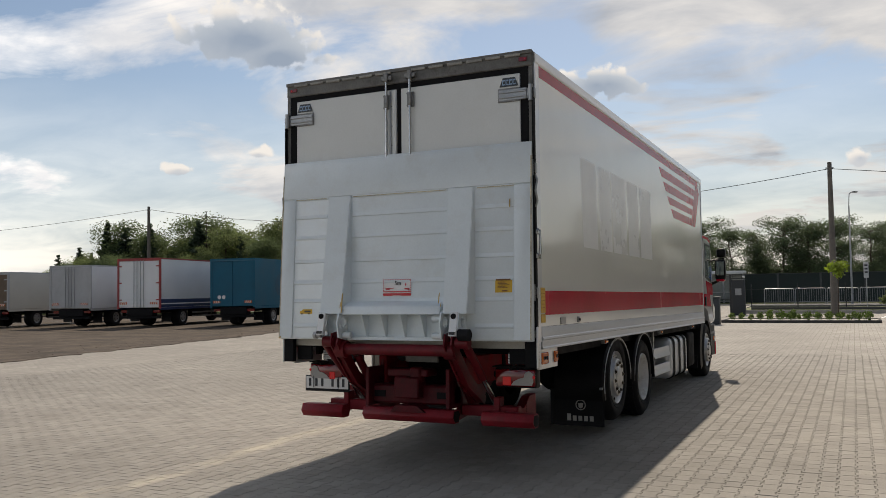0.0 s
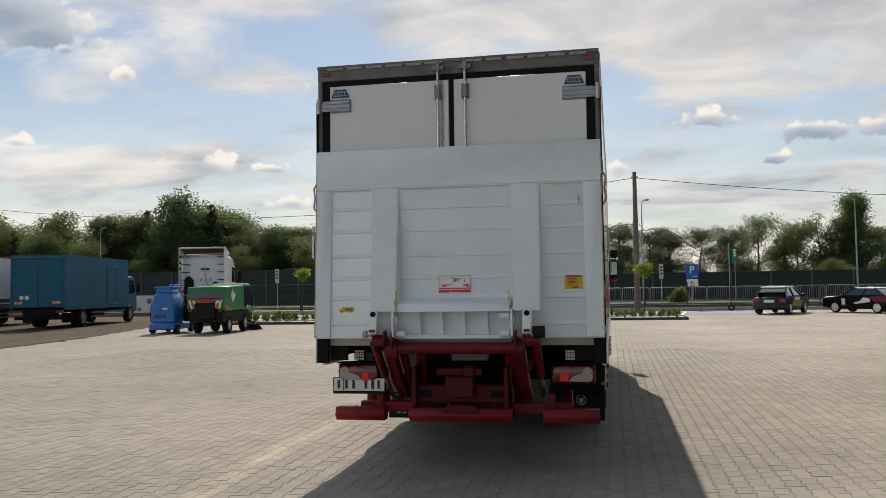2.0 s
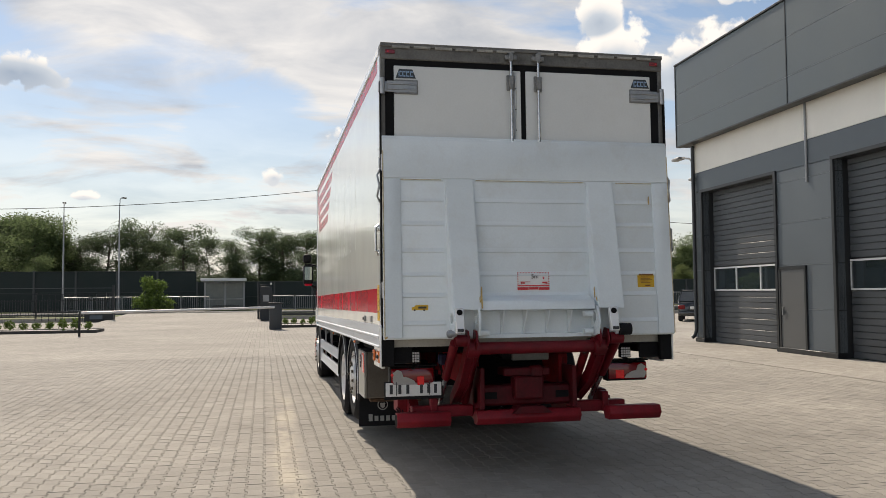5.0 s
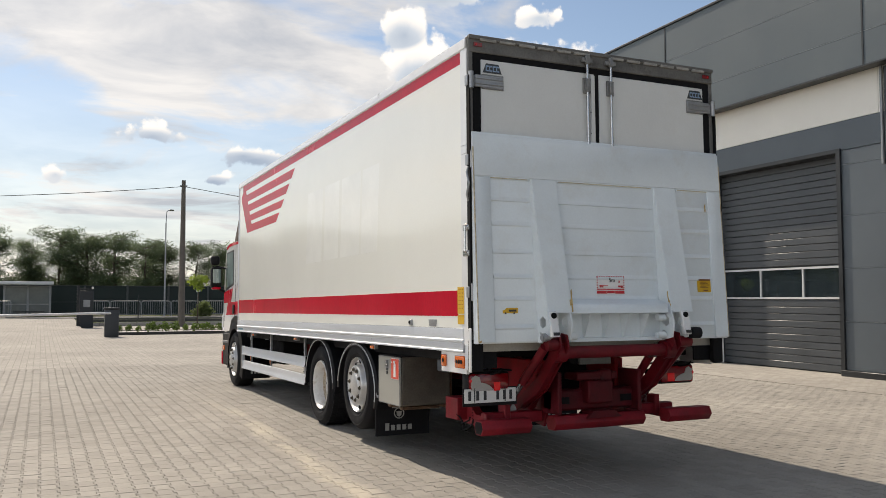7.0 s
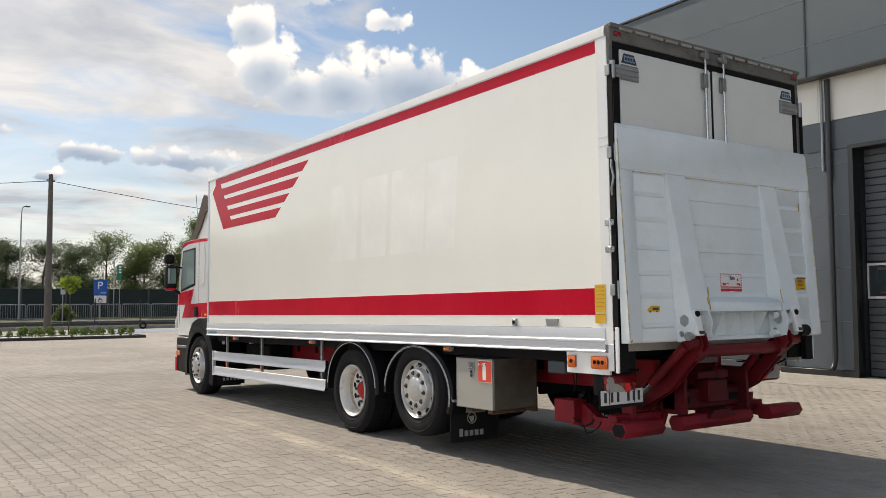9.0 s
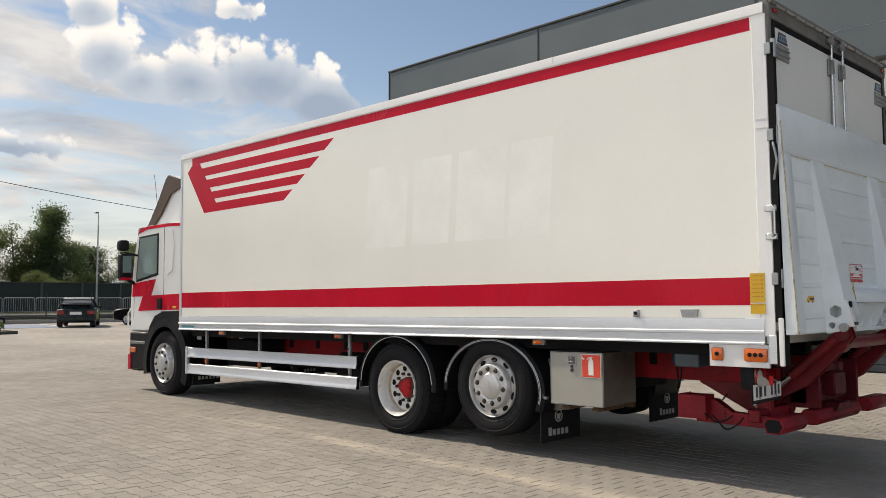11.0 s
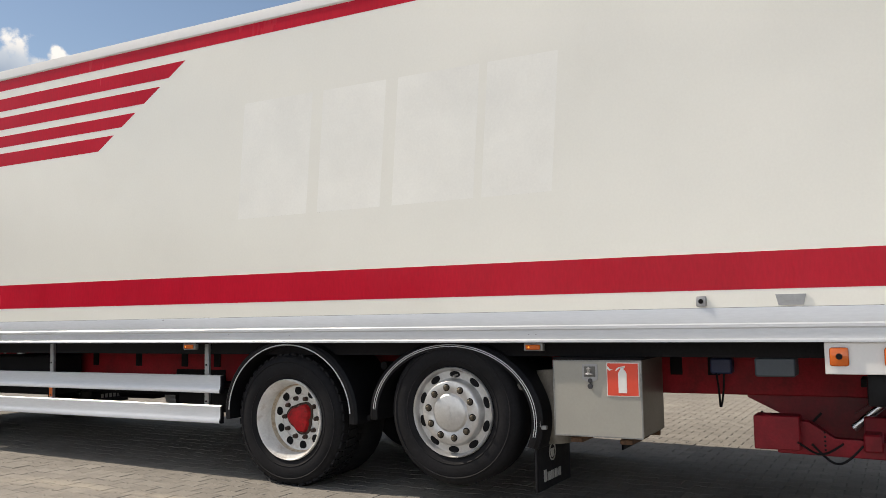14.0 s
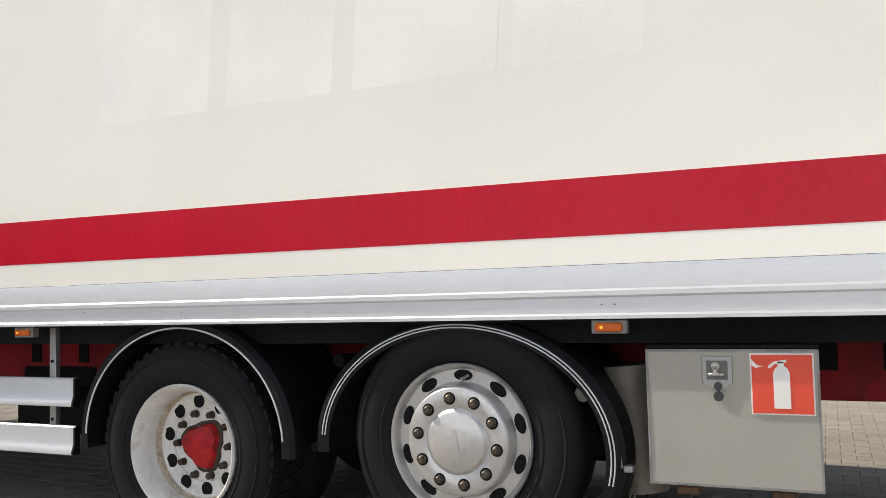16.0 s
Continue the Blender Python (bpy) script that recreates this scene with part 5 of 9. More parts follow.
# ---- chassis ----
for s in (-1, 1):
    x = 0.42 * s
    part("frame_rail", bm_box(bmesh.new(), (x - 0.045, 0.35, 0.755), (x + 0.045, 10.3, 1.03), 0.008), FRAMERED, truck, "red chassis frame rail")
    for y in (1.3, 1.55, 1.8, 5.7, 6.1, 6.7, 7.3):
        bm = bm_box(bmesh.new(), (x + 0.045 * s - 0.01, y - 0.04, 0.88), (x + 0.045 * s + 0.012, y + 0.04, 1.0), 0.004)
        part("frame_bracket", bm, DARK, truck)
for y in np.arange(0.5, 8.9, 0.42):
    bm = bm_box(bmesh.new(), (-1.02, y - 0.03, 1.06), (1.02, y + 0.03, 1.13))
    part("floor_cross_member", bm, DARK, truck)
# added dark strips hide the lit far rail so the underside reads shaded
for x in (-1.15, 1.15):
    part("floor_beam", bm_box(bmesh.new(), (x - 0.02, 0.3, 1.035), (x + 0.02, 8.8, 1.125)), DARK, truck)
bm = bm_box(bmesh.new(), (-1.28, 0.1, 1.12), (1.28, FRONT - 0.03, 1.14))
part("cargo_floor", bm, DARK, truck)
bm = bmesh.new()
for y in (2.86, 4.26):
    z = (0.615 if y < 3 else 0.49) + 0.0148 * y
    bm_cyl(bm, (-0.95, y, z), (0.95, y, z), 0.075, 14)
bm_cyl(bm, (0, 4.26, 0.53), (0, 4.7, 0.56), 0.2, 18)
bm_cyl(bm, (0, 4.7, 0.62), (0, 8.8, 0.75), 0.055, 12)
for s in (-1, 1):
    for y in (2.45, 3.3, 3.85, 4.7):
        bm_cyl(bm, (0.52 * s, y, 0.62), (0.52 * s, y, 0.86), 0.13, 16)
part("rear_axle", bm, DARK, truck)
bm = bmesh.new()
for y, s in ((5.9, 1), (6.6, -1)):
    bm_cyl(bm, (-0.35 * s, y - 0.3, 0.80), (-0.35 * s, y + 0.3, 0.80), 0.13, 16)
bm_box(bm, (-0.9, 7.4, 0.62), (-0.55, 8.3, 1.0), 0.02)
bm_box(bm, (-0.38, 5.2, 0.6), (0.38, 8.8, 0.9), 0.03)
bm_box(bm, (-0.95, 5.1, 0.54), (-0.45, 5.7, 0.74), 0.02)
bm_box(bm, (-1.05, 8.45, 0.66), (-0.75, 8.75, 0.84), 0.02)
part("air_tank", bm, DARK, truck)
part("data_plate", bm_box(bmesh.new(), (-1.13, 8.62, 0.985), (-1.125, 8.74, 1.09)), GALV, truck)
bm = bmesh.new()
bm_cyl(bm, (-1.12, 7.82, 1.04), (-1.08, 7.82, 1.10), 0.03, 10)
bm_cyl(bm, (-1.12, 7.55, 1.02), (-1.12, 7.55, 1.10), 0.035, 10)
part("valve", bm, GALV, truck)
bm = bm_box(bmesh.new(), (-1.16, 0.72, 0.925), (-0.98, 0.94, 1.035), 0.01)
part("control_box", bm, surf("grey_blue_box", (0.045, 0.058, 0.072), 0.5), truck)
bm = bm_box(bmesh.new(), (-0.56, 1.17, 0.895), (-0.44, 1.31, 1.0), 0.012)
part("socket", bm, surf("navy_box", (0.022, 0.036, 0.10), 0.45), truck)

# side guard rails
for s in (-1, 1):
    span = (4.95, 8.83) if s < 0 else (4.95, 6.05)
    for z in (0.80, 0.565):
        x = 1.235 * s
        i = lambda d: x + d * s
        prof = [(i(-0.03), z + 0.07), (i(-0.006), z + 0.07), (i(0.0), z + 0.064), (i(0.0), z - 0.015), (i(0.006), z - 0.035), (i(0.014), z - 0.055), (i(0.012), z - 0.068), (i(0.002), z - 0.07), (i(-0.03), z - 0.07)]
        part("guard_rail", bm_prism(bmesh.new(), prof, "y", *span), ALU, truck, "aluminium side guard rail")
        part("end_cap", bm_prism(bmesh.new(), [(a, b) for a, b in prof], "y", span[0] - 0.012, span[0]), BLACK, truck)
    if s < 0:
        part("guard_end", bm_box(bmesh.new(), (-1.25, 8.82, 0.49), (-1.20, 8.86, 0.88), 0.004), ALU, truck)
    for y in (8.36, 7.01, 5.13):
        if s > 0 and y > 6:
            continue
        bm = bm_box(bmesh.new(), (min(1.17 * s, 1.20 * s), y - 0.022, 0.50), (max(1.17 * s, 1.20 * s), y + 0.022, 1.13), 0.003)
        post = part("guard_post", bm, STEEL, truck)
        # dark dots paint the shade inside the bolt holes
        bm = bmesh.new()
        for z in (0.95, 0.66, 0.60):
            bm_cyl(bm, (1.2 * s, y, z), (1.206 * s, y, z), 0.008, 6)
        part("bolt_hole", bm, DARK, post)
        if y > 6:
            part("reflector", bm_box(bmesh.new(), (min(1.195 * s, 1.204 * s), y - 0.02, 0.645), (max(1.195 * s, 1.204 * s), y + 0.02, 0.735)), ORANGE, post, "orange reflector")

# fuel tank on the right
bm = bm_box(bmesh.new(), (0.62, 6.1, 0.36), (1.24, 7.55, 0.98), 0.10, seg=4)
tank = part("fuel_tank", bm, ALU, truck, "polished aluminium fuel tank")
for y in (6.35, 6.8, 7.25):
    part("tank_strap", bm_box(bmesh.new(), (0.61, y - 0.03, 0.35), (1.25, y + 0.03, 0.99), 0.10, seg=4), DARK, tank)
bm = bm_box(bmesh.new(), (0.70, 7.75, 0.42), (1.22, 8.35, 1.0), 0.05, seg=3)
part("battery_box", bm, DARK, truck)

# tool locker with fire extinguisher sign
bm = bm_box(bmesh.new(), (-1.245, 1.58, 0.545), (-0.72, 2.135, 1.03), 0.012)
locker = part("tool_locker", bm, surf("locker_steel", (0.13, 0.115, 0.095), 0.4, 0.4, vary=0.25, scale=4), truck, "grey extinguisher locker")
bm = bm_box(bmesh.new(), (-1.266, 1.572, 0.548), (-1.243, 2.138, 1.018), 0.008)
ldoor = part("locker_door", bm, BOXGREY, locker, "beige-grey steel door")
part("locker_hood", bm_box(bmesh.new(), (-1.262, 1.570, 1.019), (-0.72, 2.140, 1.033), 0.004), DARK, locker)
bm = bm_latch = bm_box(bmesh.new(), (-1.271, 1.845, 0.90), (-1.267, 1.945, 0.995), 0.002)
bm_prism(bm, [(1.845, 0.905), (1.945, 0.905), (1.915, 0.885), (1.875, 0.885)], "x", -1.271, -1.267)
for lo, hi in (((-1.2685, 1.572, 0.548), (-1.262, 1.580, 1.018)), ((-1.2685, 2.130, 0.548), (-1.262, 2.138, 1.018)), ((-1.2685, 1.580, 1.010), (-1.262, 2.130, 1.018)), ((-1.2685, 1.580, 0.548), (-1.262, 2.130, 0.556))):
    part("door_edge", bm_box(bmesh.new(), lo, hi), DULL, ldoor)
latch = part("latch", bm_latch, STEEL, ldoor, "steel paddle latch")
# raised grey plate paints the shade of the latch recess
bm = bm_box(bmesh.new(), (-1.274, 1.86, 0.915), (-1.27, 1.93, 0.98))
part("latch_recess", bm, surf("recess_shade_grey", (0.12, 0.118, 0.11), 0.5), latch)
bm = bm_cyl(bmesh.new(), (-1.281, 1.90, 0.962), (-1.273, 1.90, 0.962), 0.014, 12)
bm_box(bm, (-1.283, 1.87, 0.928), (-1.275, 1.925, 0.938), 0.002)
bm_box(bm, (-1.281, 1.893, 0.935), (-1.274, 1.907, 0.962))
part("latch_handle", bm, CHROME, latch)
bm = bm_cyl(bmesh.new(), (-1.279, 1.893, 0.893), (-1.271, 1.893, 0.893), 0.014, 14)
part("lock_barrel", bm, INK, latch)
bm = bm_cyl(bmesh.new(), (-1.277, 1.893, 0.858), (-1.271, 1.893, 0.858), 0.017, 10)
bm_box(bm, (-1.275, 1.889, 0.865), (-1.272, 1.897, 0.89))
part("key_cover", bm, INK, latch)
fs = part("fire_sign", bm_box(bmesh.new(), (-1.269, 1.588, 0.80), (-1.267, 1.788, 1.005)), STICKWHITE, ldoor, "red fire extinguisher sign")
part("sign_field", bm_box(bmesh.new(), (-1.272, 1.593, 0.805), (-1.269, 1.783, 1.0)), FIRERED, fs)
bm = bm_box(bmesh.new(), (-1.274, 1.663, 0.822), (-1.271, 1.715, 0.94))
bm_prism(bm, [(1.663, 0.94), (1.715, 0.94), (1.708, 0.955), (1.70, 0.962), (1.678, 0.962), (1.67, 0.955)], "x", -1.274, -1.271)
bm_box(bm, (-1.274, 1.68, 0.962), (-1.271, 1.70, 0.978))
bm_prism(bm, [(1.672, 0.985), (1.712, 0.978), (1.728, 0.965), (1.731, 0.955), (1.722, 0.958), (1.708, 0.970), (1.672, 0.975)], "x", -1.274, -1.271)
bm_prism(bm, [(1.745, 0.962), (1.765, 0.965), (1.782, 0.985), (1.782, 0.965), (1.768, 0.955), (1.76, 0.96)], "x", -1.274, -1.271)
part("sign_symbol", bm, STICKWHITE, fs)
bm = bmesh.new()
for y in (1.70, 2.02):
    bm_box(bm, (-1.2, y - 0.04, 0.50), (-0.8, y + 0.04, 0.532), 0.006)
bm_box(bm, (-0.72, 1.62, 0.50), (-0.68, 2.1, 1.05))
part("locker_bracket", bm, RUST, locker)

# mud flaps, fender arms
for s in (-1, 1):
    bm = bm_box(bmesh.new(), (min(0.64 * s, 1.25 * s), 2.27, 0.17), (max(0.64 * s, 1.25 * s), 2.285, 0.57), 0.003)
    flap = part("mud_flap", bm, RUBBER, truck, "black rubber mud flap with white print")
    bm = bmesh.new()
    cx = 0.99 * s
    for k in range(5):
        h = 0.075 if k in (0,) else 0.055
        part("flap_print", bm_box(bmesh.new(), (cx - 0.155 + k * 0.064, 2.262, 0.225), (cx - 0.113 + k * 0.064, 2.268, 0.225 + h)), FLAPPRINT, flap)
    bm_lathe(bm, [(0.058, -0.004), (0.058, 0.0), (0.048, 0.0), (0.048, -0.004), (0.058, -0.004)], 20, Matrix.Translation((cx, 2.266, 0.40)) @ pose(0, 0, 0, 0, 0, 90))
    part("flap_ring", bm, FLAPPRINT, flap)
    bm = bm_prism(bmesh.new(), [(cx - 0.03, 0.42), (cx + 0.03, 0.42), (cx + 0.022, 0.375), (cx, 0.36), (cx - 0.022, 0.375)], "y", 2.262, 2.268)
    part("flap_emblem", bm, FLAPPRINT, flap)
    part("flap_rail", bm_box(bmesh.new(), (min(0.70 * s, 1.25 * s), 2.25, 0.56), (max(0.70 * s, 1.25 * s), 2.30, 0.60), 0.004), GALV, truck)
    bm = bm_box(bmesh.new(), (min(0.75 * s, 1.2 * s), 8.72, 0.34), (max(0.75 * s, 1.2 * s), 8.74, 0.56), 0.004)
    flap = part("mud_flap", bm, RUBBER, truck, "black rubber mud flap with white print")
    bm = bmesh.new()
    for k in range(6):
        x = (0.80 + k * 0.06) * s
        part("flap_print", bm_box(bmesh.new(), (x - 0.018, 8.714, 0.40), (x + 0.018, 8.722, 0.445)), FLAPPRINT, flap)
    part("fender_bracket", bm_tube(bmesh.new(), [(0.80 * s, 2.44, 0.86), (1.08 * s, 2.40, 0.87), (1.17 * s, 2.40, 0.84)], 0.03, 12), DULL, truck, "grey fender bracket tube")
    bm = bm_box(bmesh.new(), (min(1.02 * s, 1.255 * s), 2.235, 0.585), (max(1.02 * s, 1.255 * s), 2.275, 0.635), 0.006)
    bm_box(bm, (min(1.22 * s, 1.255 * s), 2.20, 0.575), (max(1.22 * s, 1.255 * s), 2.235, 0.60), 0.004)
    part("flap_profile", bm, GALV, truck, "bent aluminium flap rail")
    if s < 0:
        part("air_reservoir", bm_cyl(bmesh.new(), (0.98 * s, 2.22, 0.46), (0.98 * s, 2.26, 0.94), 0.10, 18), surf("dusty_reservoir", (0.16, 0.145, 0.12), 0.5, 0.2, vary=0.25, scale=5), truck, "dusty grey-brown air reservoir")
    bm = bm_cyl(bmesh.new(), (0.62 * s, 2.42, 0.84), (0.82 * s, 2.42, 0.86), 0.03, 12)
    bm_cyl(bm, (0.62 * s, 3.57, 0.93), (1.0 * s, 3.57, 0.95), 0.03, 12)
    bm_cyl(bm, (0.62 * s, 3.60, 0.585), (1.16 * s, 3.60, 0.585), 0.022, 10)
    part("fender_stay", bm, DARK, truck)
    # arched fenders over each rear wheel
    for yc, zc, a0, a1, R, wide, top in ((2.88, 0.60, -20, 184, 0.655, 0.07, 1.142), (4.265, 0.55, -5, 186, 0.620, 0.058, 1.159)):
        zc = zc + 0.0148 * yc - 0.02
        kv = (top - zc) / R
        bm = bmesh.new()
        n = 48
        arc = [radians(a0 + (a1 - a0) * k / n) for k in range(n + 1)]
        at = lambda a, d: (yc - (R - d) * np.cos(a), zc + (R - d) * kv * np.sin(a))
        lo, hi = (0.70 * s, 1.262 * s)
        v0 = [bm.verts.new((lo, *at(a, 0.0))) for a in arc]
        v1 = [bm.verts.new((hi - 0.02 * s, *at(a, 0.0))) for a in arc]
        v2 = [bm.verts.new((hi, *at(a, wide * 0.35))) for a in arc]
        v3 = [bm.verts.new((hi, *at(a, wide))) for a in arc]
        v4 = [bm.verts.new((lo, *at(a, wide))) for a in arc]
        loops = (v0, v1, v2, v3, v4)
        for k in range(n):
            for p, q in zip(loops, loops[1:] + loops[:1]):
                bm.faces.new((p[k], p[k + 1], q[k + 1], q[k]))
        for k in (0, n):
            bm.faces.new([v[k] for v in loops])
        fend = part("fender", bm, BLACK, truck, "black plastic wheel arch")
        for d in ((0.036, 0.050) if yc < 3 else (0.051,)):
            bead = [(1.263 * s, *at(a, d)) for a in arc[2:-2]]
            part("fender_bead", bm_tube(bmesh.new(), bead, 0.0028 if yc < 3 else 0.0045, 6), ALU, fend, "bright edging")

# ---- wheels ----
TYRE = [(0.295, -0.03), (0.32, -0.006), (0.36, 0.008), (0.41, 0.012), (0.45, 0.0), (0.472, -0.018), (0.488, -0.045), (0.490, -0.15), (0.488, -0.255), (0.472, -0.282), (0.45, -0.30), (0.33, -0.30), (0.295, -0.28)]


def tyre_mesh(bm, m, blocks):
    bm_lathe(bm, TYRE, 48, m)
    for r, h in ((0.345, 0.0045), (0.435, 0.0085)):
        bm_lathe(bm, [(r - 0.006, h), (r, h + 0.004), (r + 0.006, h)], 48, m)
    n = 44
    for k in range(n):
        a = 360 * k / n
        for x0, x1, tw in ((-0.085, -0.030, 6), (-0.205, -0.10, -6), (-0.275, -0.22, 6)):
            mm = m @ pose(0, 0, 0, a, 0, 0)
            if blocks:
                bm_box(bm, (x0, -0.024 if blocks else -0.020, 0.478), (x1, 0.024 if blocks else 0.020, 0.4945), 0, mm @ pose(0, 0, 0, 0, 0, tw))


def wheel(s, y, z, kind, turn=0.0):
    """A road wheel: drum, tyre, rim, nuts; s is the side, kind front, drive or tag."""
    x = 1.245 * s if kind != "drive" else 1.235 * s
    m = Matrix.Translation((x, y, z)) @ Matrix.Diagonal((s, 1, 1, 1)) @ pose(0, 0, 0, turn, 0, 0)
    w = part("wheel", bm_lathe(bmesh.new(), [(0.012, -0.32), (0.20, -0.32), (0.22, -0.31), (0.22, -0.275), (0.012, -0.275)], 24, m), DARK, truck)
    bm = bmesh.new()
    tyre_mesh(bm, m, kind == "drive")
    if kind == "drive":
        bm_lathe(bm, TYRE, 40, m @ Matrix.Translation((-0.335, 0, 0)))
    part("tyre", bm, RUBBER, w, "worn black truck tyre")
    bm = bmesh.new()
    if kind == "drive":
        prof = [(0.300, -0.028), (0.303, -0.006), (0.296, 0.004), (0.287, -0.004), (0.281, -0.03), (0.268, -0.05), (0.263, -0.08), (0.260, -0.11), (0.255, -0.135), (0.248, -0.152), (0.242, -0.156), (0.225, -0.158), (0.176, -0.158), (0.170, -0.166), (0.012, -0.168)]
        rim = part("rim", bm_lathe(bm, prof, 56, m), RIMWHITE, w, "white steel rim with rust stains")
        part("rust_ring", bm_lathe(bmesh.new(), [(0.2570, -0.118), (0.2530, -0.136), (0.2465, -0.1505)], 56, m), surf("rust_ring", (0.50, 0.43, 0.33), 0.7, vary=0.4, scale=18, dirt=1.0, dirt_col=(0.26, 0.13, 0.035), dirt_scale=11), rim, "rust-stained seam")
        # three-cornered red hub
        bm = bmesh.new()
        low, high = [], []
        for k in range(36):
            a = 2 * np.pi * k / 36
            r = 0.108 + 0.016 * np.cos(3 * a) + 0.004 * np.cos(9 * a + 1)
            low.append(bm.verts.new((-0.168, r * np.cos(a), r * np.sin(a))))
            high.append(bm.verts.new((-0.128, 0.84 * r * np.cos(a), 0.84 * r * np.sin(a))))
        top = [bm.verts.new((-0.116, 0.62 * v.co.y, 0.62 * v.co.z)) for v in high]
        for p, q in ((low, high), (high, top)):
            for k in range(36):
                bm.faces.new((p[k], p[(k + 1) % 36], q[(k + 1) % 36], q[k]))
        bm.faces.new(top)
        xform(bm, list(bm.verts), m)
        part("hub", bm, HUBRED, rim, "chipped red hub")
        bm = bmesh.new()
        ring = [[bm.verts.new((x, (f + 0.016 * np.cos(3 * k * np.pi / 24) + 0.003 * np.cos(11 * k * np.pi / 24)) * np.cos(k * np.pi / 24), (f + 0.016 * np.cos(3 * k * np.pi / 24) + 0.003 * np.sin(7 * k * np.pi / 24)) * np.sin(k * np.pi / 24))) for k in range(48)] for x, f in ((-0.168, 0.121), (-0.158, 0.119), (-0.152, 0.104))]
        for p, q in zip(ring, ring[1:]):
            for k in range(48):
                bm.faces.new((p[k], p[(k + 1) % 48], q[(k + 1) % 48], q[k]))
        xform(bm, list(bm.verts), m)
        part("hub_flange", bm, OLDRUST, rim, "rusted hub flange")
        holes, nuts, nut_x, nut_r = (0.207, -0.159, 0.033), 10, -0.166, 0.150
    else:
        out = 0.0 if kind == "tag" else 0.02
        prof = [(0.300, -0.028), (0.303, -0.006), (0.297, 0.004), (0.289, -0.004), (0.284, -0.024), (0.276, -0.040), (0.228, -0.040), (0.221, -0.022), (0.215, 0.010 + out), (0.209, 0.019 + out), (0.203, 0.022 + out), (0.134, 0.022 + out), (0.130, 0.019 + out), (0.126, 0.021 + out), (0.121, 0.029 + out), (0.112, 0.034 + out), (0.012, 0.036 + out)]
        rim = part("rim", bm_lathe(bm, prof, 56, m), RIMSILVER, w, "dusty silver alloy rim with round hub cap")
        holes, nuts, nut_x, nut_r = (0.252, -0.0405, 0.028), 10, 0.0225 + out, 0.168
        bm = bmesh.new()
        for k in range(5):
            bm_box(bm, (0.0355 + out, -0.05 + k * 0.021, -0.008), (0.0372 + out, -0.034 + k * 0.021, 0.008), 0, m @ pose(0, 0, 0, 60, 0, 0))
        part("cap_mark", bm, RIMSILVER, rim)
    # flat dark discs carry the shade of the vent holes
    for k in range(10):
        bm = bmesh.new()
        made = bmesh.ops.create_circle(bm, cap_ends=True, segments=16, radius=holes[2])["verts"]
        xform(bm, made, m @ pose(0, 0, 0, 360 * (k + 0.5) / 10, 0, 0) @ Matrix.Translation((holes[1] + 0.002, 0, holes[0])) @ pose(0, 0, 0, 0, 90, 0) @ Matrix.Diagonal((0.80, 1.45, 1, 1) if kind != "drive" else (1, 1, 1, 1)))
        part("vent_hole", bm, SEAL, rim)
    for k in range(nuts):
        a = 360 * k / nuts + 7
        mm = m @ pose(0, 0, 0, a, 0, 0) @ Matrix.Translation((nut_x, 0, nut_r))
        if kind != "drive":
            # flat dark ring gives the nut recess its shade by colour
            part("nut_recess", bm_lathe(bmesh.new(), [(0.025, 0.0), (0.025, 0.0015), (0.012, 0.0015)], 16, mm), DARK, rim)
        bm = bm_lathe(bmesh.new(), [(0.019, 0.0), (0.019, 0.004), (0.0155, 0.006), (0.0155, 0.018 if kind != "drive" else 0.030), (0.010, 0.022 if kind != "drive" else 0.036), (0.004, 0.022 if kind != "drive" else 0.036)], 8, mm)
        part("wheel_nut", bm, OLDRUST if kind == "drive" else surf_nut, rim)
    if kind != "drive":
        bm = bm_cyl(bmesh.new(), m @ Vector((-0.02, 0.05, 0.25)), m @ Vector((0.02, 0.06, 0.235)), 0.006, 6)
        part("valve_stem", bm, CHROME, rim)
    return w


OLDRUST = surf("old_dark_rust", (0.055, 0.036, 0.028), 0.75, 0.2, vary=0.4, scale=25)
surf_nut = surf("bronze_nut", (0.10, 0.085, 0.065), 0.4, 0.8, vary=0.3, scale=30)
for s in (-1, 1):
    wheel(s, 2.88, 0.617 + 0.0148 * 2.88, "tag", 20)
    wheel(s, 4.28, 0.488 + 0.0148 * 4.28, "drive", 12)
    wheel(s, 9.52, 0.478 + 0.0148 * 9.52, "front", 5)

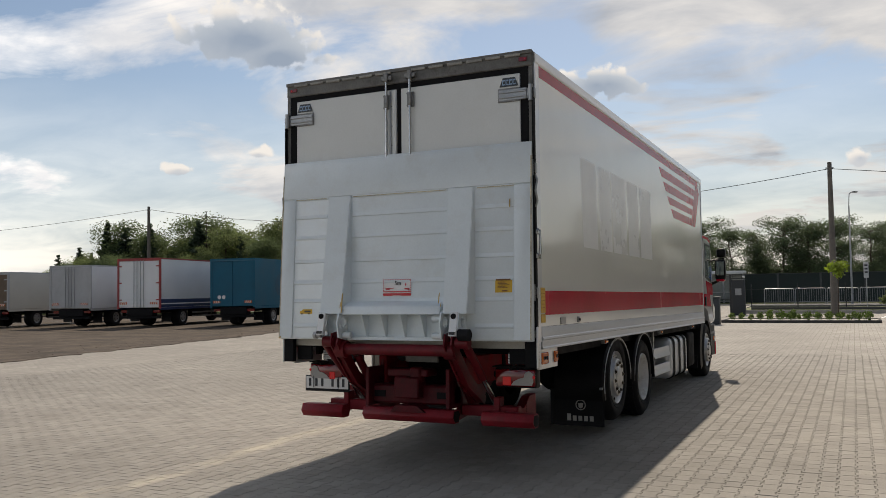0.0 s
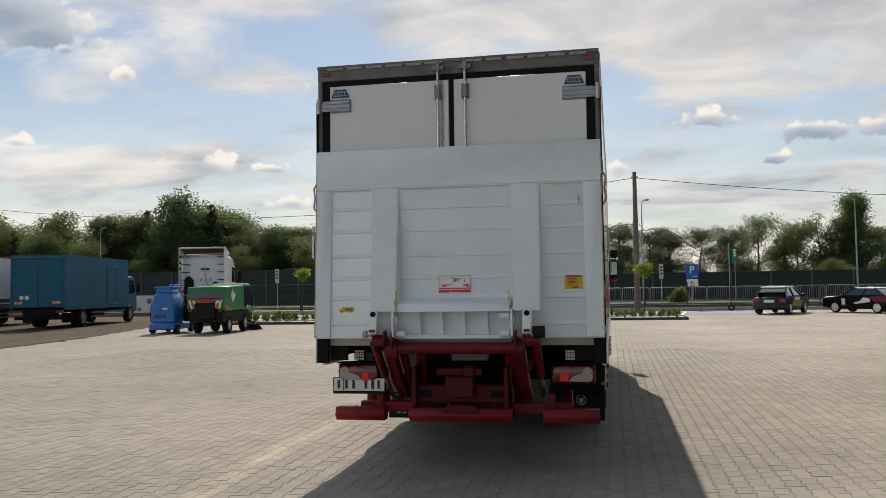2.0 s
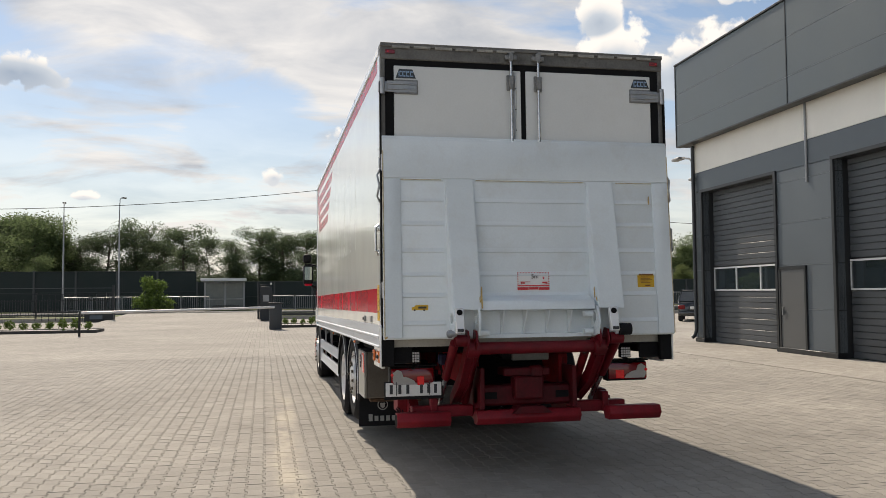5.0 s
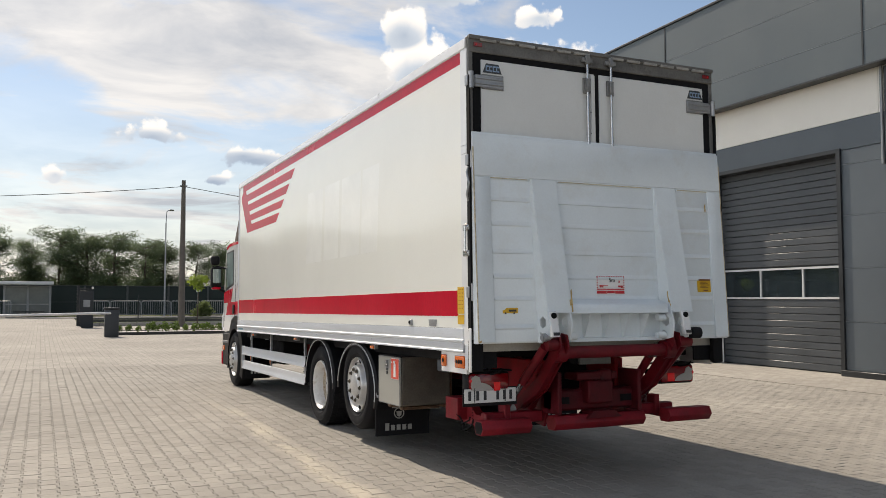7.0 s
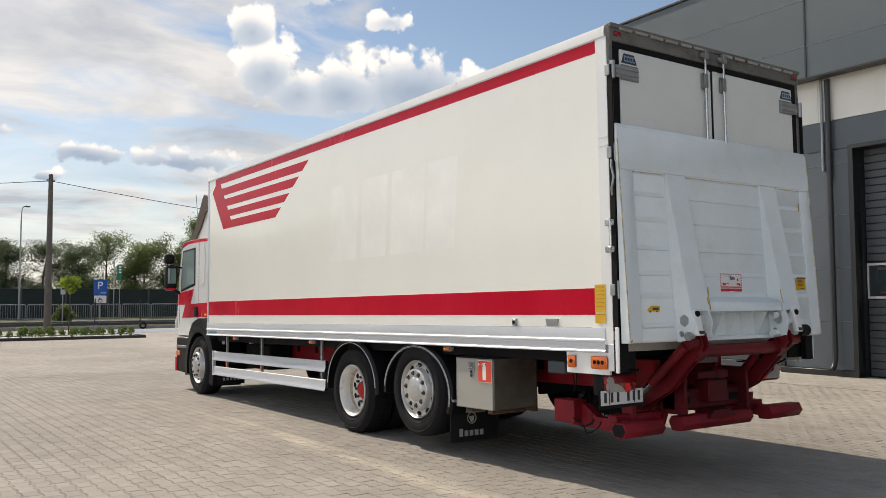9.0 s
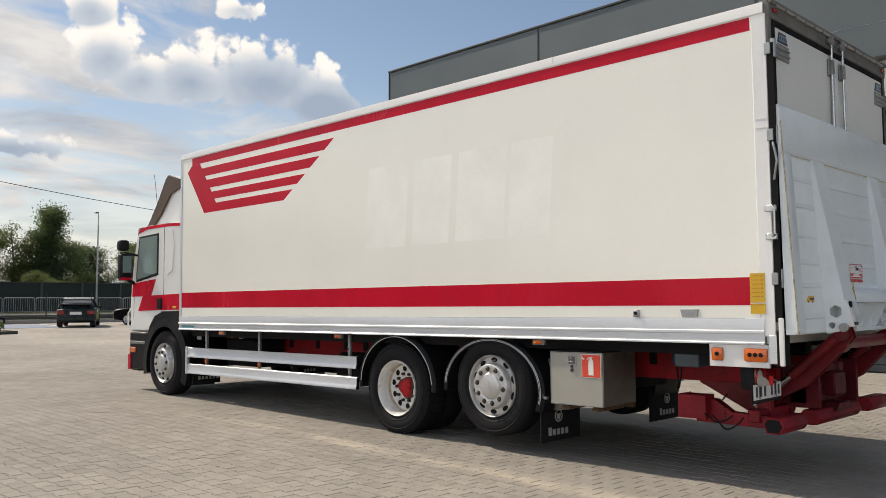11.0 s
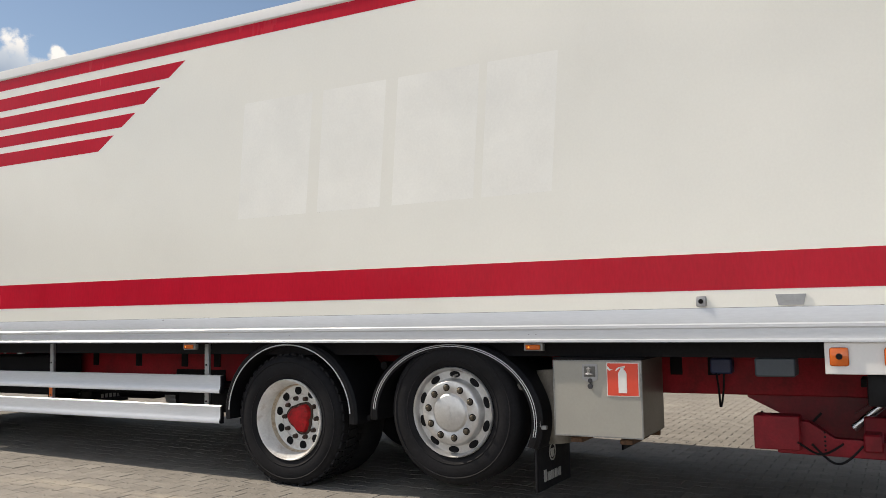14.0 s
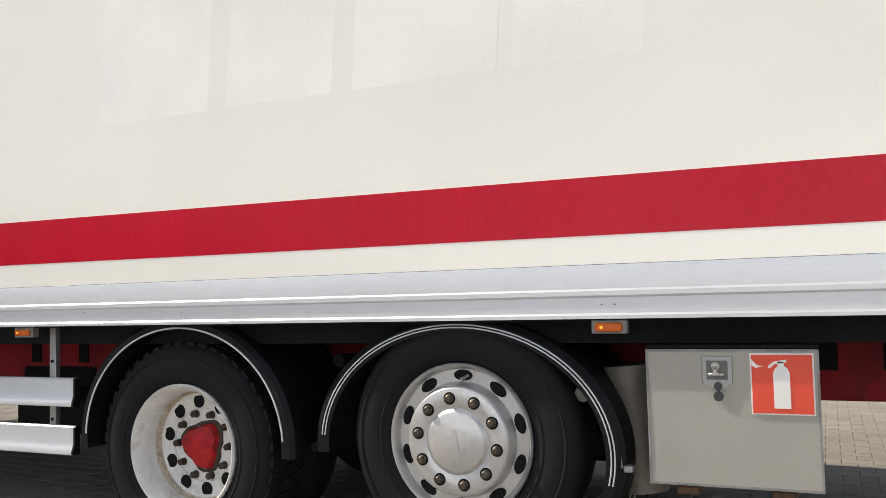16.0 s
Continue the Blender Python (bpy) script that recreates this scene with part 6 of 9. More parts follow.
# ---- cab ----
arch = [(9.52 + 0.60 * np.cos(radians(a)), 0.62 + 0.62 * np.sin(radians(a))) for a in range(20, 165, 12)]
cabprof = [(9.07, 1.06)] + [(9.07, 2.73), (9.5, 2.76), (10.20, 2.76), (10.44, 2.72), (10.55, 2.60), (10.62, 2.28), (10.69, 1.85), (10.74, 1.45), (10.74, 1.08), (10.16, 1.08)] + [p for p in arch if p[1] > 1.09 and 9.1 < p[0] < 10.1]
cab = part("cab", bm_prism(bmesh.new(), cabprof, "x", -1.21, 1.21, 0.03), CABWHITE, truck, "white day cab with red lightning stripes")
for s in (-1, 1):
    x0, x1 = sorted((1.209 * s, 1.215 * s))
    y0, y1 = sorted((1.215 * s, 1.220 * s))
    part("roof_stripe", bm_prism(bmesh.new(), [(9.08, 2.685), (9.08, 2.725), (9.5, 2.752), (10.20, 2.752), (10.46, 2.70), (10.44, 2.655), (10.18, 2.70), (9.5, 2.705)], "x", x0, x1), RED, cab, "red roof band")
    part("lightning_stripe", bm_prism(bmesh.new(), [(10.66, 1.85), (9.87, 1.905), (10.02, 1.65), (9.09, 1.665), (9.09, 1.425), (10.46, 1.41), (10.31, 1.64), (10.68, 1.64)], "x", x0, x1), RED, cab, "red lightning stripe")
    win = part("window_surround", bm_prism(bmesh.new(), [(10.45, 2.60), (9.80, 2.62), (9.80, 1.965), (10.54, 1.87), (10.54, 2.0)], "x", x0, x1), BLACK, cab)
    part("side_window", bm_prism(bmesh.new(), [(10.41, 2.57), (9.84, 2.585), (9.84, 2.0), (10.50, 1.91), (10.50, 2.02)], "x", y0, y1), CABGLASS, cab, "pale side window, sky seen through put into its colour")
    # door seams and rear cab pressing
    bm = bmesh.new()
    for pts in ([(9.62, 2.72), (9.62, 1.50), (9.70, 1.38)], [(10.60, 1.85), (10.62, 1.3)]):
        bm_tube(bm, [(1.2095 * s, *p) for p in pts], 0.0045, 5)
    part("door_seam", bm, DARK, cab)
    z0, z1 = sorted((1.209 * s, 1.222 * s))
    part("rear_pressing", bm_prism(bmesh.new(), [(9.56, 2.66), (9.34, 2.66), (9.30, 2.40), (9.34, 2.02), (9.50, 1.95), (9.56, 2.10)], "x", z0, z1, 0.006), CABWHITE, cab)
    part("door_handle", bm_box(bmesh.new(), (min(1.21 * s, 1.235 * s), 9.66, 1.43), (max(1.21 * s, 1.235 * s), 9.80, 1.60), 0.012), BLACK, cab, "black recessed door handle")
    part("cab_reflector", bm_box(bmesh.new(), (z0, 9.22, 1.445), (z1, 9.32, 1.48), 0.003), YELLOW, cab)
    # black wheel arch and lower cladding
    bm = bmesh.new()
    ring = [radians(a) for a in range(-25, 196, 10)]
    outer = [bm.verts.new((1.235 * s, 9.52 - 0.70 * np.cos(a), 0.60 + 0.70 * np.sin(a))) for a in ring]
    inner = [bm.verts.new((1.250 * s, 9.52 - 0.56 * np.cos(a), 0.60 + 0.57 * np.sin(a))) for a in ring]
    deep = [bm.verts.new((0.75 * s, 9.52 - 0.56 * np.cos(a), 0.60 + 0.57 * np.sin(a))) for a in ring]
    deepo = [bm.verts.new((0.75 * s, 9.52 - 0.70 * np.cos(a), 0.60 + 0.70 * np.sin(a))) for a in ring]
    for p, q in ((outer, inner), (inner, deep), (deep, deepo), (deepo, outer)):
        for k in range(len(ring) - 1):
            bm.faces.new((p[k], p[k + 1], q[k + 1], q[k]))
    for k in (0, -1):
        bm.faces.new((outer[k], inner[k], deep[k], deepo[k]))
    part("wheel_arch", bm, BLACK, cab, "black wheel arch")
    part("arch_panel", bm_prism(bmesh.new(), [(9.075, 1.41), (9.62, 1.40), (9.88, 1.33), (10.05, 1.16), (10.12, 0.98), (10.06, 0.98), (9.96, 1.09), (9.78, 1.19), (9.52, 1.23), (9.26, 1.17), (9.075, 1.0)], "x", min(1.211 * s, 1.228 * s), max(1.211 * s, 1.228 * s), 0.004), BLACK, cab, "black plastic arch cladding")
    a, b = sorted((0.9 * s, 1.225 * s))
    part("step_panel", bm_prism(bmesh.new(), [(10.12, 0.50), (10.66, 0.46), (10.72, 0.60), (10.72, 1.07), (10.10, 1.07), (10.06, 0.80)], "x", a, b, 0.02), BLACK, cab, "black bumper corner with steps")
    part("grey_step", bm_box(bmesh.new(), (min(1.20 * s, 1.235 * s), 10.18, 0.88), (max(1.20 * s, 1.235 * s), 10.70, 0.93), 0.008), surf("grey_plastic", (0.16, 0.16, 0.165), 0.5), cab)
    part("corner_lamp", bm_box(bmesh.new(), (min(1.21 * s, 1.24 * s), 10.50, 0.745), (max(1.21 * s, 1.24 * s), 10.70, 0.83), 0.01), ORANGE, cab, "amber corner lamp")
    part("red_bumper_strip", bm_box(bmesh.new(), (min(1.15 * s, 1.24 * s), 10.66, 0.47), (max(1.15 * s, 1.24 * s), 10.75, 0.72), 0.01), RED, cab)
    part("corner_rail", bm_tube(bmesh.new(), [(1.2 * s, 10.72, 1.12), (1.215 * s, 10.80, 1.18), (1.215 * s, 10.80, 1.38), (1.2 * s, 10.72, 1.46)], 0.014, 8), CABWHITE, cab)
    # mirrors on arms
    bm = bm_box(bmesh.new(), (min(1.29 * s, 1.49 * s), 10.50, 1.92), (max(1.29 * s, 1.49 * s), 10.66, 2.33), 0.045, seg=3)
    mir = part("door_mirror", bm, BLACK, cab, "black mirror housing")
    part("mirror_glass", bm_box(bmesh.new(), (min(1.32 * s, 1.465 * s), 10.492, 2.02), (max(1.32 * s, 1.465 * s), 10.499, 2.29), 0.002), MIRROR, mir)
    part("mirror_tip", bm_box(bmesh.new(), (min(1.31 * s, 1.47 * s), 10.49, 1.90), (max(1.31 * s, 1.47 * s), 10.65, 1.95), 0.02), RED, mir, "red and white mirror tip")
    bm = bm_box(bmesh.new(), (min(1.32 * s, 1.49 * s), 10.54, 2.37), (max(1.32 * s, 1.49 * s), 10.70, 2.55), 0.05, seg=3)
    mir2 = part("wide_mirror", bm, BLACK, cab)
    bm = bm_tube(bmesh.new(), [(1.2 * s, 10.50, 2.30), (1.34 * s, 10.60, 2.34), (1.44 * s, 10.62, 2.36), (1.44 * s, 10.62, 2.05)], 0.018, 8)
    bm_tube(bm, [(1.2 * s, 10.62, 1.85), (1.34 * s, 10.60, 1.92), (1.42 * s, 10.60, 2.0)], 0.03, 8)
    part("mirror_arm", bm, BLACK, cab)
    # roof deflector side: brown lining and white fairing
    x0, x1 = sorted((1.04 * s, 1.075 * s))
    part("deflector_edge", bm_prism(bmesh.new(), [(10.50, 2.74), (10.14, 3.12), (9.86, 3.50), (9.78, 3.55), (9.42, 3.44), (9.40, 3.32), (9.72, 3.24), (9.98, 2.98), (10.30, 2.74)], "x", x0, x1, 0.006), BROWN, cab, "weathered brown deflector lining")
    x0, x1 = sorted((0.99 * s, 1.036 * s))
    part("deflector_side", bm_prism(bmesh.new(), [(10.29, 2.74), (9.97, 2.98), (9.71, 3.24), (9.40, 3.31), (9.13, 3.29), (9.13, 2.73)], "x", x0, x1, 0.006), CABWHITE, cab)
    part("marker_lamp", bm_box(bmesh.new(), (min(1.02 * s, 1.20 * s), 10.40, 2.60), (max(1.02 * s, 1.20 * s), 10.56, 2.76), 0.04, seg=2), REDLENS, cab, "dark red roof marker lamp")
part("windscreen", bm_prism(bmesh.new(), [(10.565, 2.58), (10.70, 1.88), (10.708, 1.88), (10.573, 2.58)], "x", -1.08, 1.08), GLASSDARK, cab, "tinted windscreen")
bm = bm_prism(bmesh.new(), [(10.48, 2.75), (10.12, 3.12), (9.84, 3.49), (9.76, 3.54), (9.40, 3.45), (9.40, 3.41), (9.74, 3.49), (9.80, 3.44), (10.08, 3.08), (10.40, 2.75)], "x", -1.038, 1.038)
part("roof_deflector", bm, CABWHITE, cab, "white roof air deflector")
part("front_grille", bm_box(bmesh.new(), (-0.95, 10.69, 0.95), (0.95, 10.72, 1.62), 0.01), BLACK, cab)
part("front_bumper", bm_box(bmesh.new(), (-1.2, 10.45, 0.45), (1.2, 10.73, 0.80), 0.04, seg=2), BLACK, cab)
part("radio_aerial", bm_cyl(bmesh.new(), (-1.0, 10.2, 2.76), (-1.02, 10.35, 3.62), 0.004, 6), DARK, cab)
part("cab_floor", bm_box(bmesh.new(), (-0.8, 9.0, 0.55), (0.8, 10.4, 1.06), 0.02), DARK, cab)

# ---- kerbs, lawn, road, fences ----
lawn = sheet("lawn", [[(-120, 46.5), (-11.3, 46.5), (-11.3, 53.5), (-120, 53.5)], [(-2.5, 46.5), (120, 46.5), (120, 53.5), (-2.5, 53.5)]], GRASSM, 0.22, "strip of mown roadside grass", "grass", 0.3)
road = sheet("road", [[(-300, 53.5), (300, 53.5), (300, 59.5), (-300, 59.5)]], ASPHALT, 0.30, "grey asphalt road", "road", 0.3)
entry = tagged(part("entry_ramp", bm_prism(bmesh.new(), [(40.0, -0.05), (40.0, -0.002), (53.6, 0.306), (53.6, -0.05)], "x", -11.3, -2.5), PAVEFAR), "pale paved entry ramp up to the road", "ramp", kind="structure")
verge = sheet("verge", [[(-300, 59.5), (300, 59.5), (300, 140), (-300, 140)]], GRASSM, 0.34, "rough grass verge below the trees", "grass", 0.3)
for a, b in ((-30.0, -11.4), (-2.4, 70.0)):
    n = int((b - a) / 1.0)
    kerb = tagged(new("kerb"), "row of grey concrete kerb stones", "kerb", kind="structure")
    stone = to_mesh("kerb_stone", bm_box(bmesh.new(), (0.005, 46.38, -0.02), (0.995, 46.52, 0.20), 0.02), KERB)
    for k in range(n):
        ob = new("kerb_stone", stone)
        ob.parent = kerb
        ob.location = (a + k, 0, 0.004 * math.sin(k * 1.7))
curb = sheet("road_line", [[(-300, 53.52), (300, 53.52), (300, 53.72), (-300, 53.72)]], KERB, 0.34, "concrete road edge", "kerb", 0.1)

# noise barrier of dark panels between posts
for side, x0, x1, top in (("left", -97.5, -7.5, 3.35), ("right", -7.5, 92, 2.50)):
    wall = tagged(new("noise_barrier"), "dark green noise barrier panels between steel posts", "fence", kind="structure")
    n = int((x1 - x0) / 3)
    pan = to_mesh("barrier_panel", bm_box(bmesh.new(), (0.06, 62.95, 0.2), (2.94, 63.05, top)), BARRIERGREEN)
    cap = to_mesh("barrier_cap", bm_box(bmesh.new(), (0.02, 62.9, top), (2.98, 63.1, top + 0.05)), surf("barrier_cap_grey", (0.05, 0.055, 0.055), 0.6))
    post = to_mesh("barrier_post", bm_box(bmesh.new(), (-0.07, 62.88, 0.2), (0.07, 63.12, top + 0.08)), surf("barrier_post_grey", (0.06, 0.065, 0.065), 0.6))
    band = to_mesh("barrier_band", bm_box(bmesh.new(), (0.06, 62.92, top * 0.52), (2.94, 62.96, top * 0.52 + 0.05)), surf("barrier_band_grey", (0.035, 0.042, 0.04), 0.6))
    for k in range(n):
        for nm, me in (("barrier_panel", pan), ("barrier_cap", cap), ("barrier_post", post), ("barrier_band", band)):
            ob = new(nm, me)
            ob.parent = wall
            ob.location = (x0 + 3 * k, 0, 0)

# galvanised pedestrian guard rails along the road
rail_bits = [("upright", to_mesh("upright", bm_tube(bmesh.new(), [(0, 0, 0.0), (0, 0, 1.04)], 0.025, 6), GALV), (0.0, 1.94))]
rail_bits.append(("handrail", to_mesh("handrail", bm_tube(bmesh.new(), [(0.0, 0, 1.02), (0.06, 0, 1.10), (1.88, 0, 1.10), (1.94, 0, 1.02)], 0.028, 6), GALV), (0.0,)))
rail_bits.append(("lower_rail", to_mesh("lower_rail", bm_tube(bmesh.new(), [(0.0, 0, 0.16), (1.94, 0, 0.16)], 0.02, 6), GALV), (0.0,)))
rail_bits.append(("baluster", to_mesh("baluster", bm_box(bmesh.new(), (-0.009, -0.009, 0.16), (0.009, 0.009, 1.09)), GALV), tuple(1.94 * k / 13 for k in range(1, 13))))
for k in range(-20, 34):
    x = k * 2.05
    if x < -16.5 or -7.2 < x < -3.2:
        continue
    ob = thing("guard_railing", "galvanised steel pedestrian railing beside the road", "railing", Matrix.Translation((x, 58.0, 0.30)), "railings along the road")
    for nm, me, spots in rail_bits:
        for dx in spots:
            o = new(nm, me)
            o.parent = ob
            o.location = (dx, 0, 0)

# yard fence: dark posts and thin mesh along the lawn
posts = thing("wire_fence", "dark steel posts with thin wire mesh on the lawn", "fence")
for x in list(np.arange(-1.8, 40, 2.55)):
    part("fence_post", bm_box(bmesh.new(), (x - 0.03, 47.0, 0.1), (x + 0.03, 47.06, 1.75), 0.004), DARKTRIM, posts)
bm = bmesh.new()
for z in np.arange(0.3, 0.62, 0.1):
    bm_box(bm, (-1.8, 47.02, z - 0.004), (40, 47.03, z + 0.004))
part("fence_wire", bm, DARKTRIM, posts)
part("fence_base", bm_box(bmesh.new(), (-1.8, 46.98, 0.1), (40, 47.08, 0.36)), surf("fence_base_grey", (0.07, 0.07, 0.068), 0.8), posts)

# black bar fence and sliding gate left of the entry
barf = thing("bar_fence", "black steel bar fence beside the entry", "fence")
bm = bm_box(bmesh.new(), (-23.5, 47.6, 0.28), (-11.7, 47.66, 0.34))
bm_box(bm, (-23.5, 47.6, 1.22), (-11.7, 47.66, 1.28))
part("fence_rail", bm, DARKTRIM, barf)
bar = to_mesh("fence_bar", bm_box(bmesh.new(), (-0.012, 47.615, 0.30), (0.012, 47.645, 1.34)), DARKTRIM)
for k in range(80):
    ob = new("fence_bar", bar)
    ob.parent = barf
    ob.location = (-23.4 + k * 0.148, 0, 0)
for x in (-23.5, -19.5, -15.6, -11.7):
    part("fence_post", bm_box(bmesh.new(), (x - 0.05, 47.58, 0.1), (x + 0.05, 47.68, 1.75)), DARKTRIM, barf)
part("gate_block", bm_box(bmesh.new(), (-12.5, 45.6, 0.0), (-10.9, 46.2, 0.5), 0.02), DARKTRIM, barf, "dark gate drive housing")
part("gate_plate", bm_box(bmesh.new(), (-12.2, 45.58, 0.18), (-11.5, 45.6, 0.4)), surf("plate_blue_grey", (0.10, 0.13, 0.16), 0.5), barf)

part("gate_post", bm_box(bmesh.new(), (-11.05, 45.9, 0.0), (-10.9, 46.05, 2.15), 0.01), DARKTRIM, barf)
for z in (1.62, 1.98):
    part("gate_rail", bm_box(bmesh.new(), (-24.5, 46.2, z), (-11.0, 46.24, z + 0.03)), surf("dull_grey_rail", (0.11, 0.115, 0.12), 0.6, 0.2) if z > 1.7 else DARKTRIM, barf)
part("gate_rail", bm_box(bmesh.new(), (-15.4, 46.1, 0.55), (-11.0, 46.2, 0.65)), DARKTRIM, barf)
for k in range(12):
    part("gate_bar", bm_box(bmesh.new(), (-15.3 + 0.37 * k, 46.15, 0.1), (-15.27 + 0.37 * k, 46.18, 1.64)), DARKTRIM, barf)
# boom barrier
boom = thing("boom_barrier", "closed boom barrier with grey pillar and silver arm", "barrier")
part("pillar", bm_box(bmesh.new(), (-2.06, 31.3, 0.0), (-1.52, 31.8, 1.12), 0.03, seg=2), surf("pillar_anthracite", (0.045, 0.05, 0.055), 0.5), boom, "anthracite barrier pillar")
part("pillar_cap", bm_box(bmesh.new(), (-2.10, 31.26, 1.12), (-1.48, 31.84, 1.20), 0.02), DARKTRIM, boom)
part("arm", bm_tube(bmesh.new(), [(-1.85, 31.25, 0.98), (-9.3, 28.0, 0.90)], 0.048, 8), surf("arm_silver", (0.72, 0.72, 0.72), 0.4), boom, "silver boom arm")
part("rest_post", bm_tube(bmesh.new(), [(-9.25, 28.0, 0.0), (-9.25, 28.0, 0.98)], 0.045, 8), DARKTRIM, boom)
col = thing("intercom_column", "dark intercom column beside the entry", "column")
part("column", bm_box(bmesh.new(), (-2.55, 44.0, 0.0), (-1.85, 44.5, 2.0), 0.02), surf("column_anthracite", (0.022, 0.025, 0.029), 0.5), col)
part("post", bm_box(bmesh.new(), (-2.68, 44.1, 0.0), (-2.56, 44.3, 2.3), 0.01), DARKTRIM, col)
part("panel", bm_box(bmesh.new(), (-2.36, 43.98, 1.12), (-2.02, 44.0, 1.5)), GALV, col)
part("camera_arm", bm_box(bmesh.new(), (-2.56, 44.15, 2.05), (-1.9, 44.25, 2.12), 0.01), DARKTRIM, col)
part("camera_head", bm_box(bmesh.new(), (-1.95, 44.05, 2.1), (-1.85, 44.35, 2.22), 0.02), STICKWHITE, col, "small white camera")

# bus shelter
sh = thing("bus_shelter", "glass bus shelter with white roof across the road", "shelter")
part("roof", bm_box(bmesh.new(), (-7.05, 60.2, 2.55), (-3.65, 61.9, 2.78), 0.03), FRAMEWHITE, sh, "white flat roof")
for x in (-6.8, -5.3, -3.85):
    part("post", bm_box(bmesh.new(), (x - 0.07, 61.5, 0.2), (x + 0.07, 61.58, 2.56)), GALV, sh)
for a, b in ((-6.76, -5.34), (-5.26, -3.89)):
    part("pane", bm_box(bmesh.new(), (a, 61.53, 0.5), (b, 61.55, 2.4)), surf("shelter_glass", (0.12, 0.145, 0.15), 0.12, coat=0.4), sh, "grey glass pane")
for z in (0.45, 1.15, 2.42):
    part("cross_rail", bm_box(bmesh.new(), (-6.8, 61.48, z), (-3.85, 61.53, z + 0.06)), GALV, sh)
part("bench", bm_box(bmesh.new(), (-6.2, 61.0, 0.62), (-4.2, 61.35, 0.68)), DARKTRIM, sh)

# overhead line on concrete poles
def power_pole(x, y, h):
    p = thing("power_pole", "tall weathered concrete power pole", "pole", group="poles of the overhead line")
    part("shaft", bm_cyl(bmesh.new(), (x, y, 0.0), (x, y, h), 0.20, 12, 0.11), CONCRETE, p)
    part("bracket", bm_box(bmesh.new(), (x - 0.2, y - 0.05, h - 0.35), (x + 0.2, y + 0.05, h - 0.28)), STEEL, p)
    return p


power_pole(2.76, 43.9, 8.3)
power_pole(-50.7, 48.0, 9.25)
wires = thing("overhead_line", "black overhead cable sagging between poles", "cable")
for a, b, sag in (((-50.7, 48.0, 9.0), (2.76, 43.9, 7.95), 1.95), ((2.76, 43.9, 7.95), (75, 44, 8.9), 2.75), ((-50.7, 48, 9.0), (-110, 40, 8.0), 1.2)):
    pts = [Vector(a).lerp(Vector(b), k / 24) - Vector((0, 0, sag * 4 * (k / 24) * (1 - k / 24))) for k in range(25)]
    part("cable", bm_tube(bmesh.new(), pts, 0.017, 5), DARKTRIM, wires)


def street_lamp(x, y, h, turn, arm=1.0):
    p = thing("street_lamp", "slim grey street lamp with a small head", "street lamp", group="street lamps")
    m = Matrix.Translation((x, y, 0.0)) @ pose(0, 0, 0, 0, 0, turn)
    bm = bm_cyl(bmesh.new(), (0, 0, 0), (0, 0, h - 0.9), 0.075, 10, 0.042)
    bm_tube(bm, [(0, 0, h - 0.95), (0.02, 0, h - 0.5), (0.15 * arm, 0, h - 0.12), (0.45 * arm, 0, h), (0.9 * arm, 0, h + 0.04)], 0.03, 8)
    xform(bm, list(bm.verts), m)
    part("mast", bm, GALV, p)
    bm = bm_box(bmesh.new(), (0.75 * arm, -0.12, h), (0.75 * arm + 0.36, 0.12, h + 0.09), 0.03)
    xform(bm, list(bm.verts), m)
    part("lamp_head", bm, surf("lamp_head_grey", (0.14, 0.14, 0.14), 0.5), p)


street_lamp(-15.7, 55.0, 7.9, 100, 0.5)
street_lamp(-12.9, 60.0, 8.8, 40, 0.25)
street_lamp(3.6, 58.0, 7.95, 30, 0.35)
street_lamp(18.5, 58.0, 7.5, 90, 0.2)
street_lamp(26.6, 58.0, 6.3, 10, 0.4)
street_lamp(-66.0, 44.0, 6.2, 180, 1.6)
street_lamp(-44.0, 62.0, 7.5, 90, 0.5)

# signs
sg = thing("parking_sign", "blue parking sign over a white disabled plate", "sign")
part("post", bm_cyl(bmesh.new(), (6.2, 47.4, 0.1), (6.2, 47.4, 2.85), 0.035, 8), GALV, sg)
pf = part("blue_plate", bm_box(bmesh.new(), (5.82, 47.32, 1.98), (6.58, 47.36, 2.86), 0.02), surf("sign_blue", (0.01, 0.10, 0.42), 0.35), sg, "blue plate")
text_part("letter", "P", 0.62, STICKWHITE, pf, Matrix.Translation((6.17, 47.315, 2.49)) @ pose(0, 0, 0, 90, 0, 0), 0.004)
part("mark", bm_box(bmesh.new(), (6.2, 47.312, 2.05), (6.5, 47.318, 2.14)), surf("pale_blue", (0.2, 0.35, 0.6), 0.4), pf)
wp = part("white_plate", bm_box(bmesh.new(), (5.86, 47.32, 1.50), (6.54, 47.36, 1.93), 0.015), STICKWHITE, sg, "white plate")
bm = bm_lathe(bmesh.new(), [(0.12, 0.0), (0.12, 0.006), (0.09, 0.006), (0.09, 0.0), (0.12, 0.0)], 20, Matrix.Translation((6.2, 47.315, 1.64)) @ pose(0, 0, 0, 0, 0, 90))
bm_box(bm, (6.13, 47.31, 1.66), (6.16, 47.318, 1.82))
bm_box(bm, (6.13, 47.31, 1.68), (6.30, 47.318, 1.71))
part("symbol", bm, INK, wp)
